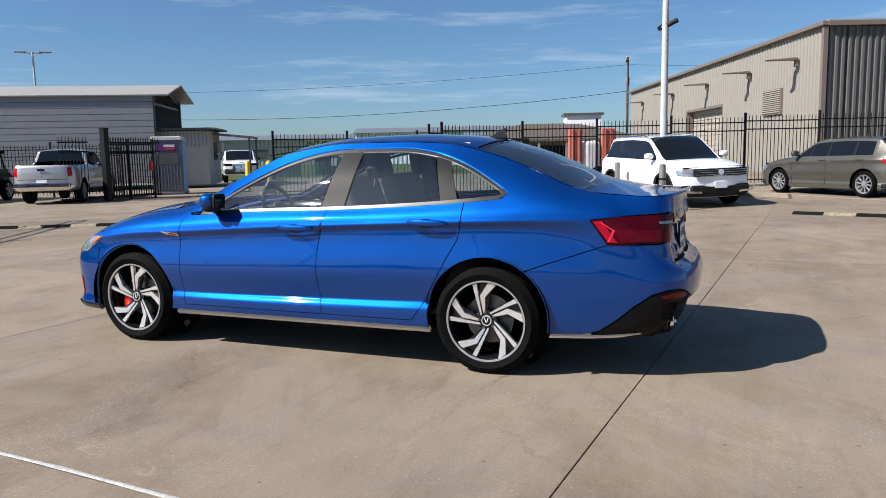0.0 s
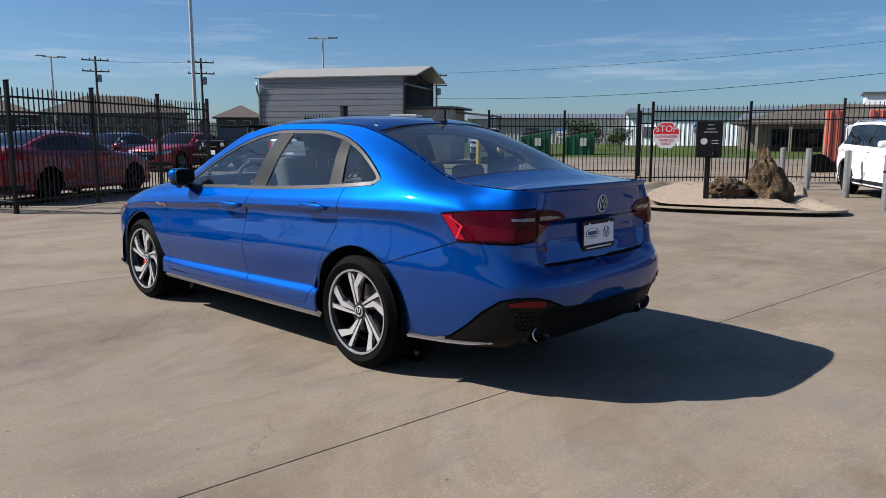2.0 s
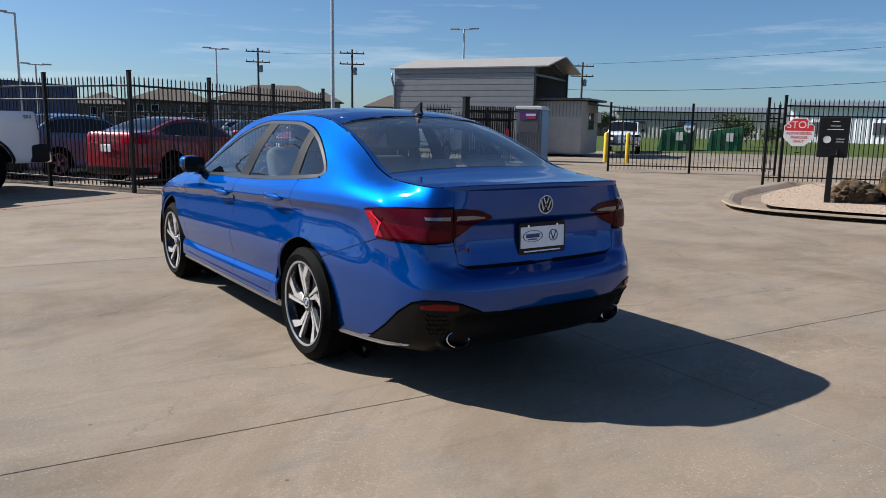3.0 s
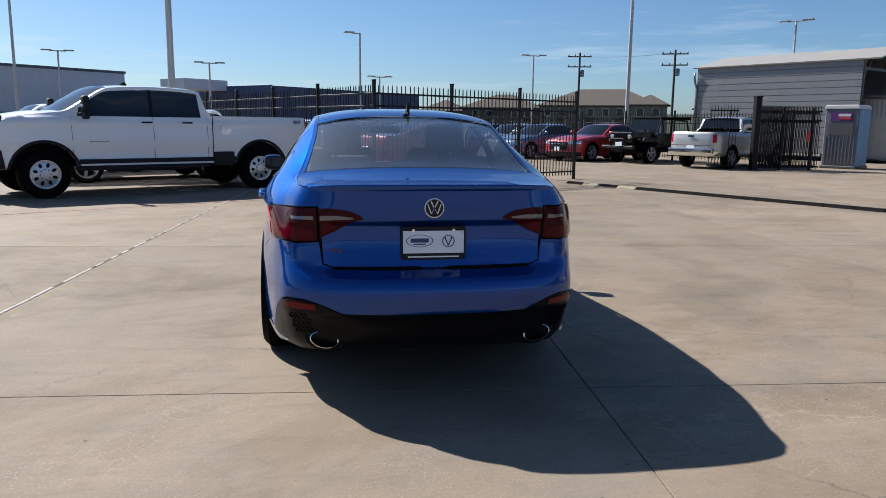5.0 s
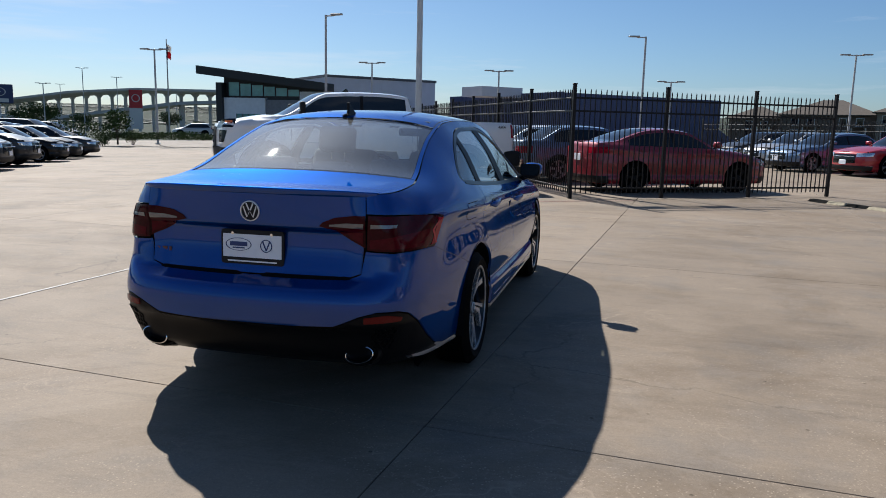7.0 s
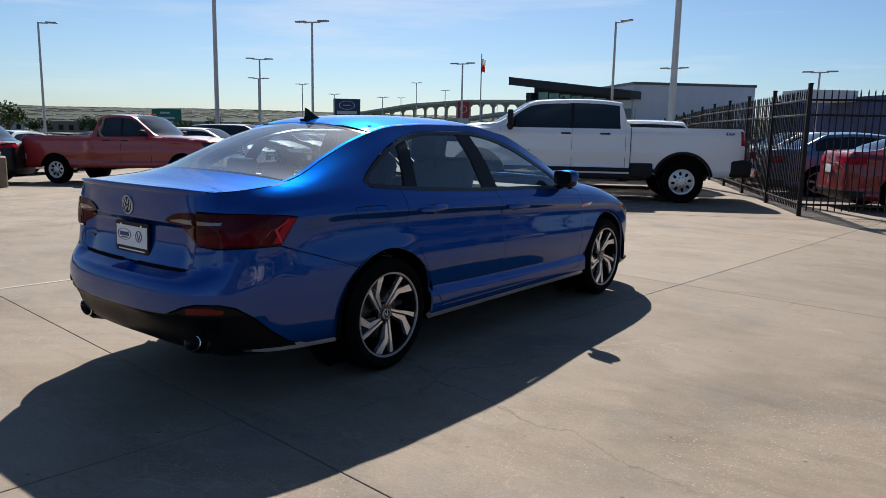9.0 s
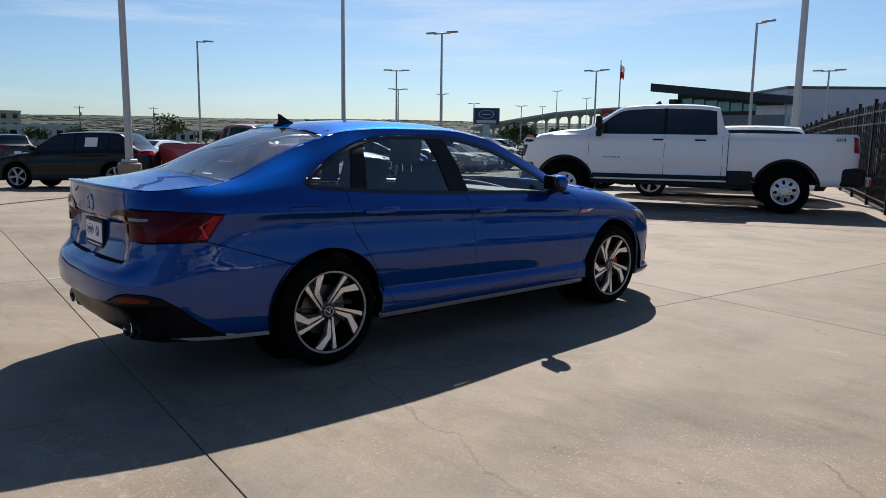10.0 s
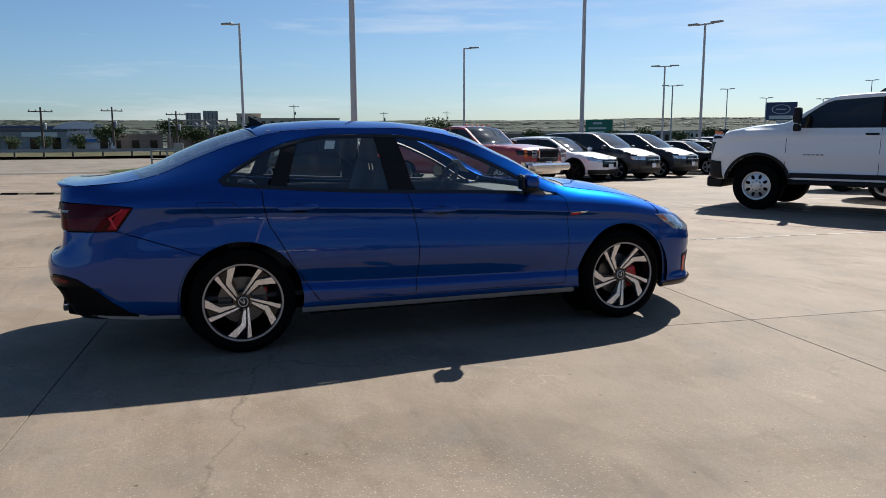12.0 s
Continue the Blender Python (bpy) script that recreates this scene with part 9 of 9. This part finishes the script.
# roadside barrier, verge and pipe gate beyond the lot
gl = thing("guard_rail", "grey steel guard rail along the road verge", "guard rail", T(0, 0, -.47))
gp = [(-69, -38), (-65, -20), (-63, -11), (-64.5, -2), (-68, 7), (-77, 25)]
part("beam", strip_along(gp, [(0, .42), (-.05, .47), (0, .52), (0, .56), (-.05, .62), (0, .68), (.02, .68), (.02, .42)]), M_GALV, gl)
for a, b in zip(gp, gp[1:]):
    n = int((Vector(b) - Vector(a)).length / 2)
    for k in range(n):
        q = Vector(a).lerp(Vector(b), k / n)
        part("post", box(.14, .14, .66, T(q.x - .12, q.y, .33)), M_WOOD, gl)
sheet("verge", [(-70, -46), (-66.5, -20), (-64.5, -11), (-66, -2), (-70, 10), (-80, 40), (-145, 40), (-140, -60), (-75, -60)], .02, M_DRYGRASS, "mown green verge beyond the guard rail", "grass")
sheet("far_road", [(-110, -60), (-99, -60), (-90, 10), (-99, 60), (-112, 60), (-104, 10)], .05, M_ASPHALT, "grey road beyond the verge", "road")
sheet("grass_island", [(-35.0, -6.0), (-33.6, -3.6), (-37, -.3), (-43.5, 2.1), (-46.2, 1.0), (-42, -2.7)], .03, M_GRASS, "small grass island at the lot entrance", "grass")
pg = thing("pipe_gate", "grey steel pipe barrier at the lot entrance", "barrier", T(0, 0, -.47))
pp = [(-38.0, -3.7), (-38.1, -2.9), (-38.0, -1.7), (-37.7, -1.2), (-37.6, -.4), (-37.4, .5)]
for q in pp:
    part("post", cyl(.05, 1.0, T(*q, .5), 10), M_GALV, pg)
for a, b in zip(pp, pp[1:]):
    part("rail", rod((*a, .95), (*b, .95), .035), M_GALV, pg)
    part("rail", rod((*a, .5), (*b, .5), .03), M_GALV, pg)
eb = thing("entry_sign", "plain grey metal back of a small entrance sign", "sign", pose(-38.8, -2.3, -.47, 0, 0, 80))
part("panel", box(.52, .12, 1.3, T(0, 0, .72), .02), M_GALV, eb)
part("foot", box(.7, .3, .12, T(0, 0, .06), .02), M_KERB, eb)
sheet("street", [(22, 30), (30, -2), (60, 10), (52, 50)], .0, M_ROADTAN, "pale grey street beyond the entrance fence", "road")
sheet("street_verge", [(30, 34), (38, 6), (120, 30), (90, 90)], .006, M_GRASS, "green grass strip beyond the street", "grass")


# ---------------------------------------------------------------- trees
def leaf_material(name, c0, c1):
    m, n, l, b = shader(name)
    geo = n.new("ShaderNodeNewGeometry")
    r = ramp(n, l, geo.outputs["Random Per Island"], 0, 1, c0, c1)
    l.new(r.outputs["Color"], b.inputs["Base Color"])
    put(b, Roughness=0.7, Specular_IOR_Level=0.25)
    return m


M_LEAF = leaf_material("tree_leaves", (0.028, 0.052, 0.013), (0.075, 0.115, 0.030))
M_LEAFDARK = leaf_material("dark_tree_leaves", (0.028, 0.052, 0.015), (0.068, 0.098, 0.032))
M_BARK = plain("tree_bark", (0.12, 0.09, 0.065), 0.9, vary=0.3, scale=8, grain=0.6)


def tree_thing(label, m, h, spread, seed, leaf=M_LEAF, leaves=900, low=.25, group="trees"):
    rg = random.Random(seed)
    t = thing("tree", label, "tree", m, group)
    bm = cyl(.03 * h, h * .45, T(0, 0, h * .225), 8, .018 * h)
    tips = []
    for i in range(7):
        a = rg.uniform(0, 6.28)
        p = Vector((math.cos(a) * spread * rg.uniform(.4, .8), math.sin(a) * spread * rg.uniform(.4, .8), h * rg.uniform(.5, .9)))
        rod((0, 0, h * rg.uniform(low, .42)), p, .014 * h, 6, .004 * h, bm=bm)
        tips.append(p)
    part("trunk", bm, M_BARK, t, smooth=40)
    tips += [Vector((0, 0, h * .85)), Vector((0, 0, h * .62))]
    v, f = [], []
    for i in range(leaves):
        c = rg.choice(tips)
        q = Vector((rg.gauss(0, 1), rg.gauss(0, 1), rg.gauss(0, .75)))
        q = c + q.normalized() * (rg.random() ** .45) * spread * .52
        q.z = max(h * low, min(h * 1.03, q.z))
        s = rg.uniform(.5, 1.1) * h * .050
        n = Vector((rg.gauss(0, 1), rg.gauss(0, 1), rg.gauss(.5, 1))).normalized()
        a = n.orthogonal().normalized() * s
        b = n.cross(a) * rg.uniform(.5, .9)
        k = len(v)
        v += [q - a, q - b * .8 + n * s * .15, q + a, q + b * .8 - n * s * .15]
        f.append((k, k + 1, k + 2, k + 3))
    raw("crown", v, f, leaf, t)
    return t


protos = [tree_thing("small leafy green street tree", T(*at_(C10, 160.3, 60), 0), 2.6, 1.1, 1, leaves=900),
          tree_thing("rounded dark green street tree", T(*at_(C2, 33.3, 62), 0), 2.5, 1.6, 2, M_LEAFDARK, 1500, .16),
          tree_thing("broad dark green roadside tree", T(*at_((5.5, -1.7), -178.9, 135), -.8), 4.6, 2.7, 3, M_LEAFDARK, 1700, .14),
          tree_thing("tall loose shrub-like tree", T(*at_((1.7, -5.4), 127.6, 57), -.4), 2.3, 1.0, 4, M_LEAF, 900, .08)]
rg = random.Random(11)
spots = [(C2, 30.5, 66, 1, .75), (C2, 27.0, 110, 2, .8), (C2, 36.0, 130, 2, .8), (C2, 43, 140, 2, .9)]
spots += [((5.5, -1.7), a, d, k, s) for a, d, k, s in ((-174.6, 128, 2, .85), (-170.6, 130, 1, 1.0), (-172.6, 125, 1, 1.0), (177.0, 128, 2, .95), (175.8, 140, 2, .9), (173.2, 150, 1, 1.1), (179.9, 126, 2, .9), (-168.6, 120, 1, 1.0), (171.2, 165, 2, .8), (168.7, 180, 2, .9), (166.4, 150, 2, .7), (163.4, 170, 2, .8), (161.5, 140, 1, .9), (157.8, 180, 2, .9), (154.5, 200, 2, 1.0), (151.6, 180, 2, .8), (148.6, 160, 2, .8), (147.4, 150, 1, 1.1), (146.2, 190, 2, 1.1), (143.8, 200, 2, 1.0), (141.6, 210, 2, 1.1), (139.6, 190, 2, .9), (135.2, 160, 2, .9), (134.4, 140, 2, 1.0))]
spots += [((1.7, -5.4), a, d, k, s) for a, d, k, s in ((126.6, 60, 3, .55), (128.6, 56, 3, .5), (124.2, 150, 2, .8), (129.8, 170, 2, .75), (133.0, 180, 2, .8), (122.2, 140, 1, .8))]
for c, a, d, k, s in spots:
    x, y = at_(c, a, d)
    o = copy_thing(protos[k], T(x, y, land_z(x, y)) @ pose(0, 0, 0, 0, 0, rg.uniform(0, 360)))
    o.scale = (s, s, s * rg.uniform(.9, 1.1))

# low bushes and weeds at the lot edge
bv, bf = [], []
for i in range(5200):
    t = rg.random()
    base = Vector((-24, 44, 0)).lerp(Vector((-36.5, 38.5, 0)), t) + Vector((rg.uniform(-.8, .8), rg.uniform(-.8, .8), 0))
    hmax = .35 + .5 * abs(noise.noise((t * 9, 0, 0))) + (.7 if t > .8 else 0)
    q = base + Vector((0, 0, rg.random() ** .7 * hmax))
    s = rg.uniform(.04, .10)
    n = Vector((rg.gauss(0, 1), rg.gauss(0, 1), rg.gauss(0, .6))).normalized()
    a, b = n.orthogonal().normalized() * s, n.cross(n.orthogonal()).normalized() * s * .6
    k = len(bv)
    bv += [q - a, q - b, q + a, q + b]
    bf.append((k, k + 1, k + 2, k + 3))
tagged(raw("verge_bushes", bv, bf, M_LEAF), "low green weeds and bushes along the lot edge", "bushes", kind="stuff")

# far woods to the horizon
fv, ff = [], []
for i in range(15000):
    a = radians(rg.uniform(95, 265))
    r = 230 + 3900 * rg.random() ** 1.35
    x, y = r * math.cos(a), r * math.sin(a)
    if noise.noise((x / 260, y / 260, 3)) < -.15:
        continue
    z = land_z(x, y)
    w, h = rg.uniform(3, 7) * (1 + r / 1300), rg.uniform(.6, 1.5) * (1 + r / 6000)
    k = len(fv)
    m_ = 6
    for lv_, (rad, zz) in enumerate(((.8, .05), (1.0, .45), (.62, .85))):
        for j in range(m_):
            b = 2 * math.pi * j / m_ + lv_ * .4
            rr = w * rad * rg.uniform(.72, 1.2)
            fv.append((x + rr * math.cos(b), y + rr * math.sin(b), z + h * zz * rg.uniform(.85, 1.15)))
    fv.append((x, y, z + h * 1.05))
    for lv_ in (0, 1):
        for j in range(m_):
            p0, p1 = k + lv_ * m_ + j, k + lv_ * m_ + (j + 1) % m_
            ff.append((p0, p1, p1 + m_, p0 + m_))
    for j in range(m_):
        ff.append((k + 2 * m_ + j, k + 2 * m_ + (j + 1) % m_, k + 3 * m_))
tagged(raw("far_woods", fv, ff, leaf_material("hazy_woodland", (0.036, 0.054, 0.044), (0.050, 0.068, 0.054)), smooth=True), "scattered woodland reaching the hazy horizon", "woods", kind="stuff")

# ---------------------------------------------------------------- concrete slabs of the lot, with open joints
NX, NY, SXW, SYW = 9, 7, 3.75, 4.57
slabs = thing("slab_paving", "tan broom-finished concrete slabs with dark joints", "pavement", I4, kind="structure")
bm = box(SXW - .006, SYW - .006, .03, T(0, 0, -.0155), .002)
slab_me = bpy.data.meshes.new("slab")
bm.to_mesh(slab_me)
bm.free()
slab_me.materials.append(M_CONC)
for i in range(-NX, NX):
    for j in range(-NY, NY + 1):
        c = gx * (1.03 + (i + .5) * SXW) + gy * (-2.27 + (j + .5) * SYW)
        if up_.dot(c) > RISE0 - 3.2:                  # slabs on the rise follow the ground
            n_, tv, tf = 6, [], []
            for p in range(n_ + 1):
                for q in range(n_ + 1):
                    w = c + gx * ((SXW - .006) * (p / n_ - .5)) + gy * ((SYW - .006) * (q / n_ - .5))
                    tv.append((w.x, w.y, gz(w.x, w.y) - .0005))
            for p in range(n_):
                for q in range(n_):
                    k = p * (n_ + 1) + q
                    tf.append((k, k + n_ + 1, k + n_ + 2, k + 1))
            raw("slab", tv, tf, M_CONC, slabs)
            continue
        ob = new("slab", slab_me)
        ob.parent = slabs
        ob.matrix_basis = rest(c.x, c.y, GRID)
# white sealant bead in one joint
rg = random.Random(3)
sv, sf, dv, df = [], [], [], []
for k in range(140):
    q = gx * (1.03 - SXW) + gy * (-2.27 + k * .10)
    wander = .007 * noise.noise((k * .23, 0, 5))
    for side, zz in ((-1, .002), (-.55, .0052), (.5, .0055), (1, .002)):
        p = q + gx * (wander + side * (.011 + rg.uniform(0, .005)))
        sv.append((p.x, p.y, zz))
    for side in (-1, 1):
        p = q + gx * (side * (.014 + .007 * abs(noise.noise((k * .31, side * 4, 9)))))
        dv.append((p.x, p.y, .0012))
    if k:
        df.append((2 * k - 2, 2 * k - 1, 2 * k + 1, 2 * k))
    if k and not (k > 25 and rg.random() < .25):
        for j in range(3):
            a = 4 * k + j
            sf.append((a - 4, a - 3, a + 1, a))
tagged(raw("joint_edge", dv, df, M_JOINT), "dark crumbled edges of a sealed slab joint", "joint", kind="structure")
tagged(raw("joint_bead", sv, sf, M_WHITEJ, smooth=True), "ragged white sealant bead in a slab joint", "sealant", kind="structure")
